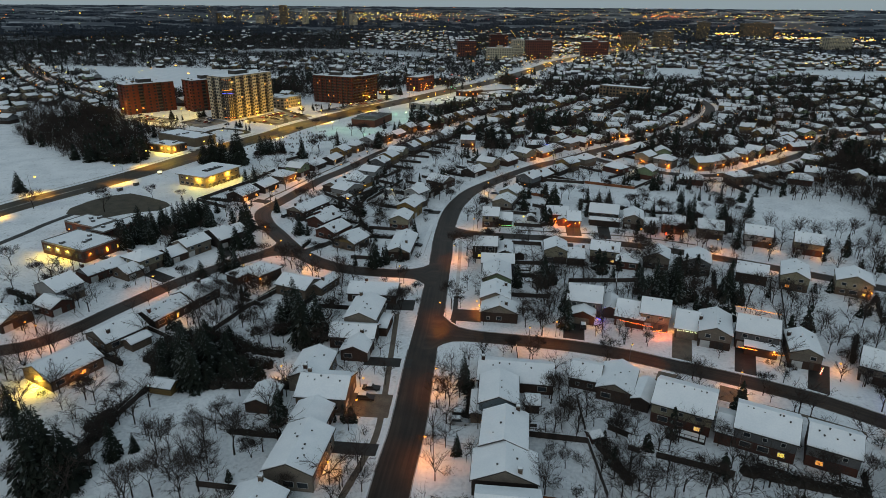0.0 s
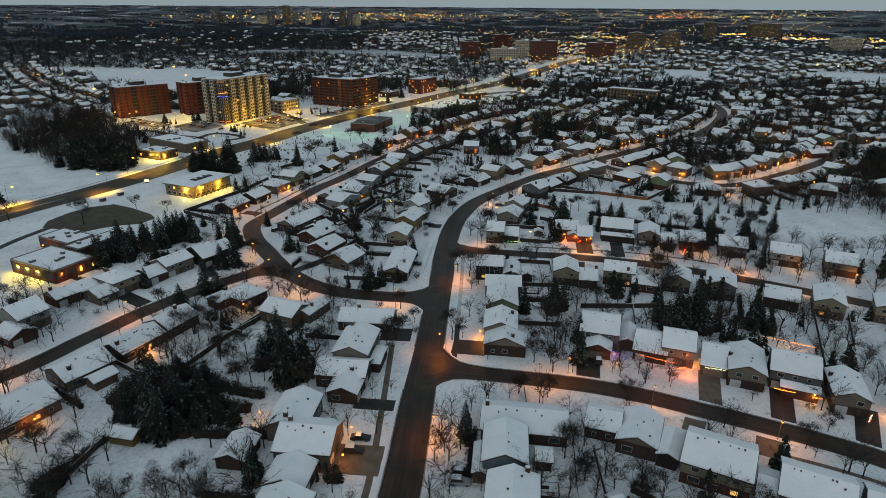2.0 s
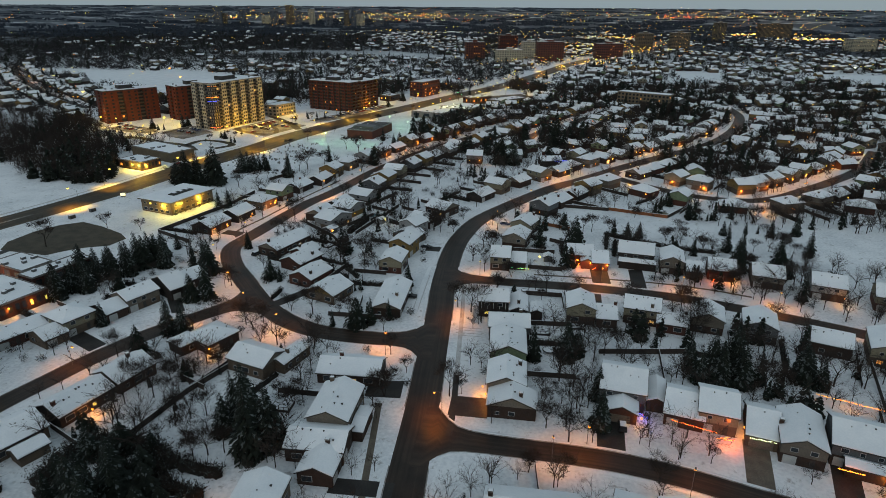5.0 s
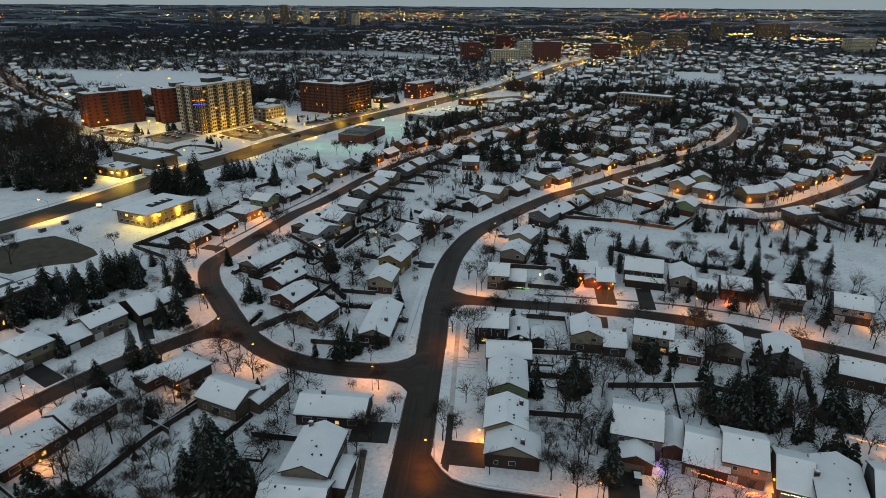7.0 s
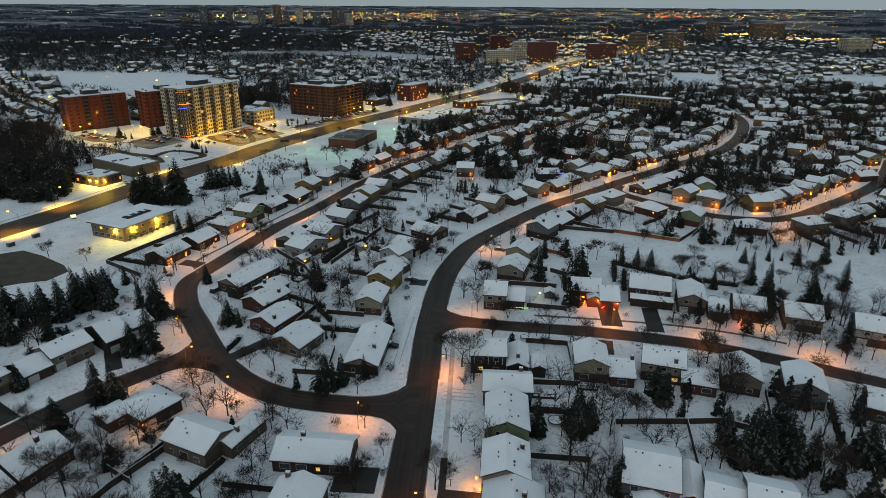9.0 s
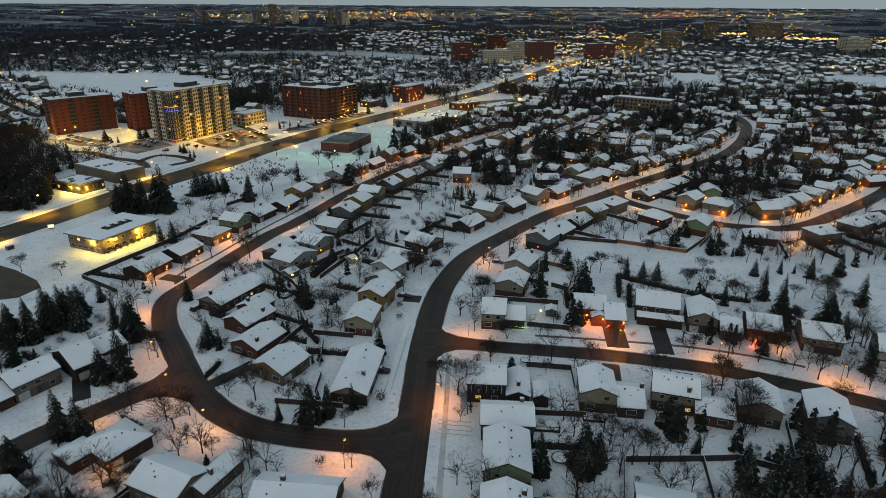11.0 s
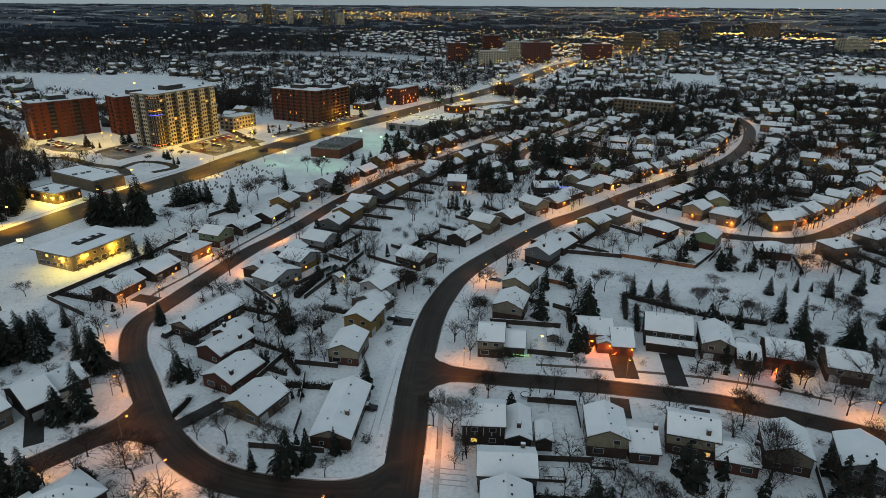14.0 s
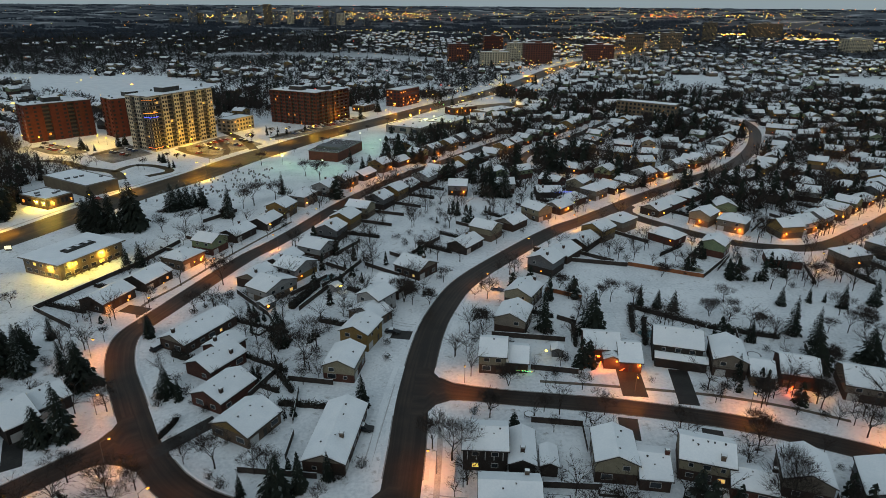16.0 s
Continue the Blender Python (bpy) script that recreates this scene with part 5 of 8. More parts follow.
plant("bare", 121.9, 313.2, 11.1)
plant("bare", 139.5, 318.5, 11.3)
plant("bare", 168.2, 329.8, 11.8)
plant("bare", 171.8, 318.4, 11.4)
plant("bare", 101.0, 303.2, 8.6)
plant("bare", 87.7, 324.1, 9.2)

for kind, x, y, h in (("spruce", -61.2, 251.6, 8.5), ("spruce", -57.3, 249.4, 6.5), ("spruce", -77.7, 280.4, 8), ("bush", -67, 304.2, 2.4), ("bush", -65.4, 305.2, 2.2), ("bush", -63.8, 306.2, 2.6), ("bush", -62.2, 307.2, 2.2), ("spruce", -41.1, 257.2, 5.5), ("spruce", -50.4, 293, 5.0),
                     ("spruce", 85.0, 258.0, 8.0), ("bare", 75.9, 248, 6.0), ("bare", 79.3, 234.5, 10.5), ("bare", 62.3, 237.1, 7.5), ("bare", 60.7, 241.2, 7), ("bare", 105, 234.6, 8), ("bare", 90.1, 230.8, 10), ("bare", 99.9, 245.2, 10.5)):
    plant(kind, x, y, h)
# broad round-headed trees on the lawns beside the streets
for k, (x, y, h) in enumerate(((78.7, 234.1, 10), (61.9, 237.6, 5), (45.4, 243.6, 7.5), (60.8, 241.3, 8), (75.0, 247.6, 5.5), (104.4, 234.3, 8), (73.1, 210.8, 12.5), (103.2, 223.6, 7.5), (88.8, 230.8, 10.5), (23.5, 255.2, 7.5), (18.0, 245.5, 7), (31.9, 243.9, 8), (-27.7, 262.7, 8), (-6.0, 252.1, 6.5), (5.5, 231.4, 9), (9.7, 227.7, 9.5), (42.6, 254.0, 7), (-17.3, 214.3, 6), (-72.7, 244.9, 7.5), (-68.8, 220.8, 8), (-53.8, 217.9, 9), (-56.2, 213.9, 9.5), (-40.5, 224.6, 9.5), (-56.6, 237.1, 7.5), (42.5, 208.2, 8.5), (57.3, 212.9, 6.5), (87.2, 211.0, 7), (100.1, 244.9, 9.5))):
    plant("bare", x, y, h * 1.1, (1, 5, 0)[k % 3], 1.3)
for k, (x, y, h) in enumerate(((-49.4, 100.6, 9.5), (-45.8, 111.3, 9), (-53.9, 117, 7.5), (-78.8, 128.6, 8.5), (-61.7, 99.1, 10), (-56.7, 103.5, 10), (-39.9, 112.3, 8), (-76.8, 104.3, 8), (23, 132.6, 8.5), (29, 123.5, 9), (24.2, 118.3, 6.5), (40.3, 118.4, 8), (51, 99.1, 9), (39, 100.6, 9.5), (18.1, 154.3, 8), (45.3, 151.4, 7.5), (65.1, 141.2, 8), (-3.5, 112.4, 6.5), (-2.4, 128.9, 7),
                           (-81, 408.3, 14), (-124.4, 469.7, 8), (-106.7, 469.9, 7), (-97.8, 488.1, 10), (-57.2, 454.9, 13), (-43.2, 470.5, 11), (4.9, 561.7, 12), (-66.8, 463.7, 11), (-31.7, 423.4, 12), (-14.7, 434.2, 13), (-47.2, 378.2, 10), (-41.3, 399.2, 10), (-23.9, 532.7, 9), (-109.8, 370.4, 9), (-102.7, 378.1, 9))):
    plant("bare", x, y, h * 1.1, (5, 1, 0, 4)[k % 4], 1.2)
for x, y, h in ((-72.1, 428.4, 12), (-32.3, 481.6, 9), (-26.2, 589.1, 7), (-10.2, 561.5, 11), (-88.2, 390.3, 13)):
    plant("spruce", x, y, h)
# the dark thicket between the gardens west of the main road
for k, (x, y, h) in enumerate(((-65.7, 141.6, 10.5), (-72.7, 144.6, 7), (-77.4, 150.8, 7), (-75.0, 157.6, 8), (-68.4, 153.6, 9), (-69.0, 160.2, 7.5), (-61.5, 158.5, 6.5), (-73, 150, 8), (-64, 147, 7), (-60, 152, 6))):
    plant("spruce", x, y, h, wide=1.5 if k else 1.15)
for x, y, h in ((-39.1, 122.2, 9), (-45.6, 173.4, 12), (-39.2, 167.6, 9)):
    plant("spruce", x, y, h)
for x, y, h in ((-51.6, 121.9, 8.5), (-58, 120.7, 7), (-78.8, 129.2, 9), (-57.3, 141, 7), (-52.9, 158.3, 10), (-46.4, 159.3, 9), (-61.8, 171.1, 9), (4.6, 127.8, 7.5), (26.1, 132.5, 9), (50.8, 150.6, 6.5), (57.6, 157.4, 5.5), (65.2, 140.2, 7.5), (76.5, 151.8, 6.5), (80.6, 131, 6), (88.4, 139.8, 7.5), (96.6, 151.2, 6)):
    plant("bare", x, y, h)
plant("spruce", -82.5, 233.6, 10)
plant("spruce", -86.8, 258, 12)


# ---- large buildings along the highway ----
def panes(s, mat, pick, w, floors, cols, fh, z0, off, pw, ph, side):
    """Window panes of one facade (side: 0 south, 1 east, 2 north, 3 west of the body) that pick(floor, column) chooses."""
    for f in range(floors):
        for c in range(cols):
            if pick(f, c):
                u, z = -w / 2 + w * (c + 0.5) / cols, z0 + f * fh + fh * 0.32
                m = pose(0, 0, 0, 0, 0, 90 * side)
                q = [m @ Vector((u + a, -off, z + b)) for a, b in ((-pw / 2, 0), (pw / 2, 0), (pw / 2, ph), (-pw / 2, ph))]
                s.face(mat, *q)


def block(name, x, y, rot, w, d, floors, fh, wall, label, category, cols=(12, 4), lit=0.12, balconies=False, seed=1, penthouse=True, glowing="warm", bare=False):
    """A flat-roofed building: body, parapet, roof snow, window panes on the sides in view, balconies and roof houses."""
    rnd = random.Random(seed)
    top = base(name, pose(x, y, 0, 0, 0, rot), label, category)
    h = floors * fh + 0.6
    s = Shell()
    s.box(wall, -w / 2, w / 2, -d / 2, d / 2, -0.3, h)
    s.link("wall", top)
    s = Shell()
    for x0, x1, y0, y1 in ((-w / 2, w / 2, -d / 2, -d / 2 + 0.3), (-w / 2, w / 2, d / 2 - 0.3, d / 2), (-w / 2, -w / 2 + 0.3, -d / 2 + 0.3, d / 2 - 0.3), (w / 2 - 0.3, w / 2, -d / 2 + 0.3, d / 2 - 0.3)):
        s.box(CONCRETE, x0, x1, y0, y1, h + 0.003, h + 0.55)
    s.link("parapet", top, "pale roof parapet")
    s = Shell()
    s.box(ROOFSNOW, -w / 2 + 0.35, w / 2 - 0.35, -d / 2 + 0.35, d / 2 - 0.35, h + 0.004, h + 0.3)
    s.link("snow_cover", top, "snow on the flat roof")
    if floors <= 2 and w < 50:
        for k in range(4):
            s = Shell()
            a, c, e = (k - 1.5) * w * 0.22 + rnd.uniform(-1, 1), rnd.uniform(-0.28, 0.28) * d, rnd.uniform(0.5, 1.2)
            s.box(METAL, a - e, a + e, c - 0.6, c + 0.6, h + 0.3, h + 1.1)
            s.box(ROOFSNOW, a - e + 0.1, a + e - 0.1, c - 0.5, c + 0.5, h + 1.103, h + 1.2)
            s.link("roof_unit", top, "metal roof unit with snow")
    if penthouse:
        s = Shell()
        s.box(wall, -w * 0.1, w * 0.12, -d * 0.2, d * 0.25, h + 0.2, h + 3.4)
        s.link("plant_room", top)
        s = Shell()
        s.box(ROOFSNOW, -w * 0.1 + 0.2, w * 0.12 - 0.2, -d * 0.2 + 0.2, d * 0.25 - 0.2, h + 3.404, h + 3.6)
        s.link("plant_room_snow", top)
    for sd, ln, cl, off in ((0, w, cols[0], d / 2), (1, d, cols[1], w / 2), (3, d, cols[1], w / 2)):
        on = {(f, c) for f in range(floors) for c in range(cl) if rnd.random() < lit}
        if bare:
            continue
        dark, bright = Shell(), Shell()
        gap = (lambda f, c: balconies and c % 3 != 2)
        panes(dark, PANE, lambda f, c: (f, c) not in on and not gap(f, c), ln, floors, cl, fh, 0.2, off + 0.02, ln / cl * 0.56, fh * 0.56, sd)
        panes(bright, LIT[glowing], lambda f, c: (f, c) in on, ln, floors, cl, fh, 0.2, off + 0.025, ln / cl * 0.34, fh * 0.34, sd)
        for sh, nm in ((dark, "window"), (bright, "lit_window")):
            if sh.f:
                tagged(sh.link(nm, top), kind="stuff")
        if balconies:
            for c in range(0, cl, 3):
                u = -ln / 2 + ln * (c + 0.95) / cl
                b = Shell()
                # thin dark strip on the wall face, painted shade behind the balconies
                b.box(DARKTRIM, u - 1.75, u + 1.75, -off - 0.028, -off, 1.2, floors * fh, True)
                b.link("recess", top, "flat dark strip standing in for balcony shade", pose(0, 0, 0, 0, 0, 90 * sd))
            for c in range(0, cl, 3):
                u = -ln / 2 + ln * (c + 0.95) / cl
                b = Shell()
                for f in range(1, floors):
                    z = 0.2 + f * fh
                    b.box(CONCRETE, u - 1.7, u + 1.7, -off - 1.5, -off - 0.03, z - 0.1, z + 0.1, True)
                    b.box(METAL, u - 1.7, u + 1.7, -off - 1.5, -off - 1.42, z + 0.1, z + 1.05, True)
                tagged(b.link("balcony", top, "stack of balconies with rails", pose(0, 0, 0, 0, 0, 90 * sd)), kind="stuff")
    return top


def cornered(x, y, rot, w, d):
    """The centre of a body whose south-west corner is at x, y."""
    p = pose(x, y, 0, 0, 0, rot) @ Vector((w / 2, d / 2, 0))
    return p.x, p.y


def pier_tower(name, x, y, rot, w, d, floors, fh, wall, label, bays, ratio, lit=0.05, seed=1, glowing="warm", corner=False, slab=None, blank=False):
    """A tall block of projecting wall piers with recessed balcony bays between them. bays: recesses along w and along d."""
    rnd = random.Random(seed)
    top = base(name, pose(x, y, 0, 0, 0, rot), label, "apartment building")
    h, dp = floors * fh + 0.6, 1.5
    slab = slab or CONCRETE
    s = Shell()
    s.box(wall, -w / 2 + dp, w / 2 - dp, -d / 2 + dp, d / 2 - 0.1, -0.3, h)
    s.link("core_wall", top)
    for sd, ln, off, n in ((0, w, d / 2, bays[0]), (1, d - 0.06, w / 2, bays[1]), (3, d - 0.06, w / 2, bays[1])):
        mod = ln / (n + (n + 1) * ratio)
        pw = mod * ratio
        turn = pose(0, 0, 0, 0, 0, 90 * sd)
        p = Shell()
        p.box(wall, -pw / 2, pw / 2, -off, -off + dp, -0.3, h + rnd.choice((0.0, 0.0)))
        pier = p.mesh("pier")
        b = Shell()
        for f in range(1, floors):
            z = 0.2 + f * fh
            b.box(slab, -mod / 2, mod / 2, -off - 0.2, -off + dp - 0.02, z - 0.12, z + 0.08, True)
            b.box(DARKTRIM, -mod / 2, mod / 2, -off - 0.2, -off - 0.14, z + 0.08, z + 1.0, True)
        stack = b.mesh("balcony")
        dark, bright = Shell(), Shell()
        cols = 4 if pw > 8 else 2 if pw > 3.6 else 1
        for k in range(n + 1):
            u = -ln / 2 + pw / 2 + k * (pw + mod)
            hang("pier", pier, top, "", turn @ pose(u, 0, 0))
            for f in range(floors):
                for c in range(cols):
                    if blank and (k + c) % 2:
                        continue
                    on = rnd.random() < lit
                    a = u + ((c + 0.5) / cols - 0.5) * pw * 0.9
                    ww, hh = (0.35, 0.4) if on else (pw / cols * 0.30, 0.72)
                    z = 0.2 + f * fh + fh * 0.55
                    q = [turn @ Vector((a + i * ww, -off - 0.02, z + j * hh)) for i, j in ((-1, -1), (1, -1), (1, 1), (-1, 1))]
                    (bright if on else dark).face(LIT[glowing] if on else PANE, *q)
            if k < n:
                v = u + pw / 2 + mod / 2
                ob = hang("balcony", stack, top, "stack of balconies with dark rails", turn @ pose(v, 0, 0))
                tagged(ob, kind="stuff")
                for f in range(floors):
                    on = rnd.random() < lit * 2.2
                    z = 0.35 + f * fh
                    ww = mod * (0.16 if on else 0.44)
                    q = [turn @ Vector((v + i * ww, -off + dp - 0.03, z + j)) for i, j in ((-1, 0), (1, 0), (1, 2.0), (-1, 2.0))]
                    (bright if on else dark).face(LIT[glowing] if on else PANE, *q)
        for sh, nm in ((dark, "window"), (bright, "lit_window")):
            if sh.f:
                tagged(sh.link(nm, top), kind="stuff")
    if corner:
        b = Shell()
        for f in range(1, floors):
            z = 0.2 + f * fh
            b.box(slab, -w / 2 - 1.5, -w / 2 + 4.6, -d / 2 - 1.5, -d / 2 + 4.6, z - 0.12, z + 0.08, True)
            b.box(DARKTRIM, -w / 2 - 1.5, -w / 2 + 4.6, -d / 2 - 1.5, -d / 2 - 1.44, z + 0.083, z + 1.05, True)
            b.box(DARKTRIM, -w / 2 - 1.5, -w / 2 - 1.44, -d / 2 - 1.44, -d / 2 + 4.6, z + 0.083, z + 1.05, True)
        tagged(b.link("corner_balcony", top, "stack of corner balconies with dark rails"), kind="stuff")
    s = Shell()
    for x0, x1, y0, y1 in ((-w / 2, w / 2, -d / 2, -d / 2 + 1.6), (-w / 2, w / 2, d / 2 - 0.4, d / 2), (-w / 2, -w / 2 + 1.6, -d / 2 + 1.6, d / 2 - 0.4), (w / 2 - 1.6, w / 2, -d / 2 + 1.6, d / 2 - 0.4)):
        s.box(slab, x0 - 0.05, x1 + 0.05, y0 - 0.05, y1 + 0.05, h + 0.003, h + 0.5)
    s.link("parapet", top, "pale roof edge")
    s = Shell()
    s.box(ROOFSNOW, -w / 2 + 0.3, w / 2 - 0.3, -d / 2 + 0.3, d / 2 - 0.3, h + 0.51, h + 0.7)
    s.link("snow_cover", top, "snow on the flat roof")
    s = Shell()
    s.box(DARKTRIM, -w * 0.16, w * 0.1, -d * 0.16, d * 0.22, h + 0.6, h + 3.6)
    s.box(ROOFSNOW, -w * 0.15, w * 0.09, -d * 0.14, d * 0.2, h + 3.603, h + 3.75)
    s.link("plant_room", top, "dark plant room on the roof")
    for k in range(5):
        s = Shell()
        a, c = rnd.uniform(-0.45, 0.45) * w, rnd.uniform(-0.3, 0.35) * d
        s.box(METAL, a - 0.6, a + 0.6, c - 0.5, c + 0.5, h + 0.7, h + 1.5)
        s.link("roof_unit", top, "small metal roof unit")
    return top


# blue-grey wall colour imitates distance haze on the downtown towers
HAZEWALL = surface("slate_grey_facade", (0.115, 0.130, 0.155), (0.075, 0.085, 0.105), 0.2)
CREAM = surface("cream_precast", (0.42, 0.385, 0.29), (0.33, 0.30, 0.23), 0.3, vary=0.05)
REDBLOCK = surface("red_brick_block", (0.092, 0.022, 0.013), (0.055, 0.014, 0.008), 0.4, vary=0.08)
DARKBLOCK = surface("dark_red_brick_block", (0.120, 0.038, 0.024), (0.075, 0.025, 0.017), 0.4, vary=0.08)
TANBLOCK = surface("tan_block", (0.144, 0.114, 0.072), (0.102, 0.078, 0.054), 0.3, vary=0.05)
pier_tower("apartment_tower", *cornered(-175, 524, 64, 54, 21), 64, 54, 21, 13, 2.62, CREAM, "tall cream apartment tower with dark balconies and snowy roof", (5, 2), 0.95, 0.022, 3, corner=True)
pier_tower("apartment_tower", *cornered(-127, 637, -27, 46, 17), -27, 46, 17, 9, 2.75, REDBLOCK, "red brick apartment block with snowy flat roof", (7, 2), 1.0, 0.02, 5, "orange", slab=DARKTRIM)
pier_tower("apartment_tower", *cornered(-84, 622, 63, 40, 17), 63, 40, 17, 9, 2.65, REDBLOCK, "red brick apartment wing with snowy flat roof", (6, 2), 1.0, 0.025, 6, "orange", slab=DARKTRIM)
pier_tower("apartment_tower", *cornered(-271, 549, 47, 43, 17), 47, 43, 17, 9, 2.7, REDBLOCK, "dark red brick apartment block beside a snowy field", (2, 1), 2.4, 0.03, 7, "orange", slab=DARKTRIM, blank=True)
pier_tower("apartment_tower", *cornered(-222, 567, 47, 40, 17), 47, 38, 17, 9, 2.9, REDBLOCK, "dark red brick apartment block with snowy roof", (2, 1), 2.4, 0.02, 8, "orange", slab=DARKTRIM, blank=True)


def office(x, y, rot, w, d, h):
    """A two-storey office under a wide overhanging roof with a sunken plant well."""
    top = base("office_building", pose(x, y, 0, 0, 0, rot), "two-storey yellowish office building with floodlit walls and overhanging snowy roof", "office building")
    s = Shell()
    s.box(TANBLOCK, -w / 2, w / 2, -d / 2, d / 2, -0.3, h)
    s.link("wall", top)
    s = Shell()
    s.stack([SIDING["beige"], SIDING["beige"], SHINGLE], [(w / 2 - 0.1, d / 2 - 0.1, h + 0.003), (w / 2 + 1.1, d / 2 + 1.1, h + 0.02), (w / 2 + 1.1, d / 2 + 1.1, h + 0.4), (w / 2 + 0.9, d / 2 + 0.9, h + 0.45)])
    s.link("roof", top, "pale fascia and deep eaves")
    s = Shell()
    s.stack([ROOFSNOW], [(w / 2 + 1.0, d / 2 + 1.0, h + 0.46), (w / 2 + 0.95, d / 2 + 0.95, h + 0.66), (w / 2 + 0.7, d / 2 + 0.7, h + 0.74)])
    s.link("snow_cover", top, "snow on the flat roof")
    s = Shell()
    for x0, x1, y0, y1 in ((-5, 7, -3.4, -3.1), (-5, 7, 0.1, 0.4), (-5, -4.7, -3.1, 0.1), (6.7, 7, -3.1, 0.1)):
        s.box(DARKTRIM, x0, x1, y0, y1, h + 0.6, h + 1.15)
    s.box(DARKTRIM, -4.7, 6.7, -3.1, 0.1, h + 0.6, h + 0.78)
    s.link("roof_well", top, "dark plant well in the roof")
    for k in range(3):
        s = Shell()
        s.box(METAL, -3.9 + k * 3.7, -1.5 + k * 3.7, -2.6, -0.6, h + 0.783, h + 1.5)
        s.box(ROOFSNOW, -3.7 + k * 3.7, -2.4 + k * 3.7, -2.4, -0.8, h + 1.503, h + 1.58)
        s.link("roof_unit", top, "metal roof unit with snow")
    for sd, ln, off, n in ((0, w, d / 2, 7), (3, d, w / 2, 5), (1, d, w / 2, 5)):
        m = pose(0, 0, 0, 0, 0, 90 * sd)
        for k in range(n):
            for level in range(2):
                key = "yellow" if (sd, k, level) in ((0, 1, 1), (0, 4, 0), (3, 1, 1)) else ""
                fr, pn = WINDOWS["l" if level == 0 else "m", key]
                ob = hang("window", fr, top, "", m @ pose(((k + 0.5) / n - 0.5) * ln * 0.92, -off - 0.03, 0.8 + level * 2.9))
                hang("pane", pn, ob)
    return top


office(-127.8, 336.0, 66, 26, 18.6, 5.8)
block("restaurant", -181, 411, 64, 13.5, 19.5, 1, 4.2, BRICK["brown"], "small lit brick restaurant beside the highway", "restaurant", (6, 4), 0.35, False, 10, False, "orange")
block("shop", -179, 438.5, 58, 17, 39, 1, 5.0, TANBLOCK, "low tan shop building with snow on its flat roof", "shop", (8, 3), 0.05, False, 11, False, bare=True)
ARENA = block("arena", -57, 517, 72, 36, 20, 1, 5.0, DARKBLOCK, "low dark red brick hall with ribbed grey metal roof", "hall", (1, 1), 0.0, False, 12, False, bare=True)
rib = Shell()
rib.box(METAL, -0.12, 0.12, -9.6, 9.6, 6.0, 6.35)
rib = rib.mesh("roof_rib")
for k in range(18):
    hang("roof_rib", rib, ARENA, "", pose(-16.6 + k * 1.95, 0, 0))
s = Shell()
s.extrude(METAL, [(-9, 5.9), (-7.5, 7.8), (7.5, 7.8), (9, 5.9)], -12, -3, 0)
s.link("raised_roof", ARENA, "raised grey metal roof part")
block("school", -141.7, 229.9, 64, 15.5, 24, 1, 4.0, BRICK["red"], "low red brick building with lit yard lamps", "building", (7, 4), 0.15, False, 13, False, "yellow")
block("school", -136.5, 251.5, 64, 22, 8, 1, 3.4, BRICK["red"], "low red brick wing joining two school halls", "building", (6, 2), 0.05, False, 24, False, "yellow")
block("school", -150.5, 254.2, 64, 11, 18, 1, 3.6, BRICK["red"], "low red brick wing with snow on its roof", "building", (6, 3), 0.1, False, 14, False, "yellow")
block("apartment_block", -24, 735, 60, 34, 16, 5, 2.9, REDBLOCK, "low red brick flats lit orange beside the highway", "apartment building", (9, 4), 0.25, False, 15, False, "orange")
block("shop", -58, 696, 60, 17, 13, 1, 4.5, BRICK["brown"], "brown brick shop with snowy roof", "shop", (5, 3), 0.2, False, 16, False, "orange")
block("shop", 30, 684, 34, 26, 13, 1, 5.2, BRICK["red"], "long brick shop with lit front", "shop", (9, 3), 0.5, False, 17, False, "orange")
block("shop", -8, 606, 62, 40, 30, 1, 4.2, CONCRETE, "long low shop hall with snowy roof", "shop", (8, 3), 0.08, False, 18, False, "yellow")
block("shop", 17, 622, 62, 34, 22, 1, 4.6, TANBLOCK, "low flat-roofed shop hall with snowy roof", "shop", (8, 3), 0.1, False, 23, False, "yellow")
block("shop", 59, 675, 43, 38, 16, 1, 4.6, TANBLOCK, "long low shop hall with snowy roof", "shop", (8, 3), 0.4, False, 19, False, "yellow")
block("apartment_block", 190, 662, -36, 50, 14, 4, 3.2, TANBLOCK, "long low tan apartment block with snowy roof", "apartment building", (14, 3), 0.1, False, 20, False, "orange")
block("school", -235, 690, 25, 60, 26, 1, 5.0, BRICK["red"], "long low school with snowy roof beside a field", "school", (12, 4), 0.1, False, 21, False)
block("low_apartments", -146, 602, 62, 24, 14, 3, 2.9, CONCRETE, "low grey apartment house with snowy roof", "apartment building", (8, 3), 0.1, False, 22, False)
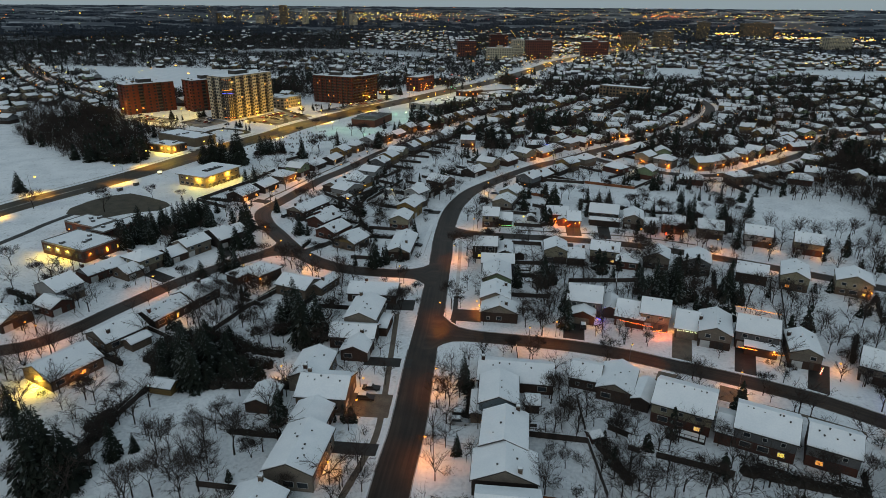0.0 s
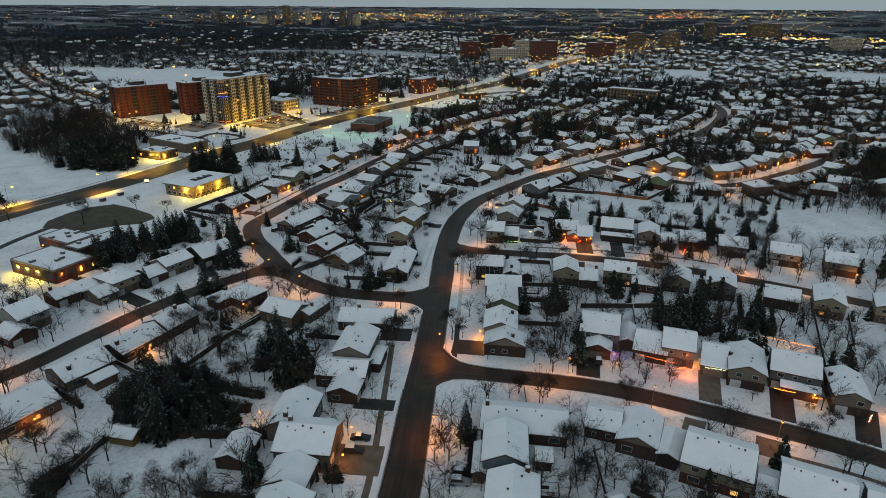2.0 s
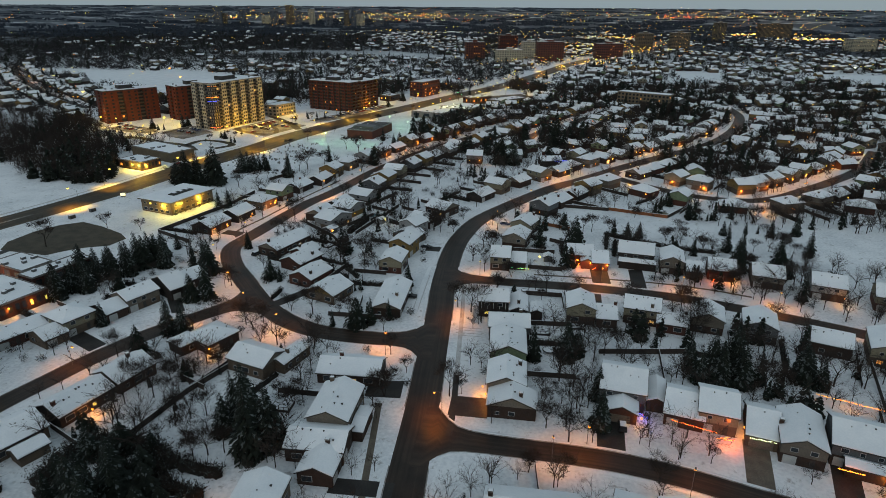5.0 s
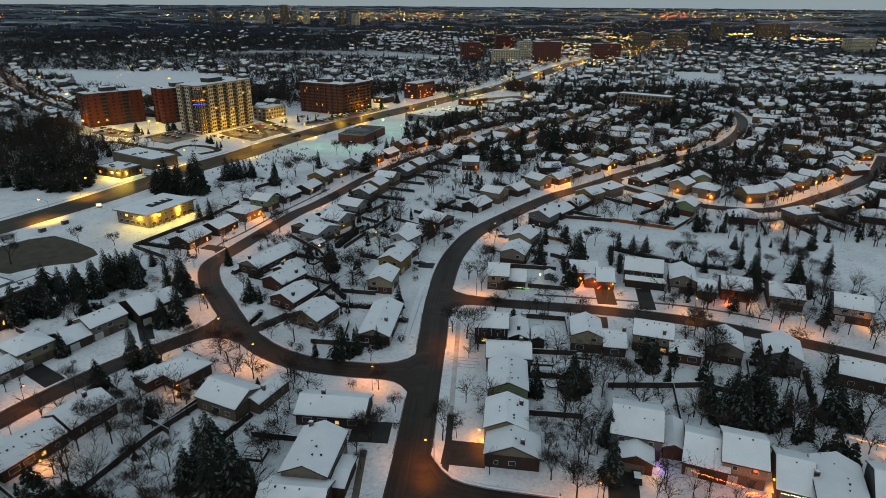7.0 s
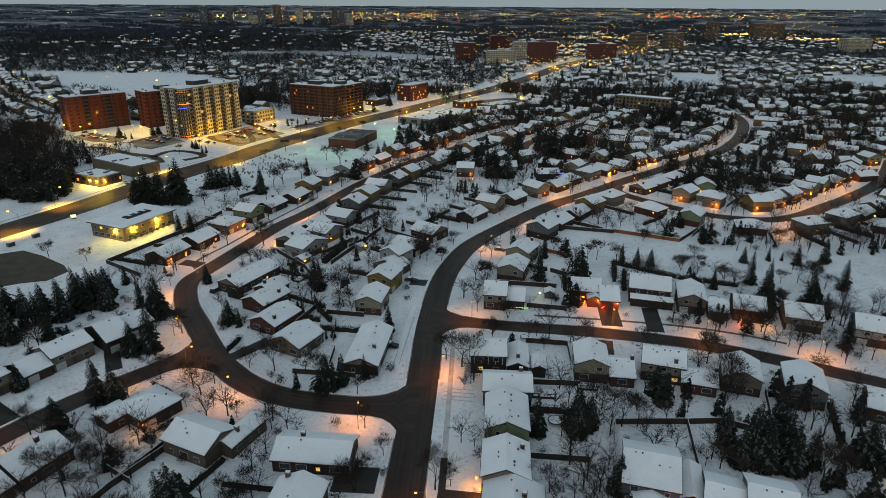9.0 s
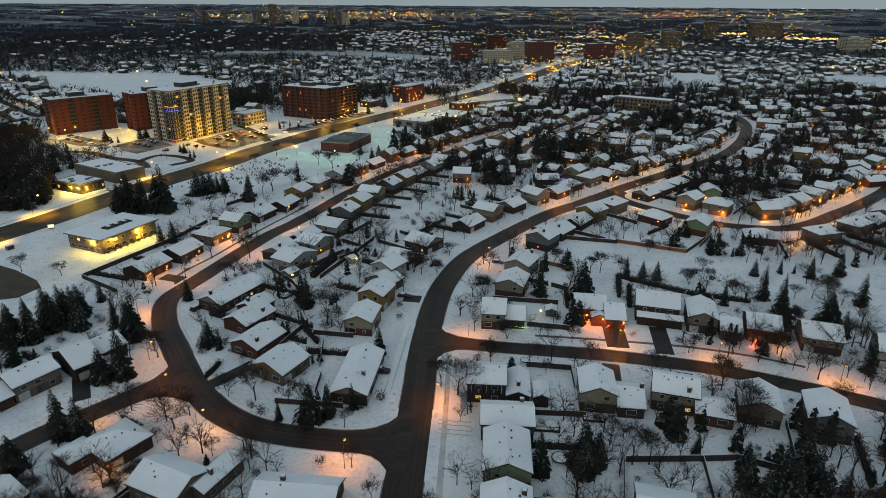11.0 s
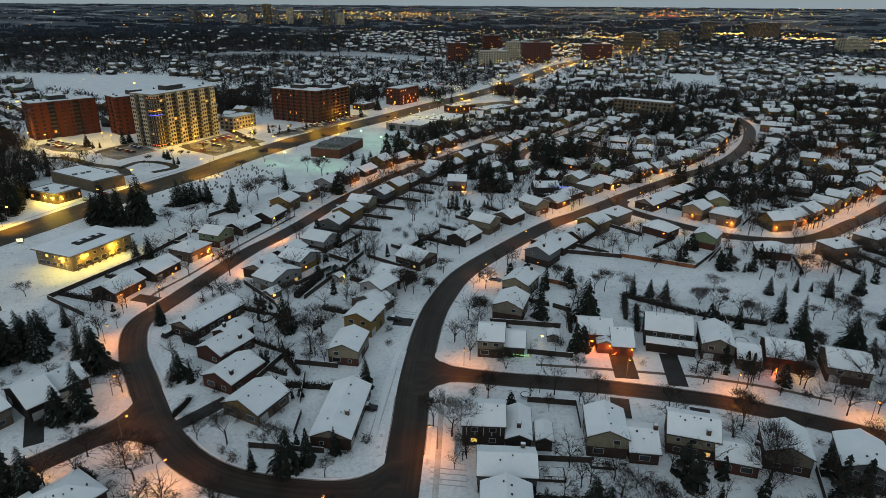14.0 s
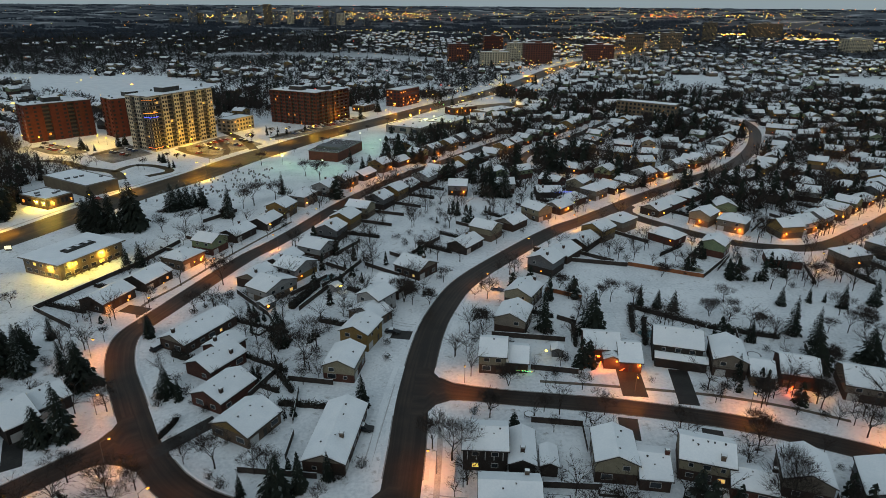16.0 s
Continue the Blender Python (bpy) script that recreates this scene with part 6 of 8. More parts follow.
for k, (x, y, w, d, fl, wall, lb, gl) in enumerate((
    (103, 1150, 46, 16, 7, CREAM, "pale apartment block with lit balconies", "warm"), (146, 1245, 24, 20, 10, CREAM, "pale apartment tower with lit balconies", "yellow"),
    (47, 1215, 34, 18, 10, DARKBLOCK, "dark brick apartment tower", "orange"), (130, 1490, 40, 18, 10, REDBLOCK, "red brick apartment tower", "orange"),
    (177, 1192, 46, 18, 11, DARKBLOCK, "dark brick apartment tower", "orange"), (294, 1255, 50, 18, 9, DARKBLOCK, "dark brick apartment tower", "orange"),
    (430, 1500, 34, 18, 12, TANBLOCK, "tan apartment tower with lit windows", "orange"), (500, 1480, 40, 18, 13, TANBLOCK, "tan apartment tower with lit windows", "warm"),
    (744, 1875, 28, 22, 17, TANBLOCK, "tall tan apartment tower", "yellow"), (970, 2030, 100, 22, 15, TANBLOCK, "wide tan apartment building", "warm"),
    (910, 1510, 58, 30, 9, CREAM, "pale office building with greenish roof", "yellow"))):
    block("far_tower", x, y, 8, w, d, fl, 2.85, wall, lb, "building", (int(w / 4), 4), 0.05, False, 30 + k, True, gl)
for k, (x, w, h) in enumerate(((-983, 33, 24), (-963, 22, 16), (-887, 23, 20), (-782, 52, 13), (-745, 28, 20), (-680, 30, 27), (-647, 20, 19), (-593, 24, 22), (-512, 28, 18), (-438, 20, 21), (-410, 21, 21), (-383, 33, 16), (-300, 40, 9), (-1060, 46, 9))):
    block("far_tower", x, 2880 + 14 * (k % 4), 0, w, 26, h, 3.05, (HAZEWALL, TANBLOCK, HAZEWALL, CREAM)[k % 4], "distant downtown tower at dusk", "building", (max(4, int(w / 5)), 4), 0.07, False, 50 + k, False, "yellow")


def lot(pts, mat, label, z=0.03):
    q = Shell()
    q.face(mat, *[(a, b, z) for a, b in pts])
    tagged(q.link("car_park"), label, "car park", kind="structure")


lot([(-166, 531), (-154, 519), (-132, 503), (-126, 519), (-112, 549), (-126, 562), (-142, 578), (-148, 577)], SLUSH, "ploughed car park with trodden slush under yellow lamps")
lot([(-214, 519), (-202, 501), (-188, 492), (-175, 518), (-190, 533), (-203, 546)], SLUSH, "ploughed car park with trodden slush beside a tower")
lot([(-262, 532), (-240, 516), (-224, 512), (-218, 522), (-232, 534), (-256, 548)], SLUSH, "ploughed car park with trodden slush beside a tower")
lot([(-112, 582), (-107, 562), (-95, 575), (-82, 592), (-50, 655), (-56, 668), (-90, 616)], SLUSH, "ploughed car park with trodden slush before red flats")
for nm, pts, wd in (("tower", [(-114, 532), (-124, 552), (-138, 574), (-152, 592)], 6), ("tower", [(-164, 538), (-158, 526), (-148, 518), (-134, 512)], 4.5), ("tower", [(-150, 566), (-140, 548), (-131, 530), (-128, 516)], 4.0), ("west_tower", [(-239, 498), (-220, 495), (-200, 481), (-178, 471), (-166, 455)], 6), ("loop", [(-178, 471), (-173, 487), (-159, 485), (-147, 474), (-155, 462)], 5),
                    ("west_tower", [(-212, 512), (-203, 532), (-192, 541), (-176, 531)], 5), ("flats", [(-112, 570), (-90, 608), (-60, 660)], 5), ("mall", [(20, 650), (34, 676), (66, 716), (92, 740)], 9)):
    strip("service_road", pts, wd, HIGHWAY, "wet dark service road under yellow lamps", 0.06, "road")
lot([(-174, 276), (-177, 285), (-174, 297), (-168, 306), (-160, 310.5), (-149, 305), (-136, 296), (-131, 290), (-134, 282), (-142, 279.5), (-148, 276), (-153, 271), (-161, 273)],
    surface("trodden_gravel", (0.085, 0.072, 0.050), (0.040, 0.035, 0.026), 0.25, 0.8), "bare brown gravel yard among the snow")
strip("service_road", [(-180, 236), (-177, 250), (-175, 262), (-171, 276)], 3.4, DRIVE, "rutted dark lane to a gravel yard", 0.035, "road")
pad("car_park", 60, 725, 30, 60, 22, SLAB, "ploughed car park under yellow lamps", 0.03, "car park")
pad("car_park", -160, 412, 60, 14, 10, DRIVE, "ploughed lot before the restaurant", 0.03, "car park")

FIELDS = [[(-620, 976), (-580, 938), (-480, 890), (-438, 834), (-376, 790), (-314, 741), (-283, 668), (-240, 760), (-236, 880), (-302, 925), (-365, 971), (-474, 970)],
          [(330, 1014), (398, 1000), (362, 895), (336, 861), (304, 908)], [(546, 1040), (551, 988), (620, 967), (690, 960), (640, 850), (521, 850), (508, 943)]]
for pts in FIELDS:
    q = Shell()
    q.face(SNOW, *[(a, b, 0.05) for a, b in pts])
    tagged(q.link("playing_field"), "wide open playing field under clean snow", "field", kind="structure")


# ---- woods, distant housing and the lights of the city ----
def inside(x, y, poly):
    k = False
    for (a, b), (c, d) in zip(poly, poly[1:] + poly[:1]):
        if (b > y) != (d > y) and x < (c - a) * (y - b) / (d - b) + a:
            k = not k
    return k


OPEN = [
    *FIELDS,
    [(40, 345), (75, 333), (125, 315), (200, 300), (190, 256), (150, 262), (118, 272), (92, 294), (66, 304), (45, 318)],
    [(-195, 280), (-420, 280), (-420, 470), (-300, 440), (-225, 375)],
    [(-190, 260), (-115, 262), (-122, 300), (-108, 322), (-110, 380), (-165, 372), (-185, 310)],
    [(-140, 400), (-140, 453), (-86, 493), (-75, 442), (-92, 410)],
    [(-110, 500), (-20, 640), (70, 790), (110, 720), (40, 640), (-60, 500), (-80, 470)], [(-165, 505), (-110, 600), (-95, 590), (-150, 495)],
]
OPEN += [
    [(-300, 545), (-262, 520), (-235, 490), (-200, 474), (-170, 440), (-140, 465), (-105, 545), (-60, 640), (-38, 695), (-75, 700), (-130, 645), (-165, 600), (-215, 565), (-270, 570)],
    [(-100, 478), (-72, 466), (-38, 466), (-10, 560), (25, 600), (40, 650), (-10, 655), (-62, 560)], [(-420, 1250), (-260, 1300), (-20, 1180), (20, 1260), (-120, 1390), (-380, 1370)],
]
OPEN += [[(-135, 385), (-108, 352), (-72, 392), (-40, 452), (-20, 500), (-45, 505), (-80, 490)], [(-67.7, 134.7), (-52.1, 136), (-47.7, 122.4), (-71, 123.5)], [(-85.8, 145.1), (-87.3, 162.6), (-80.6, 159.8), (-78.4, 142.1)], [(-54.9, 144.7), (-43.8, 149.6), (-39.6, 144.8), (-52.6, 138.5)], [(28, 228), (40, 228), (40, 240), (28, 240)]]
WOOD = [(-390, 610), (-300, 440), (-224, 378), (-184, 370), (-186, 392), (-206, 440), (-250, 520), (-300, 560)]
HWY = LINES["highway"]


def merged(name, meshes, spots, label, category):
    """One mesh of many copies: spots are (mesh index, x, y, z, turn, width, height)."""
    data = []
    for me in meshes:
        v = np.empty(len(me.vertices) * 3)
        me.vertices.foreach_get("co", v)
        me.calc_loop_triangles()
        t = np.empty(len(me.loop_triangles) * 3, dtype=np.int64)
        me.loop_triangles.foreach_get("vertices", t)
        mi = np.empty(len(me.loop_triangles), dtype=np.int64)
        me.loop_triangles.foreach_get("material_index", mi)
        data.append((v.reshape(-1, 3), t.reshape(-1, 3), mi))
    mats = []
    for me in meshes:
        for m in me.materials:
            if m not in mats:
                mats.append(m)
    table = [np.array([mats.index(m) for m in me.materials]) for me in meshes]
    vs, ts, ms, n = [], [], [], 0
    for k, x, y, z, a, w, h in spots:
        v, t, mi = data[k]
        c, s = math.cos(a), math.sin(a)
        vs.append(np.stack([x + (v[:, 0] * c - v[:, 1] * s) * w, y + (v[:, 0] * s + v[:, 1] * c) * w, z + v[:, 2] * h], 1))
        ts.append(t + n)
        ms.append(table[k][mi])
        n += len(v)
    vs, ts, ms = np.concatenate(vs), np.concatenate(ts), np.concatenate(ms)
    me = bpy.data.meshes.new(name)
    me.vertices.add(len(vs))
    me.vertices.foreach_set("co", vs.ravel())
    me.loops.add(len(ts) * 3)
    me.loops.foreach_set("vertex_index", ts.ravel())
    me.polygons.add(len(ts))
    me.polygons.foreach_set("loop_start", np.arange(len(ts)) * 3)
    for m in mats:
        me.materials.append(m)
    me.polygons.foreach_set("material_index", ms)
    me.update(calc_edges=True)
    return tagged(new(name, me), label, category, kind="stuff")


def light_tree(seed, limbs=8, subs=8, twigs=3, thin=0.042, spread=1.0):
    """A sparer leafless tree, ten metres high: a short trunk, limbs that arch outwards and slivers for the twigs of a rounded crown."""
    rnd = random.Random(seed)
    s = Shell()
    s.tube(BARK, (0, 0, -0.1), (0, 0, 2.6), 0.15, 0.10, 4)
    for k in range(limbs):
        a = math.tau * k / limbs + rnd.uniform(-0.3, 0.3)
        o = Vector((math.cos(a), math.sin(a), 0))
        out = rnd.uniform(0.10, 1.15) * spread
        p = Vector((0, 0, rnd.uniform(1.7, 2.7)))
        m = p + (o * out * 0.8 + Vector((0, 0, 1))).normalized() * rnd.uniform(1.8, 2.6)
        e = (o * out * 1.5 + Vector((0, 0, 1))).normalized()
        q = m + e * rnd.uniform(1.8, 2.8)
        s.tube(BARK, p, m, 0.06, 0.04, 3)
        s.tube(TWIG, m, q, 0.04, 0.015, 3)
        for _ in range(subs):
            u = p + (m - p) * rnd.uniform(0.5, 1.0) if rnd.random() < 0.35 else m + (q - m) * rnd.random()
            f = (o * out * 0.5 + e * 0.5 + Vector((rnd.uniform(-1, 1), rnd.uniform(-1, 1), rnd.uniform(-0.35, 0.7))) * 0.95).normalized()
            end = u + f * rnd.uniform(1.1, 2.3)
            w = f.orthogonal().normalized() * thin
            s.face(TWIG, u - w, u + w, end)
            for _ in range(twigs):
                b = u + (end - u) * rnd.uniform(0.2, 0.95)
                g = (f + Vector((rnd.uniform(-1, 1), rnd.uniform(-1, 1), rnd.uniform(-0.4, 0.8)))).normalized()
                w = g.orthogonal().normalized() * thin * 0.75
                s.face(TWIG, b - w, b + w, b + g * rnd.uniform(0.6, 1.3))
    return s.mesh("bare_tree")


def sliver_tree(seed, n=66, fat=0.125):
    """A far leafless tree: a trunk and fine ragged slivers that fill a rounded crown."""
    rnd = random.Random(seed)
    s = Shell()
    s.tube(BARK, (0, 0, -0.2), (0, 0, 4), 0.17, 0.10, 3)
    for _ in range(n):
        a, u = rnd.uniform(0, math.tau), rnd.random() ** 0.6
        p = Vector((math.cos(a) * 2.4 * u, math.sin(a) * 2.4 * u, rnd.uniform(2.4, 7.0) - u * 0.8))
        e = (Vector((math.cos(a) + rnd.uniform(-0.6, 0.6), math.sin(a) + rnd.uniform(-0.6, 0.6), rnd.uniform(0.5, 2.2)))).normalized()
        w = e.orthogonal().normalized() * fat
        w.rotate(Matrix.Rotation(rnd.uniform(0, 3), 3, e))
        s.face(TWIG, p - w, p + w, p + e * rnd.uniform(1.4, 3.0))
    return s.mesh("bare_tree")


def cedar(seed, width=1.5):
    """A dense dark evergreen, ten units high, of many short drooping sprays."""
    rnd = random.Random(seed)
    s = Shell()
    for k in range(150):
        z = 0.3 + 9.4 * rnd.random() ** 1.25
        r = width * (1 - z / 10.6) ** 0.75 * rnd.uniform(0.35, 1.0)
        a = rnd.uniform(0, math.tau)
        o, t = Vector((math.cos(a), math.sin(a), 0)), Vector((-math.sin(a), math.cos(a), 0))
        p = o * r + Vector((0, 0, z))
        q = 0.28 + 0.25 * width * (1 - z / 11)
        s.face(FROST if rnd.random() < 0.05 else NEEDLE, p - o * q + Vector((0, 0, 0.5)), p + o * q * 0.7 + t * q - Vector((0, 0, 0.35)), p + o * q * 0.7 - t * q - Vector((0, 0, 0.35)))
    return s.mesh("evergreen_tree")


def low_tree(seed):
    """A far crown seen flat: short ragged slivers heaped into a wide, uneven mound."""
    rnd = random.Random(seed + 40)
    s = Shell()
    for _ in range(28):
        a, u = rnd.uniform(0, math.tau), rnd.random() ** 0.6
        p = Vector((math.cos(a) * 3.4 * u, math.sin(a) * 3.4 * u, rnd.uniform(0.5, 5.5) * (1.15 - u * 0.6)))
        e = Vector((math.cos(a) * 0.8, math.sin(a) * 0.8, rnd.uniform(0.2, 1.2))).normalized()
        w = e.orthogonal().normalized() * 0.33
        w.rotate(Matrix.Rotation(rnd.uniform(0, 3), 3, e))
        s.face(FARTWIG, p - w, p + w, p + e * rnd.uniform(1.5, 3.2))
    return s.mesh("bare_tree")


def sliver_spruce(seed):
    rnd = random.Random(seed)
    s = Shell()
    for k in range(26):
        z = 0.6 + 9 * k / 26
        r = 2.3 * (1 - z / 10.4)
        a = k * 2.4 + rnd.uniform(-0.4, 0.4)
        o, t = Vector((math.cos(a), math.sin(a), 0)), Vector((-math.sin(a), math.cos(a), 0))
        s.face(NEEDLE, Vector((0, 0, z + 1.1)), o * r + t * r * 0.7 + Vector((0, 0, z - 0.5)), o * r - t * r * 0.7 + Vector((0, 0, z - 0.5)))
    return s.mesh("spruce_tree")


def far_house(k):
    """A plain distant house: walls, dark glass, eaves, a snowy gabled roof and a chimney."""
    w, d, h, ridge, low, up = LOOKS[k]
    s = Shell()
    s.box(WALLS[low], -w / 2, w / 2, -d / 2, d / 2, -0.2, h * 0.55)
    s.box(WALLS[up], -w / 2 - 0.05, w / 2 + 0.05, -d / 2 - 0.05, d / 2 + 0.05, h * 0.55 + 0.003, h)
    for u in (-0.3, 0.12):
        s.box(PANE, w * u, w * (u + 0.18), -d / 2 - 0.09, -d / 2 - 0.055, h - 1.7, h - 0.7, True)
        s.box(PANE, -w / 2 - 0.09, -w / 2 - 0.055, d * u, d * (u + 0.15), h - 1.7, h - 0.8, True)
    axis = 1 if ridge == "y" else 0
    a, b = (d, w) if axis == 0 else (w, d)
    r = 0.22 * a
    s.extrude(WALLS[up], [(-a / 2, h), (a / 2, h), (0, h + r)], -b / 2 - 0.04, b / 2 + 0.04, axis)
    s.extrude(SHINGLE, [(-a / 2 - 0.5, h - 0.2), (-a / 2 - 0.5, h + 0.02), (0, h + r + 0.22), (a / 2 + 0.5, h + 0.02), (a / 2 + 0.5, h - 0.2), (0, h + r)], -b / 2 - 0.45, b / 2 + 0.45, axis)
    s.extrude(ROOFSNOW, [(-a / 2 - 0.4, h + 0.06), (-a / 2 - 0.35, h + 0.25), (0, h + r + 0.45), (a / 2 + 0.35, h + 0.25), (a / 2 + 0.4, h + 0.06), (0, h + r + 0.23)], -b / 2 - 0.38, b / 2 + 0.38, axis)
    if k % 3 == 0:
        s.box(BRICK["brown"], 1.5, 2.3, 0.4, 1.1, h, h + r + 1.0)
    return s.mesh("house")


LIGHT = [light_tree(0), light_tree(1, 9), light_tree(2, spread=0.7), light_tree(3, spread=1.25)]
SLIVER = [sliver_tree(k) for k in range(5)] + [cedar(9, 2.2), cedar(10, 2.6)]
rnd = random.Random(77)


def hwy_gap(x, y):
    return min((p.x - x) ** 2 + (p.y - y) ** 2 for p in HWY) ** 0.5


# garden trees between the houses
spots = []
tries = 0
while len(spots) < 1550 and tries < 40000:
    tries += 1
    x, y = rnd.uniform(-150, 215), rnd.uniform(78, 420)
    if any(inside(x, y, p) for p in OPEN) or on_road(x, y, 2.2) or on_pad(x, y) or hwy_gap(x, y) < 22:
        continue
    if any((x - a) ** 2 + (y - b) ** 2 < (c + 1.2) ** 2 for a, b, c in PLACED) or any((x - a) ** 2 + (y - b) ** 2 < 6 for a, b in TREES):
        continue
    if x < -110 and 255 < y < 400:
        continue
    if y > 205 and x < 130 and rnd.random() < (0.55 if x < 0 or y > 255 else 0.15):
        continue
    h = rnd.uniform(4.5, 11)
    spots.append((rnd.randrange(4), x, y, 0, rnd.uniform(0, 6.3), h / 8.6 * rnd.uniform(0.85, 1.15), h / 8.2))
bushes = []
while len(bushes) < 650:
    x, y = rnd.uniform(-150, 215), rnd.uniform(78, 420)
    if any(inside(x, y, p) for p in OPEN) or on_road(x, y, 3.5) or on_pad(x, y) or hwy_gap(x, y) < 22 or any((x - a) ** 2 + (y - b) ** 2 < (c * 0.9) ** 2 for a, b, c in PLACED):
        continue
    w = rnd.uniform(0.6, 1.3)
    bushes.append((rnd.randrange(2), x, y, 0, rnd.uniform(0, 6.3), w * 1.3, w))
evergreens = []
while len(evergreens) < 330:
    x, y = rnd.uniform(-150, 300), rnd.uniform(84, 470)
    if abs(x) > 0.75 * y + 20 or any(inside(x, y, p) for p in OPEN) or on_road(x, y, 9) or on_pad(x, y) or hwy_gap(x, y) < 22 or any((x - a) ** 2 + (y - b) ** 2 < (c + 0.8) ** 2 for a, b, c in PLACED) or x < -110 and 255 < y < 400:
        continue
    if noise.noise((x * 0.02, y * 0.02, 11)) < -0.12:
        continue
    n = 1 if rnd.random() < 0.6 else 3
    for k in range(n):
        h = rnd.uniform(2.5, 9.0) if x > -20 or y > 300 else rnd.uniform(2, 5)
        evergreens.append((rnd.randrange(4), x + 1.9 * k * math.cos(x), y + 1.9 * k * math.sin(x), 0, rnd.uniform(0, 6.3), h / 10 * rnd.uniform(0.9, 1.5), h / 10))
SCHOOLS = ((-141.7, 229.9, 13.5), (-136.5, 251.5, 11), (-150.5, 254.2, 10.5))
spots, bushes, evergreens = ([q for q in qs if all((q[1] - a) ** 2 + (q[2] - b) ** 2 > c * c for a, b, c in SCHOOLS)] for qs in (spots, bushes, evergreens))
merged("garden_evergreens", [cedar(1), cedar(2, 1.9), cedar(3, 2.4), cedar(4, 2.0)], evergreens, "dark cedars and spruces dotted among the gardens", "trees")
merged("garden_shrubs", [b[1] for b in BUSH], bushes, "many low leafless shrubs in the gardens", "shrubs")
merged("garden_trees", LIGHT, spots, "many leafless garden trees between the houses", "trees")
# housing and trees out to the middle distance
FARH = [far_house(k) for k in range(len(LOOKS))]
DISTANT.sort(key=lambda q: q[0] ** 2 + q[1] ** 2)
for x, y, rot, k in DISTANT[:84]:
    ob = new("house", FARH[k % len(LOOKS)])
    ob.matrix_basis = pose(x, y, 0, 0, 0, rot)
    w, d, h, ridge, low, up = LOOKS[k % len(LOOKS)]
    tagged(ob, f"{'two' if h > 4 else 'single'}-storey {low.replace('b_', '')} house with snowy roof in a far street", "house", "suburban houses")
homes = [(k % len(LOOKS), x, y, 0, radians(rot), 1.0, 1.0) for x, y, rot, k in DISTANT[84:]]
taken = [(x, y) for x, y, *_ in PLACED]
cells = {}
BLOCKS = [o.matrix_basis.copy() for o in scene.objects if o.get("category", "") in ("apartment building", "office building", "shop", "hall", "restaurant", "school", "building") and o.parent is None]


def crowded_block(x, y):
    """True within or close before a large building."""
    return any(abs(q.x) < 34 and abs(q.y) < 20 for q in (m.inverted() @ Vector((x, y, 0)) for m in BLOCKS))


for x, y in taken:
    cells.setdefault((int(x // 12), int(y // 12)), []).append((x, y))


def crowded(x, y, r):
    i, j = int(x // 12), int(y // 12)
    return any((x - a) ** 2 + (y - b) ** 2 < r * r for u in (-1, 0, 1) for v in (-1, 0, 1) for a, b in cells.get((i + u, j + v), ()))


SUBURBS = [[(-172, 874), (-188, 1199), (-219, 1800), (-224, 2257), (146, 2308), (41, 1309), (8, 881), (-71, 760)], [(-504, 925), (-599, 1077), (-171, 1100), (-136, 898), (-230, 935), (-368, 985)],
           [(-640, 900), (-560, 960), (-300, 700), (-330, 610), (-420, 620)], [(-900, 1560), (-640, 1600), (-600, 1700), (-880, 1680)], [(-510, 1290), (-340, 1290), (-340, 1345), (-510, 1345)]]


def suburb(x, y):
    """How closely a place is built up: 1 in the streets of houses, near 0 in the woods."""
    u = noise.noise((x * 0.0065, y * 0.0045, 3)) + 0.5 * noise.noise((x * 0.016, y * 0.012, 9))
    if any(inside(x, y, p) for p in SUBURBS):
        return 0.40 + 0.6 * u
    if x < 0.09 * y:
        return 0.05 if y > 700 else 0.45
    if y < 720:
        return 0.95 + 0.3 * u
    if y < 1250:
        return 0.42 + 0.9 * u
    return (0.22 if x > 0.2 * y else 0.08) + 0.9 * u


for i in range(-60, 130):
    for j in range(0, 66):
        bend = 14 * math.sin(i * 0.11) + 10 * math.sin(j * 0.23 + i * 0.05)
        x, y = i * 14.5 + rnd.uniform(-2, 2), 470 + j * 28.0 + (5 if j % 2 else -5) + bend
        if y < 445 or x < -950 or x * x + y * y > 2350**2 or abs(x) > 0.78 * y + 60:
            continue
        if any(inside(x, y, p) for p in OPEN) or inside(x, y, WOOD) or hwy_gap(x, y) < 40 or crowded(x, y, 12) or on_road(x, y, 9) or crowded_block(x, y):
            continue
        if rnd.random() > suburb(x, y) * (0.92 if y < 860 else 0.8):
            continue
        homes.append((rnd.randrange(len(FARH)), x, y, 0, 0.25 * math.sin(x * 0.004) + (math.pi if j % 2 else 0) + 0.3 * math.sin(y * 0.006) + rnd.choice((0, 0, 0, 1.57)), rnd.uniform(0.8, 1.1), rnd.uniform(0.85, 1.1)))
        cells.setdefault((int(x // 12), int(y // 12)), []).append((x, y))
merged("distant_houses", FARH, homes, "rows of distant suburban houses with snowy roofs", "houses")
spots = []
while len(spots) < 4100:
    x, y = rnd.uniform(-300, 620), rnd.uniform(250, 800)
    if y < 400 and x < 205:
        continue
    if abs(x) > 0.78 * y + 60 or any(inside(x, y, p) for p in OPEN) or hwy_gap(x, y) < 16 or crowded(x, y, 6.6) or on_road(x, y, 2.5) or (x < -330 and not inside(x, y, WOOD)) or crowded_block(x, y):
        continue
    grove = noise.noise((x * 0.018, y * 0.018, 4))
    if rnd.random() > 0.6 + 0.8 * grove:
        continue
    k = 5 + rnd.randrange(2) if rnd.random() < (0.08 if grove < 0.1 else 0.24) else rnd.randrange(5)
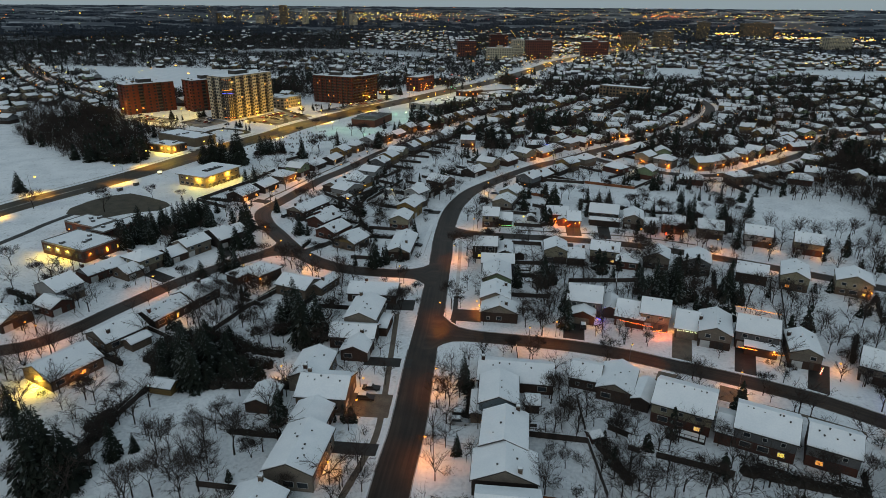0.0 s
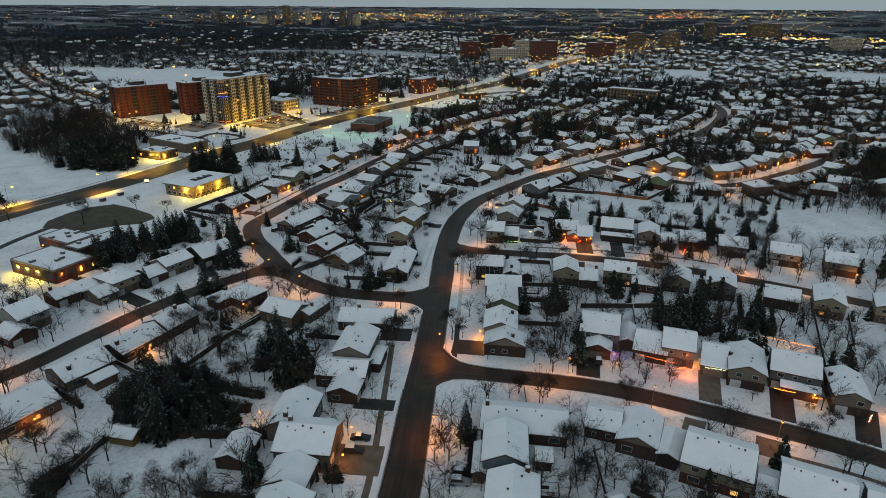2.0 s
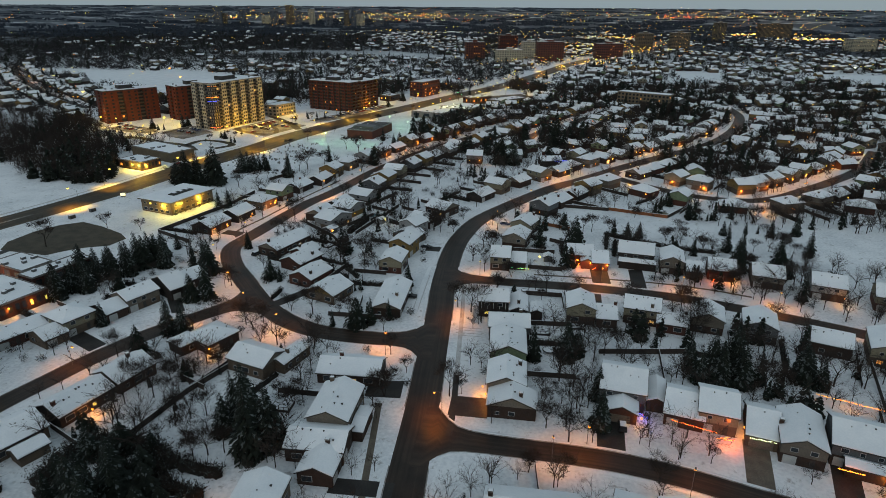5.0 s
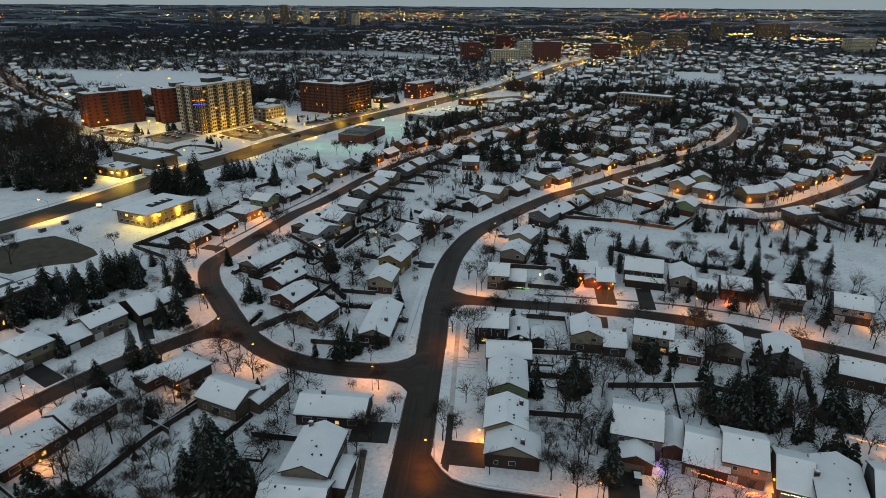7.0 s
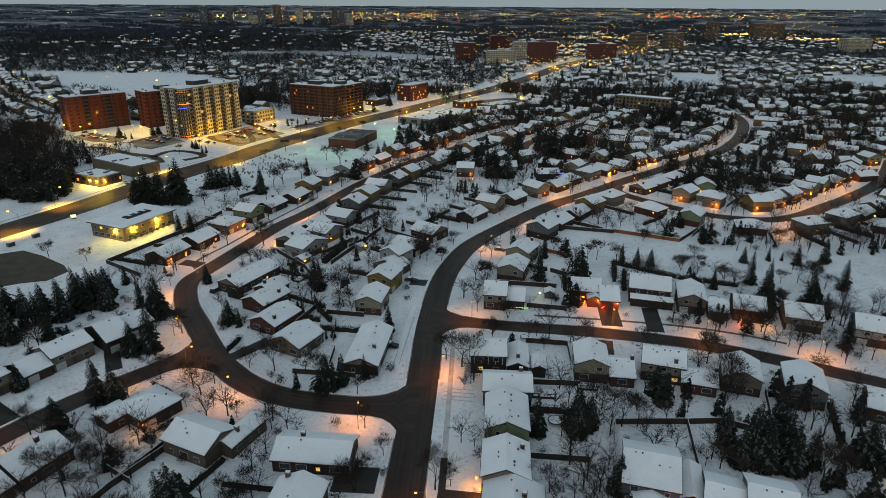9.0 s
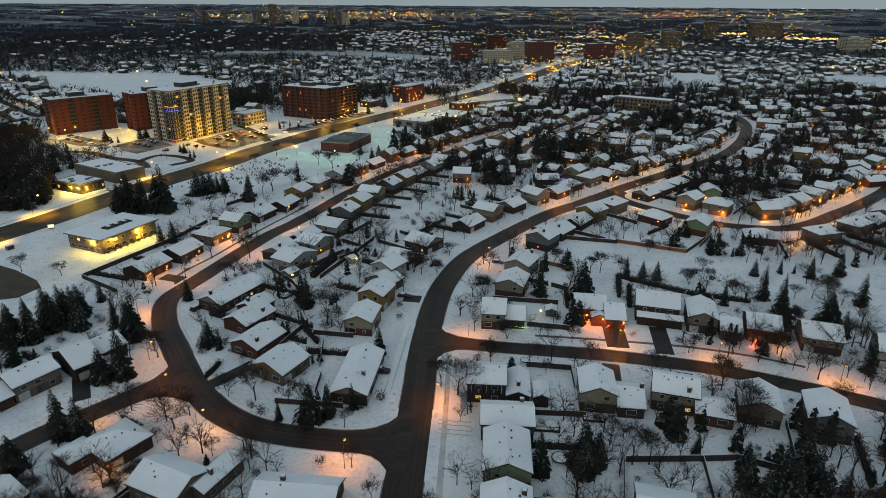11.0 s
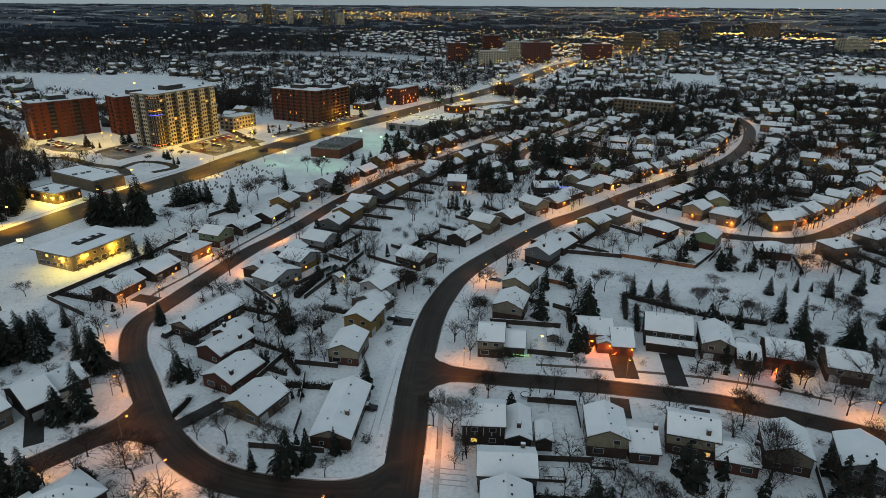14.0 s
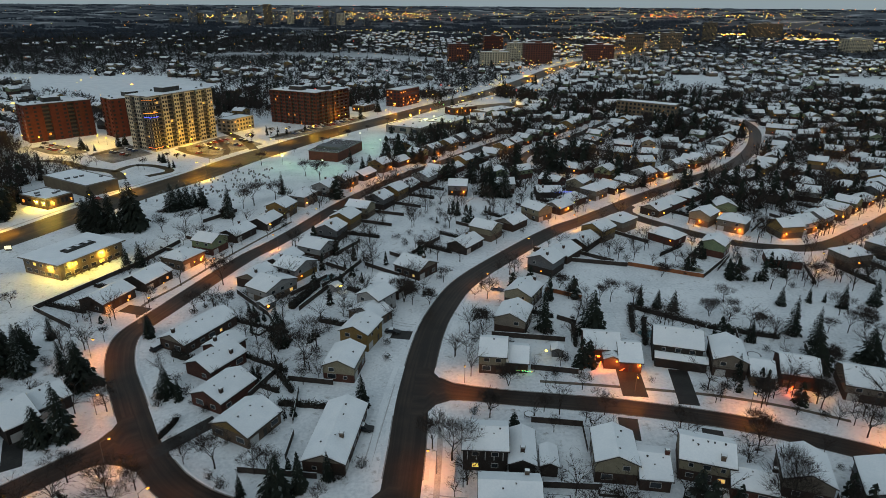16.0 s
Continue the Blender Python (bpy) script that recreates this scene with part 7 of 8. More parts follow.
    h = rnd.uniform(7, 13) + max(0, grove) * 8
    spots.append((k, x, y, 0, rnd.uniform(0, 6.3), h / 10 * rnd.uniform(0.9, 1.3), h / 10))
wood = []
for _ in range(70):
    x, y, h = rnd.uniform(-250, -190), rnd.uniform(425, 500), rnd.uniform(6, 10)
    if hwy_gap(x, y) > 22 and not crowded_block(x, y) and (x + 250) * 0.8 + 425 > y - 40:
        wood.append((rnd.randrange(4), x, y, 0, rnd.uniform(0, 6.3), h / 9, h / 10))
while len(wood) < 820:
    x, y = rnd.uniform(-400, -180), rnd.uniform(370, 640)
    if inside(x, y, WOOD):
        h = rnd.uniform(9, 14)
        wood.append((rnd.randrange(4), x, y, 0, rnd.uniform(0, 6.3), h / 9, h / 10))
        if rnd.random() < 0.75:
            w = rnd.uniform(1.2, 2.4)
            wood.append((4 + rnd.randrange(2), x + rnd.uniform(-4, 4), y + rnd.uniform(-4, 4), 0, rnd.uniform(0, 6.3), w * 1.5, w * 1.2))
edge = random.Random(77)
for _ in range(90):
    x, y, h = edge.uniform(-232, -184), edge.uniform(374, 425), edge.uniform(7, 12)
    if inside(x, y, WOOD):
        wood.append((6, x, y, 0, edge.uniform(0, 6.3), h / 10 * edge.uniform(1.2, 1.7), h / 10))
merged("leafless_wood", [*(light_tree(20 + k, 8, 8, 3, 0.045, 0.8) for k in range(4)), *(shrub_mesh(30 + k, 60)[1] for k in range(2)), cedar(5, 2.0)], wood, "dense dark wood with evergreens beside the highway", "wood")
merged("mid_trees", SLIVER, spots, "leafless trees and spruces among distant houses", "trees")
spots = []
for _, x, y, *_ in homes:
    for _ in range(rnd.choice((1, 2, 2, 3)) if y > 640 else 1):
        a, h = rnd.uniform(0, math.tau), rnd.uniform(7, 14)
        px, py = x + 9.5 * math.cos(a), y + 9.5 * math.sin(a)
        if hwy_gap(px, py) > 20 and not on_road(px, py, 2.5) and not crowded(px, py, 6.2):
            spots.append((rnd.randrange(6) if rnd.random() < 0.85 else 6, px, py, 0, rnd.uniform(0, 6.3), h / 9, h / 9))
while len(spots) < 14500:
    r = 700 + 1750 * rnd.random() ** 1.05
    a = rnd.uniform(radians(50), radians(132))
    x, y = r * math.cos(a), r * math.sin(a)
    if any(inside(x, y, p) for p in OPEN) or hwy_gap(x, y) < 20 or crowded(x, y, 7) or crowded_block(x, y):
        continue
    if rnd.random() < 0.6 * min(1, max(0, suburb(x, y) + 0.1)):
        continue
    h = rnd.uniform(7, 13)
    spots.append((rnd.randrange(6) if rnd.random() < 0.9 else 6, x, y, 0, rnd.uniform(0, 6.3), h / 8, h / 10))
for _ in range(9000):
    x, y = rnd.uniform(-1000, 140), rnd.uniform(860, 2000)
    built = suburb(x, y)
    if x > 0.09 * y or abs(x) > 0.78 * y or any(inside(x, y, p) for p in OPEN) or hwy_gap(x, y) < 24 or crowded(x, y, 7) or crowded_block(x, y) or rnd.random() < (0.3 if built < 0.1 else 0.62):
        continue
    h = rnd.uniform(8, 14)
    spots.append((rnd.randrange(6) if rnd.random() < 0.92 else 6, x, y, 0, rnd.uniform(0, 6.3), h / 8, h / 10))
merged("far_trees", [low_tree(k) for k in range(6)] + [sliver_spruce(9)], spots, "distant leafless woodland between houses", "trees")


def clump(seed):
    """A far stand of trees: a low ragged mass of crowns some forty metres wide."""
    rnd = random.Random(seed)
    s = Shell()
    for _ in range(26):
        p = Vector((rnd.gauss(0, 13), rnd.gauss(0, 8), 0))
        w, h = rnd.uniform(2.5, 6), rnd.uniform(4, 10)
        a = rnd.uniform(0, 3.1)
        d = Vector((math.cos(a), math.sin(a), 0)) * w
        # crowns carry the haze tint in their base colour
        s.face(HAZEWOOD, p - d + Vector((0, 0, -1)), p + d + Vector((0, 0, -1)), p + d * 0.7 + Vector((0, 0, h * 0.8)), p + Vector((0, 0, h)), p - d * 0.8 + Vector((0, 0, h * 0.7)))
    return s.mesh("woodland")


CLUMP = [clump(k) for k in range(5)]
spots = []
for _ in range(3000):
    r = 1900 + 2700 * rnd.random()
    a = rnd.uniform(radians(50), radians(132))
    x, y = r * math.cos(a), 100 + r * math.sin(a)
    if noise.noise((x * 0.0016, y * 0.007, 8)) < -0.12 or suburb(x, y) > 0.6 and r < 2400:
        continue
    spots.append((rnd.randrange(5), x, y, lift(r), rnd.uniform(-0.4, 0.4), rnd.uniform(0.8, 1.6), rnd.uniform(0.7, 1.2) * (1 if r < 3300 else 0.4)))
merged("far_woods", CLUMP, spots, "dark distant woodland towards the horizon, blue haze in its colour", "woods")


def dot(mat, r):
    s = Shell()
    s.stack([mat], [(0.01, 0.01, -r), (r, r, 0), (0.01, 0.01, r)])
    return s.mesh("lamp")


DOTS = [dot(glow("far_" + k + "_lamp", c, e), 1.0) for k, c, e in (("sodium", (1.0, 0.36, 0.04), 6.5), ("yellow", (1.0, 0.62, 0.07), 7), ("amber", (1.0, 0.24, 0.02), 5), ("white", (0.9, 1.0, 0.7), 4.5), ("red", (1.0, 0.06, 0.03), 5), ("green", (0.15, 1.0, 0.35), 4))]
spots = []


def speck(x, y, z, weights, size):
    """A far lamp: most are faint, a few are bright; size is in metres at a distance of 1700 m."""
    r = math.hypot(x, y - 100)
    if r < 4500:
        u = size * rnd.choice((0.3, 0.36, 0.42, 0.55, 0.75, 1.15)) * (0.35 + r / 2300)
        spots.append((rnd.choices(range(6), weights)[0], x, y, z + lift(r), 0, u * rnd.uniform(1.0, 1.5), u * 0.75))


for _ in range(5200):
    r = 560 + 3800 * rnd.random() ** 1.1
    a = rnd.uniform(radians(50), radians(132))
    x, y = r * math.cos(a), 100 + r * math.sin(a)
    dense = noise.noise((x * 0.0016, y * 0.0016, 21)) + 0.6 * noise.noise((x * 0.006, y * 0.006, 5))
    if rnd.random() < (0.86 if x < 0.05 * y and r < 2700 else 0.25):
        continue
    if dense < rnd.uniform(-0.1, 0.6) or any(inside(x, y, p) for p in OPEN):
        continue
    speck(x, y, rnd.uniform(5, 11), (6, 3.5, 4, 1.4, 0.5, 0.2), 0.62)
# bright districts: downtown, the retail parks, and the strip along the highway
for cx, cy, sx, sy, n, size in ((-620, 3300, 330, 70, 260, 1.0), (-230, 3600, 330, 110, 230, 1.0), (-880, 3450, 160, 70, 60, 0.7), (330, 1500, 120, 60, 130, 0.9), (190, 2150, 120, 40, 60, 0.7), (470, 1900, 60, 40, 110, 1.1), (960, 2150, 60, 14, 70, 1.2), (1010, 2110, 90, 40, 60, 0.7), (1050, 1850, 90, 25, 130, 1.1), (1150, 1780, 40, 15, 40, 1.1),
                                (1000, 3700, 500, 90, 200, 0.8), (1500, 3400, 260, 60, 130, 0.9), (60, 790, 50, 50, 30, 0.8), (200, 1080, 60, 60, 80, 0.9), (250, 1330, 110, 40, 110, 0.9), (150, 3300, 500, 80, 70, 0.6), (610, 1030, 36, 3, 16, 1.1), (-480, 840, 70, 60, 26, 1.1), (-700, 1640, 130, 30, 16, 0.6)):
    for _ in range(n):
        speck(rnd.gauss(cx, sx), rnd.gauss(cy, sy), rnd.uniform(5, 11), (4, 8, 2, 2, 0.5, 0.1), size)
for _ in range(46):
    speck(rnd.gauss(1150, 90), rnd.gauss(3450, 60), 9, (1, 1, 2, 0, 6, 0), 1.0)
# lamps in lines along the far streets
for _ in range(44):
    r, a = rnd.uniform(900, 3300), rnd.uniform(radians(52), radians(100))
    x, y, t = r * math.cos(a), r * math.sin(a), rnd.choice((rnd.uniform(-0.3, 0.3), rnd.uniform(0.8, 1.3)))
    w = [0, 0, 0, 0, 0, 0]
    w[rnd.choices(range(4), (5, 5, 2, 1))[0]] = 1
    n, gap = rnd.randrange(6, 18), rnd.uniform(22, 38)
    for k in range(n):
        speck(x + math.cos(t) * gap * k + rnd.uniform(-4, 4), y + math.sin(t) * gap * k, 8, w, 0.7)
# lamps and traffic lights that line the far highway
for k in range(150):
    p, ang = along(HWY, 560 + k * 9.0)
    q = p + Vector((-math.sin(radians(ang)), math.cos(radians(ang)))) * rnd.choice((-1, 1)) * rnd.uniform(10, 34)
    u = rnd.uniform(0.25, 0.6) * (0.5 + q.y / 1800)
    spots.append((rnd.choices(range(6), (5, 8, 2, 2, 0.8, 0.3))[0], q.x, q.y, rnd.uniform(4, 10), 0, u, u * 0.8))
for x, y, c in PLACED:
    if y > 270 and rnd.random() < 0.42:
        u = rnd.uniform(0.18, 0.40)
        spots.append((rnd.choices(range(6), (7, 1.5, 7, 0.3, 0.5, 0.1))[0], x + rnd.uniform(-4, 4), y - c - 0.8, rnd.uniform(2.0, 3.0), 0, u, u))
for _, x, y, *_ in homes:
    if rnd.random() < 0.10:
        u = rnd.uniform(0.2, 0.45)
        spots.append((rnd.choices(range(6), (7, 2, 7, 0.4, 0.6, 0.1))[0], x + rnd.uniform(-4, 4), y - 6.5, rnd.uniform(2.5, 6.0), 0, u, u))
merged("city_lights", DOTS, spots, "countless small street and shop lights of the town", "lights")


# ---- street lamps and their light ----
def lamp_data(name, colour, watts, radius=0.25):
    d = bpy.data.lights.new(name, "POINT")
    d.color, d.energy, d.shadow_soft_size = colour, watts, radius
    return d


def cone_data(name, colour, watts, angle=168, blend=0.6):
    """A street lantern throws its light downwards in a wide cone."""
    d = bpy.data.lights.new(name, "SPOT")
    d.color, d.energy, d.shadow_soft_size, d.spot_size, d.spot_blend = colour, watts, 0.25, radians(angle), blend
    return d


SODIUM = cone_data("sodium_light", (1.0, 0.27, 0.015), 1900, 154)
FAINT = cone_data("faint_sodium_light", (1.0, 0.28, 0.018), 1200, 156)
YELLOW = cone_data("yellow_light", (1.0, 0.50, 0.02), 20000, 110, 0.9)
FLOOD = lamp_data("flood_light", (1.0, 0.62, 0.06), 3100)
SCHOOL_FLOOD = lamp_data("school_light", (1.0, 0.62, 0.06), 1300)
PORCH = lamp_data("porch_light", (1.0, 0.32, 0.04), 340)
FARPORCH = lamp_data("far_porch_light", (1.0, 0.30, 0.03), 800)
FARYELLOW = cone_data("far_yellow_light", (1.0, 0.46, 0.012), 70000, 120, 0.9)
POSTLIT = lamp_data("post_light", (1.0, 0.52, 0.03), 5000)
AMBERPOST = lamp_data("amber_post_light", (1.0, 0.34, 0.05), 1500)
GREENLIT = lamp_data("court_light", (0.35, 1.0, 0.45), 1600)


def lamp_meshes(mat, h, reach, wide):
    pole, head, lens = Shell(), Shell(), Shell()
    pole.tube(METAL, (0, 0, -0.1), (0, 0, h - 0.3), 0.09, 0.06, 6)
    pole.tube(METAL, (0, 0, h - 0.35), (reach * 0.5, 0, h), 0.05, 0.045, 5)
    pole.tube(METAL, (reach * 0.5, 0, h), (reach, 0, h + 0.05), 0.045, 0.04, 5)
    head.stack([METAL], [(0.28, 0.14, 0.0), (0.34, 0.18, 0.06), (0.30, 0.15, 0.16), (0.1, 0.05, 0.2)])
    lens.stack([mat], [(0.05, 0.05, -0.20 - wide), (wide, wide * 0.8, -wide), (wide, wide * 0.8, -0.02)])
    return pole.mesh("pole"), head.mesh("head"), lens.mesh("lens")


LAMPS = {"street": lamp_meshes(BULB["sodium"], 6.2, 1.8, 0.24), "highway": lamp_meshes(BULB["yellow"], 10.0, 6.0, 0.40)}


def street_lamp(x, y, rot, kind="street", data=None):
    h, reach = (6.2, 1.8) if kind == "street" else (10.0, 6.0)
    pole, head, lens = LAMPS[kind]
    top = base("street_lamp", pose(x, y, 0, 0, 0, rot), "lit street lamp on a slim metal pole" if kind == "street" else "tall lit highway lamp on a metal pole", "street lamp", "street lamps")
    hang("pole", pole, top)
    hd = hang("head", head, top, "", pose(reach, 0, h))
    hang("lens", lens, hd, "glowing lamp glass")
    li = new("light", data or (SODIUM if kind == "street" else YELLOW))
    li.parent = top
    li.matrix_basis = pose(reach, 0, h - 0.75)
    return top


for x, y, rot in (
    (13.4, 256.6, -95), (-74.5, 243.6, -20), (-88.6, 269.0, -10), (-84.4, 295, -15), (24.6, 314.6, -120), (77.4, 399.6, -45), (101.0, 376.6, 140),
    (150, 330.0, 90), (189, 364, 135), (139, 428, -40), (168, 455.6, -130), (192, 470, 130), (-49.8, 211.5, 45), (-15.4, 200.6, 90), (6.0, 223, 180), (0.6, 174, 180),
):
    street_lamp(x, y, rot)
for x, y, rot in (
    (-98.8, 193.6, -30), (-117, 159.6, -45), (-2.6, 110, 178), (-0.4, 136.6, 178), (82, 244.4, -110), (-71, 326, 165),
    (-56, 350, 160), (-45, 384, 160), (-33, 412, 155), (-10, 450, 150), (44, 346, 140), (61, 388, -45), (120, 424, 135), (56, 251.4, -100), (-76.2, 212, 110), (-64.0, 226, 40),
    (126, 208, 60), (109, 232.6, -115), (118, 352, 60),
):
    street_lamp(x, y, rot)
for x, y, rot in ((215.4, 507, -40), (230.8, 535, 150), (242.4, 596, 150), (272, 633.6, -30), (105.4, 401, 60), (317, 576, 90), (54.3, 511.8, 90)):
    street_lamp(x, y, rot)
for x, y, rot in ((50, 147.2, 62), (75.5, 137.0, -118), (108, 113.5, 45), (24, 156.4, 80), (33, 163.6, -100)):
    street_lamp(x, y, rot, "street", FAINT)
for nm, start, step in (("main_road", 700, 52), ("far_east_road", 120, 46), ("north_a", 20, 46), ("north_b", 20, 40), ("north_c", 30, 48), ("north_d", 24, 48), ("north_e", 30, 48), ("north_f", 40, 50), ("north_g", 30, 50), ("north_h", 30, 60), ("crescent_road", 380, 46), ("west_street", 30, 40)):
    for k in range(10 if nm == "west_street" else 6):
        if start + k * step < sum((b - a).length for a, b in zip(LINES[nm], LINES[nm][1:])):
            p, ang = along(LINES[nm], start + k * step)
            q = p + Vector((-math.sin(radians(ang)), math.cos(radians(ang)))) * (5.2 if k % 2 else -5.2)
            street_lamp(q.x, q.y, ang + (-90 if k % 2 else 90))
length = sum((b - a).length for a, b in zip(HWY, HWY[1:]))
for s in [*range(60, 760, 34), *range(760, min(1900, int(length)), 58)]:
    p, ang = along(HWY, s)
    sd = 1 if ((s - 60) // (34 if s < 760 else 58)) % 2 else -1
    q = p + Vector((-math.sin(radians(ang)), math.cos(radians(ang)))) * 13.0 * sd
    street_lamp(q.x, q.y, ang - 90 * sd, "highway", FARYELLOW if s > 760 else None)


def flood(x, y, z, data, name="wall_lamp", label="glowing wall lamp"):
    """A small bulkhead lamp and its light."""
    s = Shell()
    s.stack([BULB["yellow"] if data in (FLOOD, SCHOOL_FLOOD) else BULB["sodium"]], [(0.08, 0.08, -0.25), (0.19, 0.19, -0.1), (0.19, 0.19, 0.1), (0.08, 0.08, 0.2)])
    ob = tagged(s.link(name, m=pose(x, y, z)), label, "lamp")
    li = new("light", data)
    li.parent = ob
    li.matrix_basis = pose(0, 0, -0.6)
    return ob


at_office, at_diner = pose(-127.8, 336.0, 0, 0, 0, 66), pose(-181, 411, 0, 0, 0, 64)
for x, y, z in [(at_office @ Vector(p))[:] for p in ((-8.5, -10.0, 4.9), (4, -10.0, 4.9), (-13.7, -4.5, 4.6))] + [(at_diner @ Vector(p))[:] for p in ((-7.2, -7.5, 3.4), (-7.2, -2, 3.4), (-4, -10.2, 3.4))]:
    flood(x, y, z, FLOOD, "flood_lamp", "yellow flood lamp near a building wall")


def post_lamp(x, y, h, data=None, bulb="yellow", watts=0):
    """A lamp post with a globe, and its light."""
    top = base("post_lamp", pose(x, y, 0), "glowing globe lamp on a slim dark post", "lamp post", "lamp posts")
    p, g, g0 = Shell(), Shell(), 0.24 if h < 3 else 0.42
    p.tube(METAL, (0, 0, -0.1), (0, 0, h - 0.3), 0.08, 0.05, 6)
    p.link("post", top)
    g.stack([BULB[bulb]], [(0.12, 0.12, h - 0.34), (g0, g0, h - 0.1), (g0, g0, h + 0.2), (0.12, 0.12, h + 0.45)])
    g.link("globe", top, "glowing lamp globe")
    li = new("light", data or POSTLIT)
    li.parent = top
    li.matrix_basis = pose(0, 0, h + 0.9)
    return top


for x, y, h in ((-274, 546, 6), (-259, 540, 6), (-240.7, 525.6, 5), (-227, 516.4, 5), (-216.6, 544.4, 5), (-226, 551, 5), (-158, 541, 5), (-152, 524, 5), (-137, 560, 5), (-123, 557, 5), (-141, 530, 5), (-129, 541, 5), (-166, 521.5, 4), (-134, 597, 4), (-84.6, 591, 5), (-72, 638, 5), (-60, 672, 5), (-24.5, 614, 6), (-13, 633, 6), (30, 668, 7), (40, 705, 7), (62, 730, 7), (78, 715, 7), (20, 730, 7)):
    post_lamp(x, y, h)
YARD = lamp_data("yard_light", (1.0, 0.28, 0.02), 1300)
LOTLIT = lamp_data("lot_light", (1.0, 0.85, 0.25), 2600)
for x, y in ((6, 490), (-14.4, 458), (-25.9, 451), (55.6, 519), (66.7, 517), (84.5, 516), (100, 598), (122.4, 655), (150.2, 668), (102.4, 498), (106.3, 494), (116.5, 481), (129.8, 456), (101.7, 447), (248.6, 605), (285.5, 603), (303.6, 591), (325.2, 585), (323.4, 556), (279.4, 526), (309.1, 523), (220, 414), (191, 385), (177.2, 374), (186.5, 522)):
    post_lamp(x, y, 2.5, YARD, "sodium")
for x, y in ((18.3, 606), (32.8, 601), (44, 599), (0.4, 618), (6, 630)):
    post_lamp(x, y, 6, LOTLIT, "white")
for x, y, h in ((-30, 691, 5), (-27, 724, 5), (-16, 730, 5), (-9, 718, 5), (-88, 618, 5)):
    post_lamp(x, y, h, AMBERPOST, "sodium")
for x, y, h in ((-85, 488, 6), (-59, 476, 6), (-46, 558, 6), (-30, 536, 6)):
    post_lamp(x, y, h, GREENLIT, "white")
at_school = pose(-141.7, 229.9, 0, 0, 0, 64)
for p in ((-8.0, 8, 3.4), (-8.0, -3, 3.4), (-8.0, 3, 3.4)):
    flood(*(at_school @ Vector(p)), SCHOOL_FLOOD, "flood_lamp", "yellow flood lamp on a school wall")
for x, y, z in ((at_school @ Vector((2, -12.3, 3.2)))[:], (at_school @ Vector((-5, -12.3, 3.2)))[:], (-156, 247.5, 3), (-20.6, 136.4, 3.2), (-21.2, 127.4, 3.0), (-24.5, 106, 2.6), (-93.4, 139.5, 2.4), (-125, 167, 2.4), (10.6, 181.6, 2.8), (11.2, 178.4, 2.8), (69.0, 166.8, 2.6), (91, 150.8, 2.6), (54.2, 262.2, 2.8), (60, 260.6, 2.6), (102, 250, 2.4), (-63.5, 198.5, 2.6), (-92, 300, 2.6), (-96, 296, 2.6), (-86, 313, 2.6), (-82, 331, 2.8), (-81, 171, 2.4), (-42.4, 141.2, 3.6), (46.6, 169.6, 2.6), (131, 234, 2.6), (147, 225, 2.6), (142, 188, 3), (106, 145, 2.6)):
    flood(x, y, z, PORCH, "porch_lamp", "warm porch lamp on a house wall")

flood(-103.4, 136.4, 2.6, FLOOD, "flood_lamp", "yellow flood lamp on a garden wall")
rnd = random.Random(33)
for x, y, rot, w, d, *_ in [q for q in LOTS if q[1] > 300 and q[5] == "S"] + [(x, y, rot, *LOOKS[k % len(LOOKS)][:2]) for x, y, rot, k in DISTANT[:150]]:
    if rnd.random() < 0.42:
        u = rnd.choice((-0.3, 0.05, 0.35))
        p = pose(x, y, 0, 0, 0, rot) @ Vector((u * w, -d / 2 - 0.32, 2.4))
        flood(p.x, p.y, p.z, FARPORCH, "porch_lamp", "warm porch lamp on a house wall")


# ---- festive lights ----
def light_string(pts, colours, n, label, seed, shine=0):
    rnd = random.Random(seed)
    s = Shell()
    line = smooth([(a, b) for a, b, c in pts], 0.4) if len(pts) > 2 else None
    for k in range(n):
        if line:
            p, _ = along(line, sum((b - a).length for a, b in zip(line, line[1:])) * (k + 0.5) / n)
            x, y, z = p.x, p.y, pts[0][2]
        else:
            (a, b, c), (d, e, f) = pts
            t = (k + 0.5) / n
            x, y, z = a + (d - a) * t, b + (e - b) * t, c + (f - c) * t
        x, y, z = x + rnd.uniform(-0.12, 0.12), y + rnd.uniform(-0.12, 0.12), z + rnd.uniform(-0.08, 0.08)
        m = BULB[colours[k % len(colours)]]
        r = 0.13
        b0 = [(x - r, y, z), (x, y - r, z), (x + r, y, z), (x, y + r, z)]
        for i in range(4):
            s.face(m, b0[i], b0[(i + 1) % 4], (x, y, z + r))
            s.face(m, b0[(i + 1) % 4], b0[i], (x, y, z - r))
    ob = tagged(s.link("light_string"), label, "string lights", kind="stuff")
    if shine:
        li = new("light", lamp_data("string_glow", (1.0, 0.16, 0.02) if colours[0] in ("red", "amber") else (1.0, 0.35, 0.04) if colours[0] == "sodium" else (0.1, 0.16, 1.0), shine * 0.5, 0.5))
        li.parent = ob
        li.matrix_basis = pose(*((Vector(pts[0]) + Vector(pts[-1])) / 2 + Vector((0, -0.6, 0.3))))
    return ob


light_string([(93.1, 181.3, 1.8), (105.8, 174.6, 1.8)], ["sodium", "amber"], 60, "string of amber lights along a fence", 1, 260)
light_string([(52.9, 168.7, 3.0), (61.7, 164.1, 3.0)], ["amber", "amber", "red"], 44, "amber and red string lights along the eaves", 5, 260)
light_string([(63.4, 164.0, 1.2), (65.4, 163.2, 1.8)], ["red", "red", "amber"], 26, "red string lights round an entrance", 4, 700)
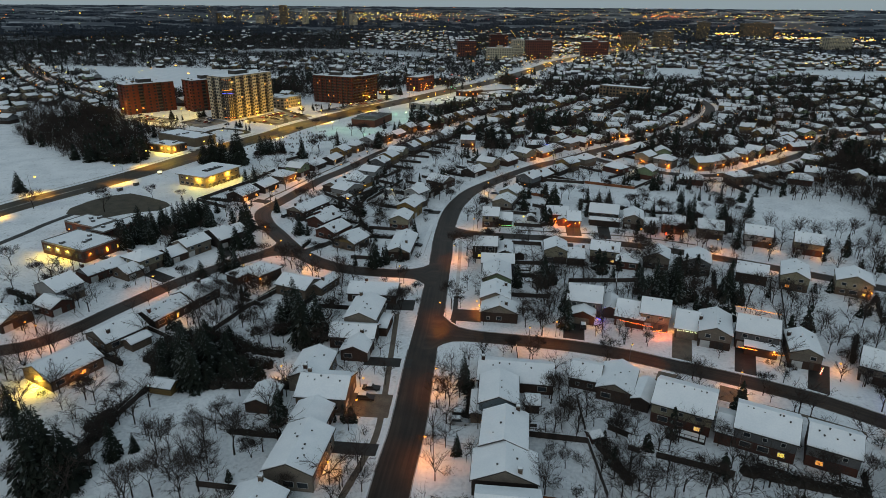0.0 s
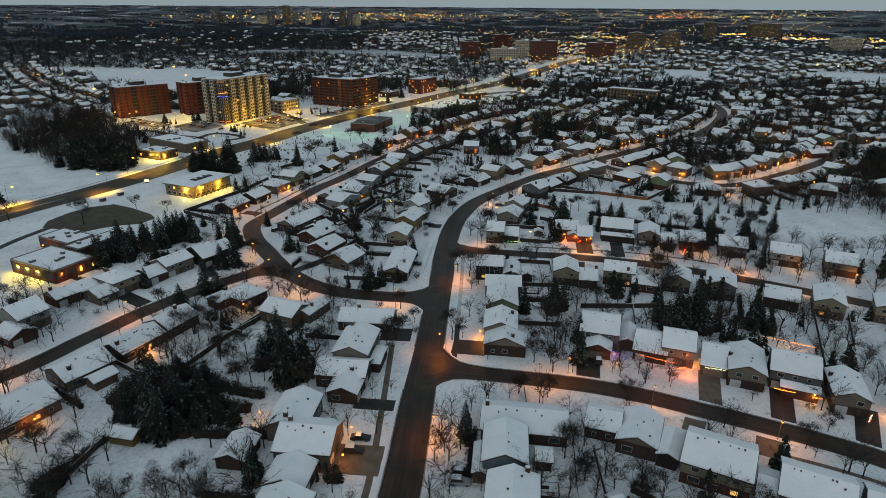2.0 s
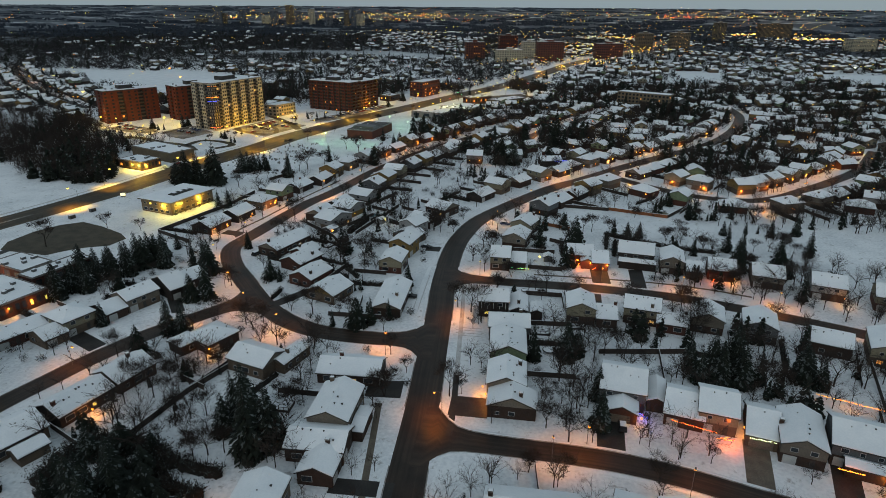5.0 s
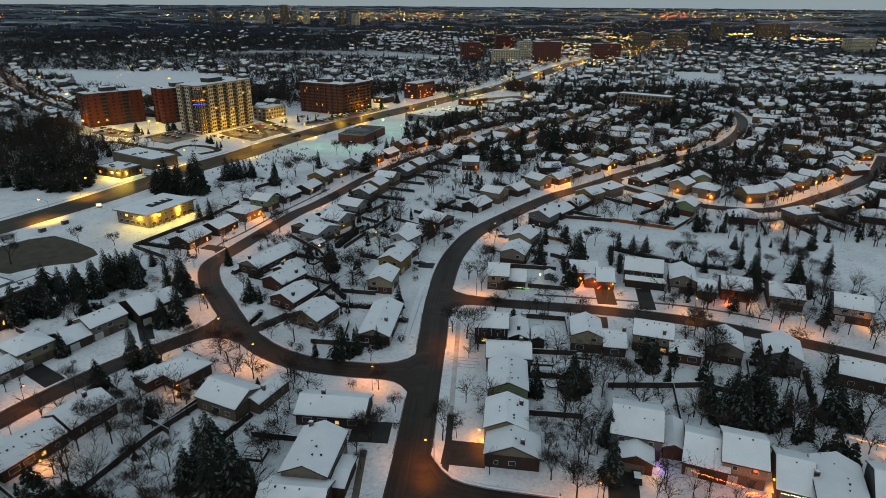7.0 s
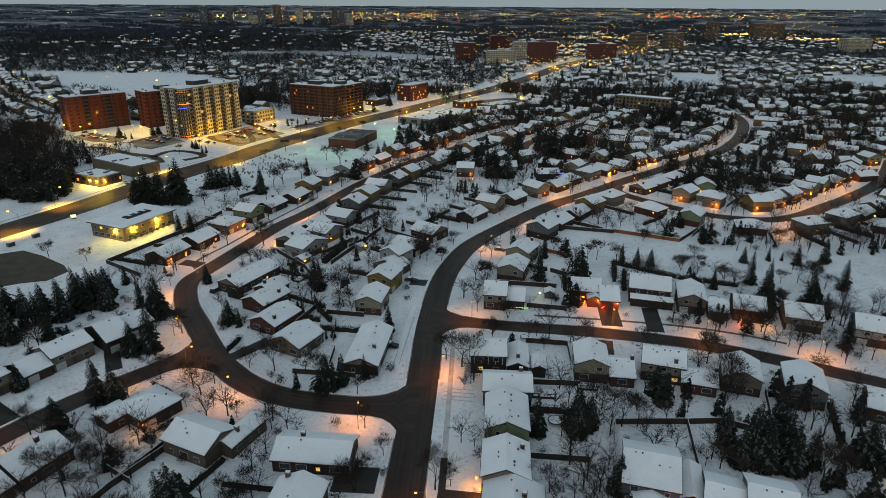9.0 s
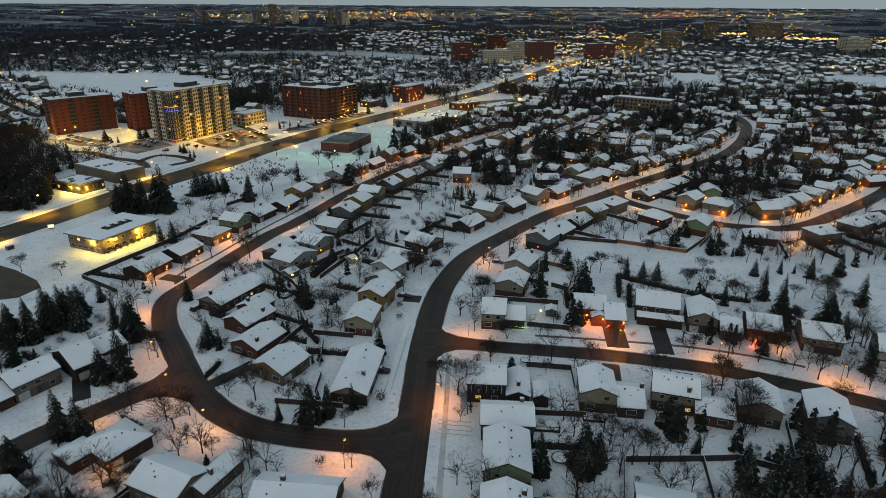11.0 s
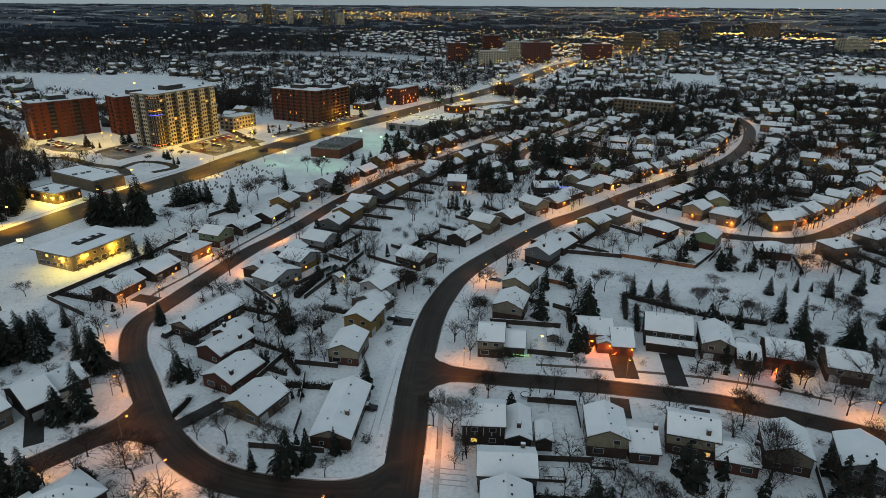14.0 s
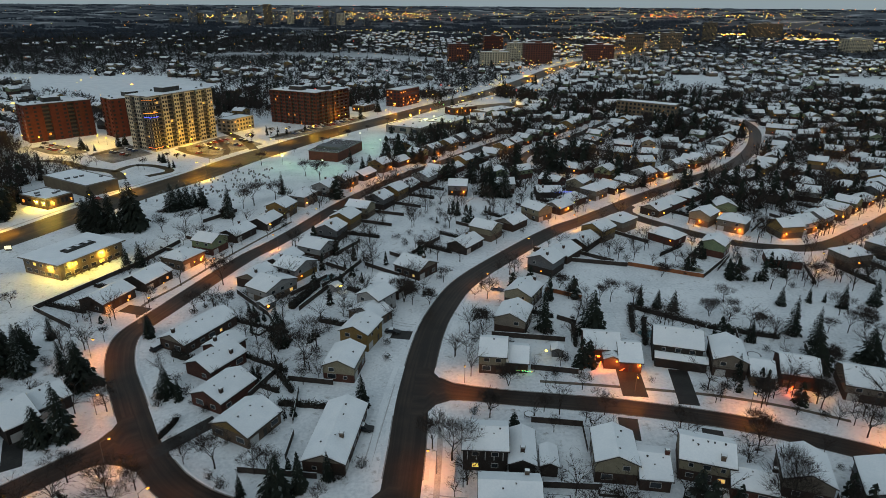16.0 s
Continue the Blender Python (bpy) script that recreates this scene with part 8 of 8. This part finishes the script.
light_string([(61.8, 164.0, 1.6), (63.8, 163.0, 2.6)], ["amber", "sodium"], 18, "amber string lights on a porch corner", 2, 260)
light_string([(47.3, 174.0, 1.0), (49.3, 171.9, 0.8)], ["blue", "red", "blue"], 16, "blue and red string lights on bushes", 3, 260)
light_string([(82.2, 153.5, 2.7), (86.7, 151.5, 2.7)], ["amber", "sodium"], 26, "amber string lights along a porch roof", 6, 260)
light_string([(90.0, 150.1, 2.3), (93.0, 149.3, 2.3)], ["amber", "sodium"], 14, "amber string lights under a porch", 15)
light_string([(68.2, 162.7, 3.0), (73.4, 160.8, 3.0)], ["white"], 14, "white string lights along the eaves", 16)
light_string([(99.8, 142.9, 0.4), (99.9, 142.9, 2.6)], ["red", "white"], 12, "red and white lit pole by a driveway", 17)
light_string([(50.0, 263.2, 0.5), (50.2, 263.1, 2.4)], ["amber", "sodium"], 12, "amber lights on a small garden tree", 7, 700)
light_string([(55.2, 261.6, 0.4), (56.2, 261.4, 1.2)], ["amber", "red"], 9, "amber lights on bushes by the door", 8, 260)
light_string([(110, 132, 0.5), (112.4, 130.6, 2.4)], ["yellow", "amber"], 20, "glowing garden ornament of amber lights", 9, 260)
light_string([(23.6, 262, 0.8), (31.5, 260.6, 0.8)], ["green", "yellow", "green"], 26, "green string lights on a hedge", 10)
light_string([(66, 421, 3.0), (75.6, 423.6, 3.0)], ["blue"], 22, "blue string lights along the eaves", 11, 260)
corner = pose(*cornered(-175, 524, 64, 54, 21), 0, 0, 0, 64)
for z, cols, lb, n in ((24.9, ["sodium", "amber"], "amber lights along a corner balcony", 30), (22.2, ["blue"], "blue lights along a corner balcony", 34), (33.0, ["amber"], "amber lights along a top balcony", 8), (2.6, ["red", "sodium"], "red lights along a ground-floor balcony", 18)):
    a, b = corner @ Vector((-28.6, -6, z)), corner @ Vector((-28.6, -12.1, z))
    c = corner @ Vector((-22.5, -12.1, z))
    light_string([tuple(a), tuple(b)], cols, n, lb, int(z))
    light_string([tuple(b), tuple(c)], cols, n, lb, int(z) + 1)
light_string([(95.2, 251.4, 0.4), (95.8, 251.2, 2.4)], ["amber", "red"], 34, "glowing ball of amber lights in a garden", 14, 700)


# ---- fences and hedges ----
def fence(x1, y1, x2, y2, h=1.7, mat=None, label="weathered dark wooden board fence in snow", posts=2.4):
    """Boards between posts, with snow along the top rail."""
    d = math.hypot(x2 - x1, y2 - y1)
    m = pose(x1, y1, 0, 0, 0, math.degrees(math.atan2(y2 - y1, x2 - x1)))
    top = base("fence", m, label, "fence")
    mat = mat or FENCE
    n = max(1, round(d / posts))
    s = Shell()
    s.box(ROOFSNOW, 0, d, -0.05, 0.05, h - 0.055, h + 0.04)
    s.link("snow_cap", top)
    b = Shell()
    b.box(mat, 0.004, d / n - 0.004, -0.03, 0.03, 0.0, h - 0.06, True)
    b.box(mat, 0.0, 0.1, -0.06, 0.06, 0.0, h, True)
    b = b.mesh("panel")
    for k in range(n):
        hang("panel", b, top, "", pose(k * d / n, 0, 0))
    return top


def hedge(x1, y1, x2, y2, h=1.6, w=1.2, label="dark ragged hedge with snow on top"):
    """A long, uneven hedge: a low ragged core under many small leaf and stem slivers."""
    rnd = random.Random(int(abs(x1) * 7 + abs(y1) * 3))
    d = math.hypot(x2 - x1, y2 - y1)
    m = pose(x1, y1, 0, 0, 0, math.degrees(math.atan2(y2 - y1, x2 - x1)))
    s = Shell()
    n = max(3, int(d / 0.8))
    ring = [(-0.42, 0.0), (-0.40, 0.5), (-0.15, 0.75), (0.15, 0.75), (0.40, 0.5), (0.42, 0.0)]
    rows = [[(d * k / n, u * w * rnd.uniform(0.55, 1.1), z * h * rnd.uniform(0.55, 1.05)) for u, z in ring] for k in range(n + 1)]
    rows[0], rows[-1] = [(0, u * 0.2, z * 0.4) for u, z in ring], [(d, u * 0.2, z * 0.4) for u, z in ring]
    for a, b in zip(rows, rows[1:]):
        for k in range(len(ring) - 1):
            s.face(BRUSH, a[k], b[k], b[k + 1], a[k + 1])
    for _ in range(int(d * 34 * w)):
        u = Vector((rnd.uniform(0, d), rnd.gauss(0, 0.3) * w, rnd.uniform(0.2, 0.9) * h))
        e = Vector((rnd.uniform(-1, 1), rnd.uniform(-1, 1), rnd.uniform(0, 1.4))).normalized()
        o = e.orthogonal().normalized() * 0.10
        s.face(FROST if rnd.random() < 0.10 else BRUSH, u - o, u + o, u + e * rnd.uniform(0.3, 0.9))
    return tagged(s.link("hedge", m=m), label, "hedge")


for a in ((-77.2, 124.5, -75.2, 135.7), (-70.3, 161.6, -62.8, 181.7), (-62.8, 181.7, -56.4, 193.0), (18.9, 117.7, 31.9, 115.4), (31.9, 115.4, 32.2, 98.7), (32.9, 132.7, 32.1, 116.4),
          (45.7, 110.8, 60.2, 104.7), (37.6, 120.4, 45.0, 114.6), (44.1, 202.5, 61.1, 202.7), (61.1, 202.7, 56.9, 182.8), (119.7, 203.3, 102.1, 164.6), (100.5, 200.7, 85.0, 166)):
    fence(*a)
for a in ((-121.1, 297.7, -110.8, 320.1), (-121.1, 297.7, -103, 285.6), (-110.8, 320.1, -104.2, 334.3), (-104.2, 334.3, -97.4, 357.9), (-96.6, 382.4, -86.3, 398.6), (45.4, 350, 55.7, 338.8), (55.7, 338.8, 78, 333.3),
          (54.8, 305.5, 48.8, 287.9), (48.8, 287.9, 43.7, 291.6), (22.5, 281, 43.6, 277.6), (31.4, 262.9, 43.8, 260.5), (28.2, 240.2, 39.9, 238.5), (39.9, 238.5, 39.1, 229.7)):
    fence(*a)
for a in ((-35.2, 264.3, -40.4, 250.1), (-26.3, 235.9, -26.4, 227.4), (-46.2, 293.7, -38.6, 279.5), (-60.6, 310, -46.2, 293.7), (-32.9, 314.5, -26.4, 324), (-67.3, 187.6, -59.3, 182.6), (102.5, 323, 120.6, 342.9),
          (20.5, 156, 20.2, 148), (68.5, 203, 84, 196), (60.5, 202.6, 68.5, 203), (-28.6, 253, -27.4, 240), (-37.3, 297.5, -21.8, 337.1), (-34.7, 334.4, -25.2, 327.5), (-3, 345, 8, 362)):
    fence(*a)
fence(7.0, 99.8, 24.9, 96.7, 1.6, CEDAR, "reddish-brown cedar board fence")
fence(78.3, 334.4, 102.5, 323.0, 1.6, CEDAR, "orange-brown cedar board fence beside a snowy field")
fence(43.6, 312.1, 54.8, 305.5, 1.6, CEDAR, "reddish cedar board fence")
for a in ((-79.6, 109.4, -77.7, 124.1, 2.6, 3.4), (-54.6, 242.3, -56.2, 234.4, 1.6, 1.6), (64.9, 282.6, 69, 299.3, 2.2, 1.8), (69, 299.3, 88.4, 286, 1.8, 1.6), (88.4, 286, 107.3, 279, 1.7, 1.8), (45.0, 349, 57, 342, 1.8, 1.6),
          (-62, 150, -46, 146, 2.6, 3.0), (38, 102, 33.6, 117, 2.4, 2.6), (-36, 262, -30, 252, 1.7, 1.8), (-40.2, 298.3, -34.4, 316.8, 3.4, 3.0), (62, 106.6, 84, 98.5, 2.4, 3.4)):
    hedge(*a)
for a in ((-76.8, 141.4, -68.5, 138.5, 2.4, 3.2), (-68.5, 138.5, -56.6, 137.0, 2.4, 3.4), (-56.6, 137.0, -38.4, 137.2, 2.2, 2.8), (-80.3, 148, -80.0, 157.1, 3.4, 4.5), (-80, 157.1, -73, 163.2, 3.2, 4.5), (-72, 163, -62, 160, 3.0, 4.5), (-62, 160, -54.5, 154.4, 3.0, 4.2), (-54.5, 154.4, -44.3, 152.0, 2.4, 3.2), (-78, 144, -70, 150, 3.4, 5), (-72, 158, -62, 150, 3.2, 5), (-60, 155, -54, 148, 2.6, 4), (-82.1, 118.8, -78.3, 126.4, 2.6, 4.2), (-78.6, 127, -74.7, 136.3, 1.8, 1.6)):
    hedge(*a, "dark overgrown thicket of brush and evergreens")


# fences and hedges that part the back gardens
rnd = random.Random(91)
BOUNDS = []
for x, y, rot, w, d, front in LOTS:
    if w < 8 or d < 8:
        continue
    turn, half, depth = {"S": (0, w / 2, d / 2), "E": (90, d / 2, w / 2), "N": (180, w / 2, d / 2), "W": (270, d / 2, w / 2)}[front]
    m = pose(x, y, 0, 0, 0, rot + turn)
    for sgn in (1, -1):
        pts = [m @ Vector((sgn * (half + 1.6), v, 0)) for v in range(int(depth * 0.4), int(depth) + 15)]
        run = []
        for p in pts:
            near = any(abs(q.x) < a / 2 + 0.6 and abs(q.y) < b / 2 + 0.6 for q, a, b in ((pose(u, v, 0, 0, 0, r).inverted() @ p, a, b) for u, v, r, a, b, _ in LOTS if abs(u - p.x) < 16 and abs(v - p.y) < 16))
            if near or on_road(p.x, p.y, 5) or on_pad(p.x, p.y) or any((p.x - a) ** 2 + (p.y - b) ** 2 < 30 for a, b in BOUNDS) or any(inside(p.x, p.y, o) for o in OPEN):
                break
            run.append(p)
        if len(run) < 7 or rnd.random() < 0.25:
            continue
        BOUNDS += [(p.x, p.y) for p in run[::3]]
        a, b = run[0], run[-1]
        if rnd.random() < 0.5:
            fence(a.x, a.y, b.x, b.y, 1.6, posts=5)
        else:
            hedge(a.x, a.y, b.x, b.y, rnd.uniform(1.3, 2.2), rnd.uniform(1.0, 1.8))

# ---- parked cars ----
def car_meshes(paint, suv):
    """Body, glass, snow and wheels of a parked car, nose towards +x."""
    h0, h1 = (0.95, 1.72) if suv else (0.82, 1.42)
    body, glass, snow, wheel = Shell(), Shell(), Shell(), Shell()
    body.extrude(paint, [(-2.25, 0.32), (-2.3, 0.6), (-2.22, h0), (1.0, h0), (2.1, h0 - 0.16), (2.28, 0.62), (2.22, 0.32)], -0.88, 0.88, 1)
    body.extrude(paint, [(-2.0 if suv else -1.6, h0 - 0.02), (-1.85 if suv else -1.15, h1 - 0.06), (0.2, h1 - 0.06), (0.95, h0 - 0.02)], -0.74, 0.74, 1)
    glass.extrude(PANE, [(-1.9 if suv else -1.45, h0 + 0.04), (-1.8 if suv else -1.12, h1 - 0.14), (0.16, h1 - 0.14), (0.82, h0 + 0.04)], -0.765, 0.765, 1)
    snow.extrude(ROOFSNOW, [(-1.8 if suv else -1.1, h1 - 0.055), (-1.75 if suv else -1.0, h1 + 0.08), (0.1, h1 + 0.08), (0.2, h1 - 0.055)], -0.70, 0.70, 1)
    wheel.tube(DARKTRIM, (0, -0.11, 0), (0, 0.11, 0), 0.33, 0.33, 12)
    wheel.tube(METAL, (0, 0.10, 0), (0, -0.125, 0), 0.2, 0.2, 10)
    return body.mesh("body"), glass.mesh("windows"), snow.mesh("snow_cover"), wheel.mesh("wheel")


PAINT = {k: surface(k + "_car_paint", c, tuple(0.8 * v for v in c), 0.8, 0.35, 0.0) for k, c in (("black", (0.02, 0.02, 0.022)), ("silver", (0.32, 0.33, 0.34)), ("white", (0.6, 0.6, 0.6)), ("red", (0.25, 0.03, 0.02)), ("blue", (0.04, 0.07, 0.14)))}
CARS = {(k, s): car_meshes(m, s) for k, m in PAINT.items() for s in (False, True)}


def car(x, y, rot, colour="black", suv=False):
    body, glass, snow, wheel = CARS[colour, suv]
    top = base("car", pose(x, y, 0.03, 0, 0, rot), f"parked {colour} {'van' if suv else 'car'} with snow on its roof", "car", "parked cars")
    for nm, me in (("body", body), ("car_glass", glass), ("snow_cover", snow)):
        hang(nm, me, top)
    for wx in (-1.4, 1.4):
        for wy in (-0.8, 0.8):
            hang("wheel", wheel, top, "", pose(wx, wy, 0.33))
    return top


for x, y, rot, c, s in ((3.9, 125.0, -4, "black", True), (3.4, 122.4, -4, "silver", True), (-19.6, 131.8, -5, "black", True), (-18.6, 136.2, -5, "black", False), (-126.5, 177.8, 40, "black", True), (42.4, 169.6, 80, "black", True),
                        (-10.6, 237.4, -6, "black", True), (-6.8, 283.0, -10, "black", False), (27.2, 312.2, -20, "blue", False), (-72.1, 273.6, 60, "black", True), (-62, 384.4, 66, "silver", False), (-39.9, 396.7, 60, "black", False)):
    car(x, y, rot, c, s)
for k, (x0, y0, x1, y1, n, rot) in enumerate(((-150, 522, -138, 512, 4, 65), (-147, 537, -129, 525, 6, 65), (-143, 553, -124, 541, 6, 65), (-154, 536, -140, 563, 6, -28), (-120, 551, -136, 566, 4, 62), (-204, 522, -187, 511, 5, 65), (-198, 530, -184, 521, 4, 65), (-256, 536, -228, 517, 10, 68), (-100, 580, -58, 652, 14, -24), (-92, 606, -64, 655, 9, -24), (30, 676, 60, 712, 8, -40), (-166, 407, -160, 420, 3, -28), (-262, 548, -236, 530, 6, 68))):
    r2 = random.Random(k)
    for i in range(n):
        if r2.random() < 0.8:
            u = (i + 0.5 + r2.uniform(-0.12, 0.12)) / n
            car(x0 + (x1 - x0) * u, y0 + (y1 - y0) * u, rot + r2.uniform(-5, 5), r2.choice(("black", "black", "silver", "white", "red", "blue")), r2.random() < 0.4)

# ---- gardens: pools and headstones ----
def pool(x, y, rx, ry, rot, label, mat):
    s = Shell()
    ring = lambda f, z: [(rx * f * math.cos(k * math.tau / 20), ry * f * math.sin(k * math.tau / 20), z) for k in range(20)]
    a, b, c = ring(1.0, 0.0), ring(1.0, 0.5), ring(0.9, 0.5)
    for k in range(20):
        j = (k + 1) % 20
        s.face(WHITE, a[k], a[j], b[j], b[k])
        s.face(WHITE, b[k], b[j], c[j], c[k])
    top = base("garden_pool", pose(x, y, 0, 0, 0, rot), label, "pool")
    s.link("rim", top)
    w = Shell()
    w.face(mat, *ring(0.9, 0.38))
    w.link("water", top)


pool(-105.4, 234.6, 4.2, 2.4, 58, "oval garden pool with blue cover and pale rim", surface("pool_cover", (0.03, 0.09, 0.20), (0.02, 0.06, 0.14), 0.5, 0.5, 0.05))
pool(71.5, 281.0, 6.2, 2.6, -12, "oval garden pool with pale grey-blue ice", POOL)
pool(100.6, 329.6, 4.4, 2.6, -14, "oval garden pool with olive-brown ice", surface("pool_ice", (0.16, 0.15, 0.08), (0.11, 0.10, 0.06), 0.5, 0.4, 0.05))
pool(-32.0, 322.3, 3.4, 2.0, 62, "oval garden pool with grey ice", POOL)
rnd = random.Random(5)
stone = Shell()
stone.extrude(CONCRETE, [(-0.4, -0.1), (-0.4, 0.8), (-0.2, 1.0), (0.2, 1.0), (0.4, 0.8), (0.4, -0.1)], -0.1, 0.1, 0)
stone = stone.mesh("headstone")
spots = []
while len(spots) < 150:
    x, y = rnd.uniform(-140, -76), rnd.uniform(400, 492)
    if inside(x, y, [(-136, 412), (-134, 450), (-90, 486), (-80, 446), (-94, 414)]):
        spots.append((0, x, y, 0, 2.6, 1.0, 1.0))
merged("headstones", [stone], spots, "rows of small dark headstones in the snow", "headstones")

# young trees round the apartment towers
rnd = random.Random(12)
for x, y, h in ((-226.5, 530, 9), (-220, 525, 5), (-216, 526, 5), (-217, 505, 4), (-158.7, 494.7, 6.5), (-150.4, 482, 6), (-147.8, 482, 5.4), (-162.9, 499, 5), (-207, 540, 11), (-205, 545, 8), (-168, 600, 8), (-120, 590, 6), (-112, 592, 5), (-104, 586, 6), (-117, 580, 5), (-109, 578, 4.5), (-93, 600, 5), (-45, 690, 12), (-150, 640, 9), (-36, 476, 9), (4, 548, 11), (-2, 554, 8)):
    plant("spruce", x, y, h)
for _ in range(60):
    u, v = rnd.uniform(-60, 190), rnd.choice((rnd.uniform(15, 22), rnd.uniform(-34, -20)))
    q = pose(-150, 470, 0, 0, 0, 62) @ Vector((u, v, 0))
    if hwy_gap(q.x, q.y) > 17 and not crowded_block(q.x, q.y):
        plant("bare", q.x, q.y, rnd.uniform(4, 9))


# ---- garden things ----
def trampoline(x, y, r=1.9):
    s, legs = Shell(), Shell()
    ring = lambda f, z: [(r * f * math.cos(k * math.tau / 16), r * f * math.sin(k * math.tau / 16), z) for k in range(16)]
    a, b, c = ring(1.0, 0.75), ring(1.0, 0.9), ring(0.86, 0.9)
    for k in range(16):
        j = (k + 1) % 16
        s.face(DARKTRIM, a[k], a[j], b[j], b[k])
        s.face(DARKTRIM, b[k], b[j], c[j], c[k])
    top = base("trampoline", pose(x, y, 0), "round garden trampoline with dark rim under snow", "trampoline")
    s.link("rim", top)
    m = Shell()
    m.face(ROOFSNOW, *ring(0.86, 0.88))
    m.link("mat", top)
    leg = Shell()
    leg.tube(METAL, (0, 0, 0), (0, 0, 0.78), 0.04, 0.04, 5)
    leg = leg.mesh("leg")
    for k in range(4):
        hang("leg", leg, top, "", pose(r * 0.95 * math.cos(k * 1.571 + 0.4), r * 0.95 * math.sin(k * 1.571 + 0.4), 0))


for x, y in ((94.5, 268.6), (-44.6, 311.5), (30.4, 203.0)):
    trampoline(x, y)
trampoline(28.0, 242.2, 1.25)


def deck(x, y, rot, w, d, label="dark timber garden deck with snow"):
    top = base("garden_deck", pose(x, y, 0, 0, 0, rot), label, "deck")
    s = Shell()
    s.box(FENCE, -w / 2, w / 2, -d / 2, d / 2, 0, 0.5)
    s.link("platform", top)
    s = Shell()
    s.box(ROOFSNOW, -w / 2 + 0.25, w / 2 - 0.25, -d / 2 + 0.25, d / 2 - 0.25, 0.503, 0.62)
    s.link("snow_cover", top)
    rail = Shell()
    rail.box(FENCE, -w / 2, w / 2, -0.04, 0.04, 0.95, 1.05, True)
    rail = rail.mesh("rail")
    hang("rail", rail, top, "", pose(0, -d / 2 + 0.05, 0.4))
    post = Shell()
    post.box(FENCE, -0.05, 0.05, -0.05, 0.05, 0.5, 1.4)
    post = post.mesh("post")
    for k in range(5):
        hang("post", post, top, "", pose(-w / 2 + 0.1 + (w - 0.2) * k / 4, -d / 2 + 0.05, 0))


for a in ((29.4, 214.5, -5, 6, 4), (20.8, 120.6, -6, 5, 4), (56, 117.5, -28, 6, 3), (70, 108.4, -29, 6, 3), (84, 103, -30, 5, 3), (47, 192, -16, 6, 4), (64, 181.6, -20, 5, 4), (-38, 176, -8, 5, 4), (41, 217.6, -8, 5, 3), (-46, 284, 62, 5, 3)):
    deck(*a)


def wheel_tracks(pts, label="wheel tracks pressed into the snow"):
    line = smooth(pts, 1.5)
    for off in (-0.75, 0.75):
        ribbon("wheel_track", line, lambda i: off + 0.16, lambda i: 0.16 - off, 0.012, TRACK, label, "tracks")


TRACK = surface("pressed_snow", (0.55, 0.56, 0.57), (0.38, 0.38, 0.38), 0.8, 0.8, 0.3)
for p in ([(-8.9, 225), (-7.2, 240), (-5.4, 256)], [(4.5, 216.5), (8, 215.8), (12, 215.4)], [(4.3, 213), (8, 212.6), (12, 212)], [(-1.8, 116), (3, 114.6), (7, 114)], [(-2.2, 124.6), (1.5, 124.2)], [(-118, 166), (-121, 172), (-124, 176)],
          [(-113, 175), (-117, 178.6), (-121, 181)], [(-8, 290), (-3.5, 288), (1, 287)], [(24, 339), (29, 334), (31, 330)], [(-56, 222), (-60, 219), (-64, 214)]):
    wheel_tracks(p)
for k in range(5):
    # timber framing on the dark house's front
    s = Shell()
    s.box(WHITE, -0.09, 0.09, -0.05, 0.0, 2.9, 5.2, True)
    s.link("wall_timber", TUDOR, "pale timber strip", pose(-3.7 + k * 1.85, -4.79, 0))


def road_sign(x, y, rot):
    """A low lit sign box on a plinth beside the highway."""
    top = base("road_sign", pose(x, y, 0, 0, 0, rot), "glowing white sign box on a low plinth beside the highway", "sign")
    q = Shell()
    q.box(CONCRETE, -1.0, 1.0, -0.3, 0.3, -0.1, 0.6)
    q.link("plinth", top)
    q = Shell()
    q.box(DARKTRIM, -1.3, 1.3, -0.22, 0.22, 0.603, 2.3, True)
    q.link("sign_case", top)
    for sgn in (-1, 1):
        q = Shell()
        q.box(glow("sign_face", (1.0, 0.92, 0.55), 0.9), -1.15, 1.15, -0.02, 0.02, 0.75, 2.15, True)
        q.link("sign_face", top, "glowing sign face", pose(0, 0.245 * sgn, 0))
    return top


def cabinet(x, y, rot):
    top = base("utility_cabinet", pose(x, y, 0, 0, 0, rot), "dark metal utility cabinet in the snow", "cabinet")
    q = Shell()
    q.stack([METAL], [(1.3, 0.8, -0.1), (1.3, 0.8, 1.6), (1.22, 0.72, 1.68)])
    q.link("body", top)
    q = Shell()
    q.stack([ROOFSNOW], [(1.2, 0.7, 1.684), (1.1, 0.6, 1.8)])
    q.link("snow_cover", top)
    for k in (-0.62, 0.62):
        q = Shell()
        q.box(DARKTRIM, k - 0.55, k + 0.55, -0.84, -0.805, 0.15, 1.5, True)
        q.link("door", top)
    return top


road_sign(-161, 349, 20)
for x, y in ((-167.6, 315.1), (-163.8, 325.4)):
    cabinet(x, y, 62)
for k in range(9):
    p = at_office @ Vector((-12 + k * 2.9, -10.6, 0))
    plant("bush", p.x, p.y, 1.5 + 0.4 * (k % 3))
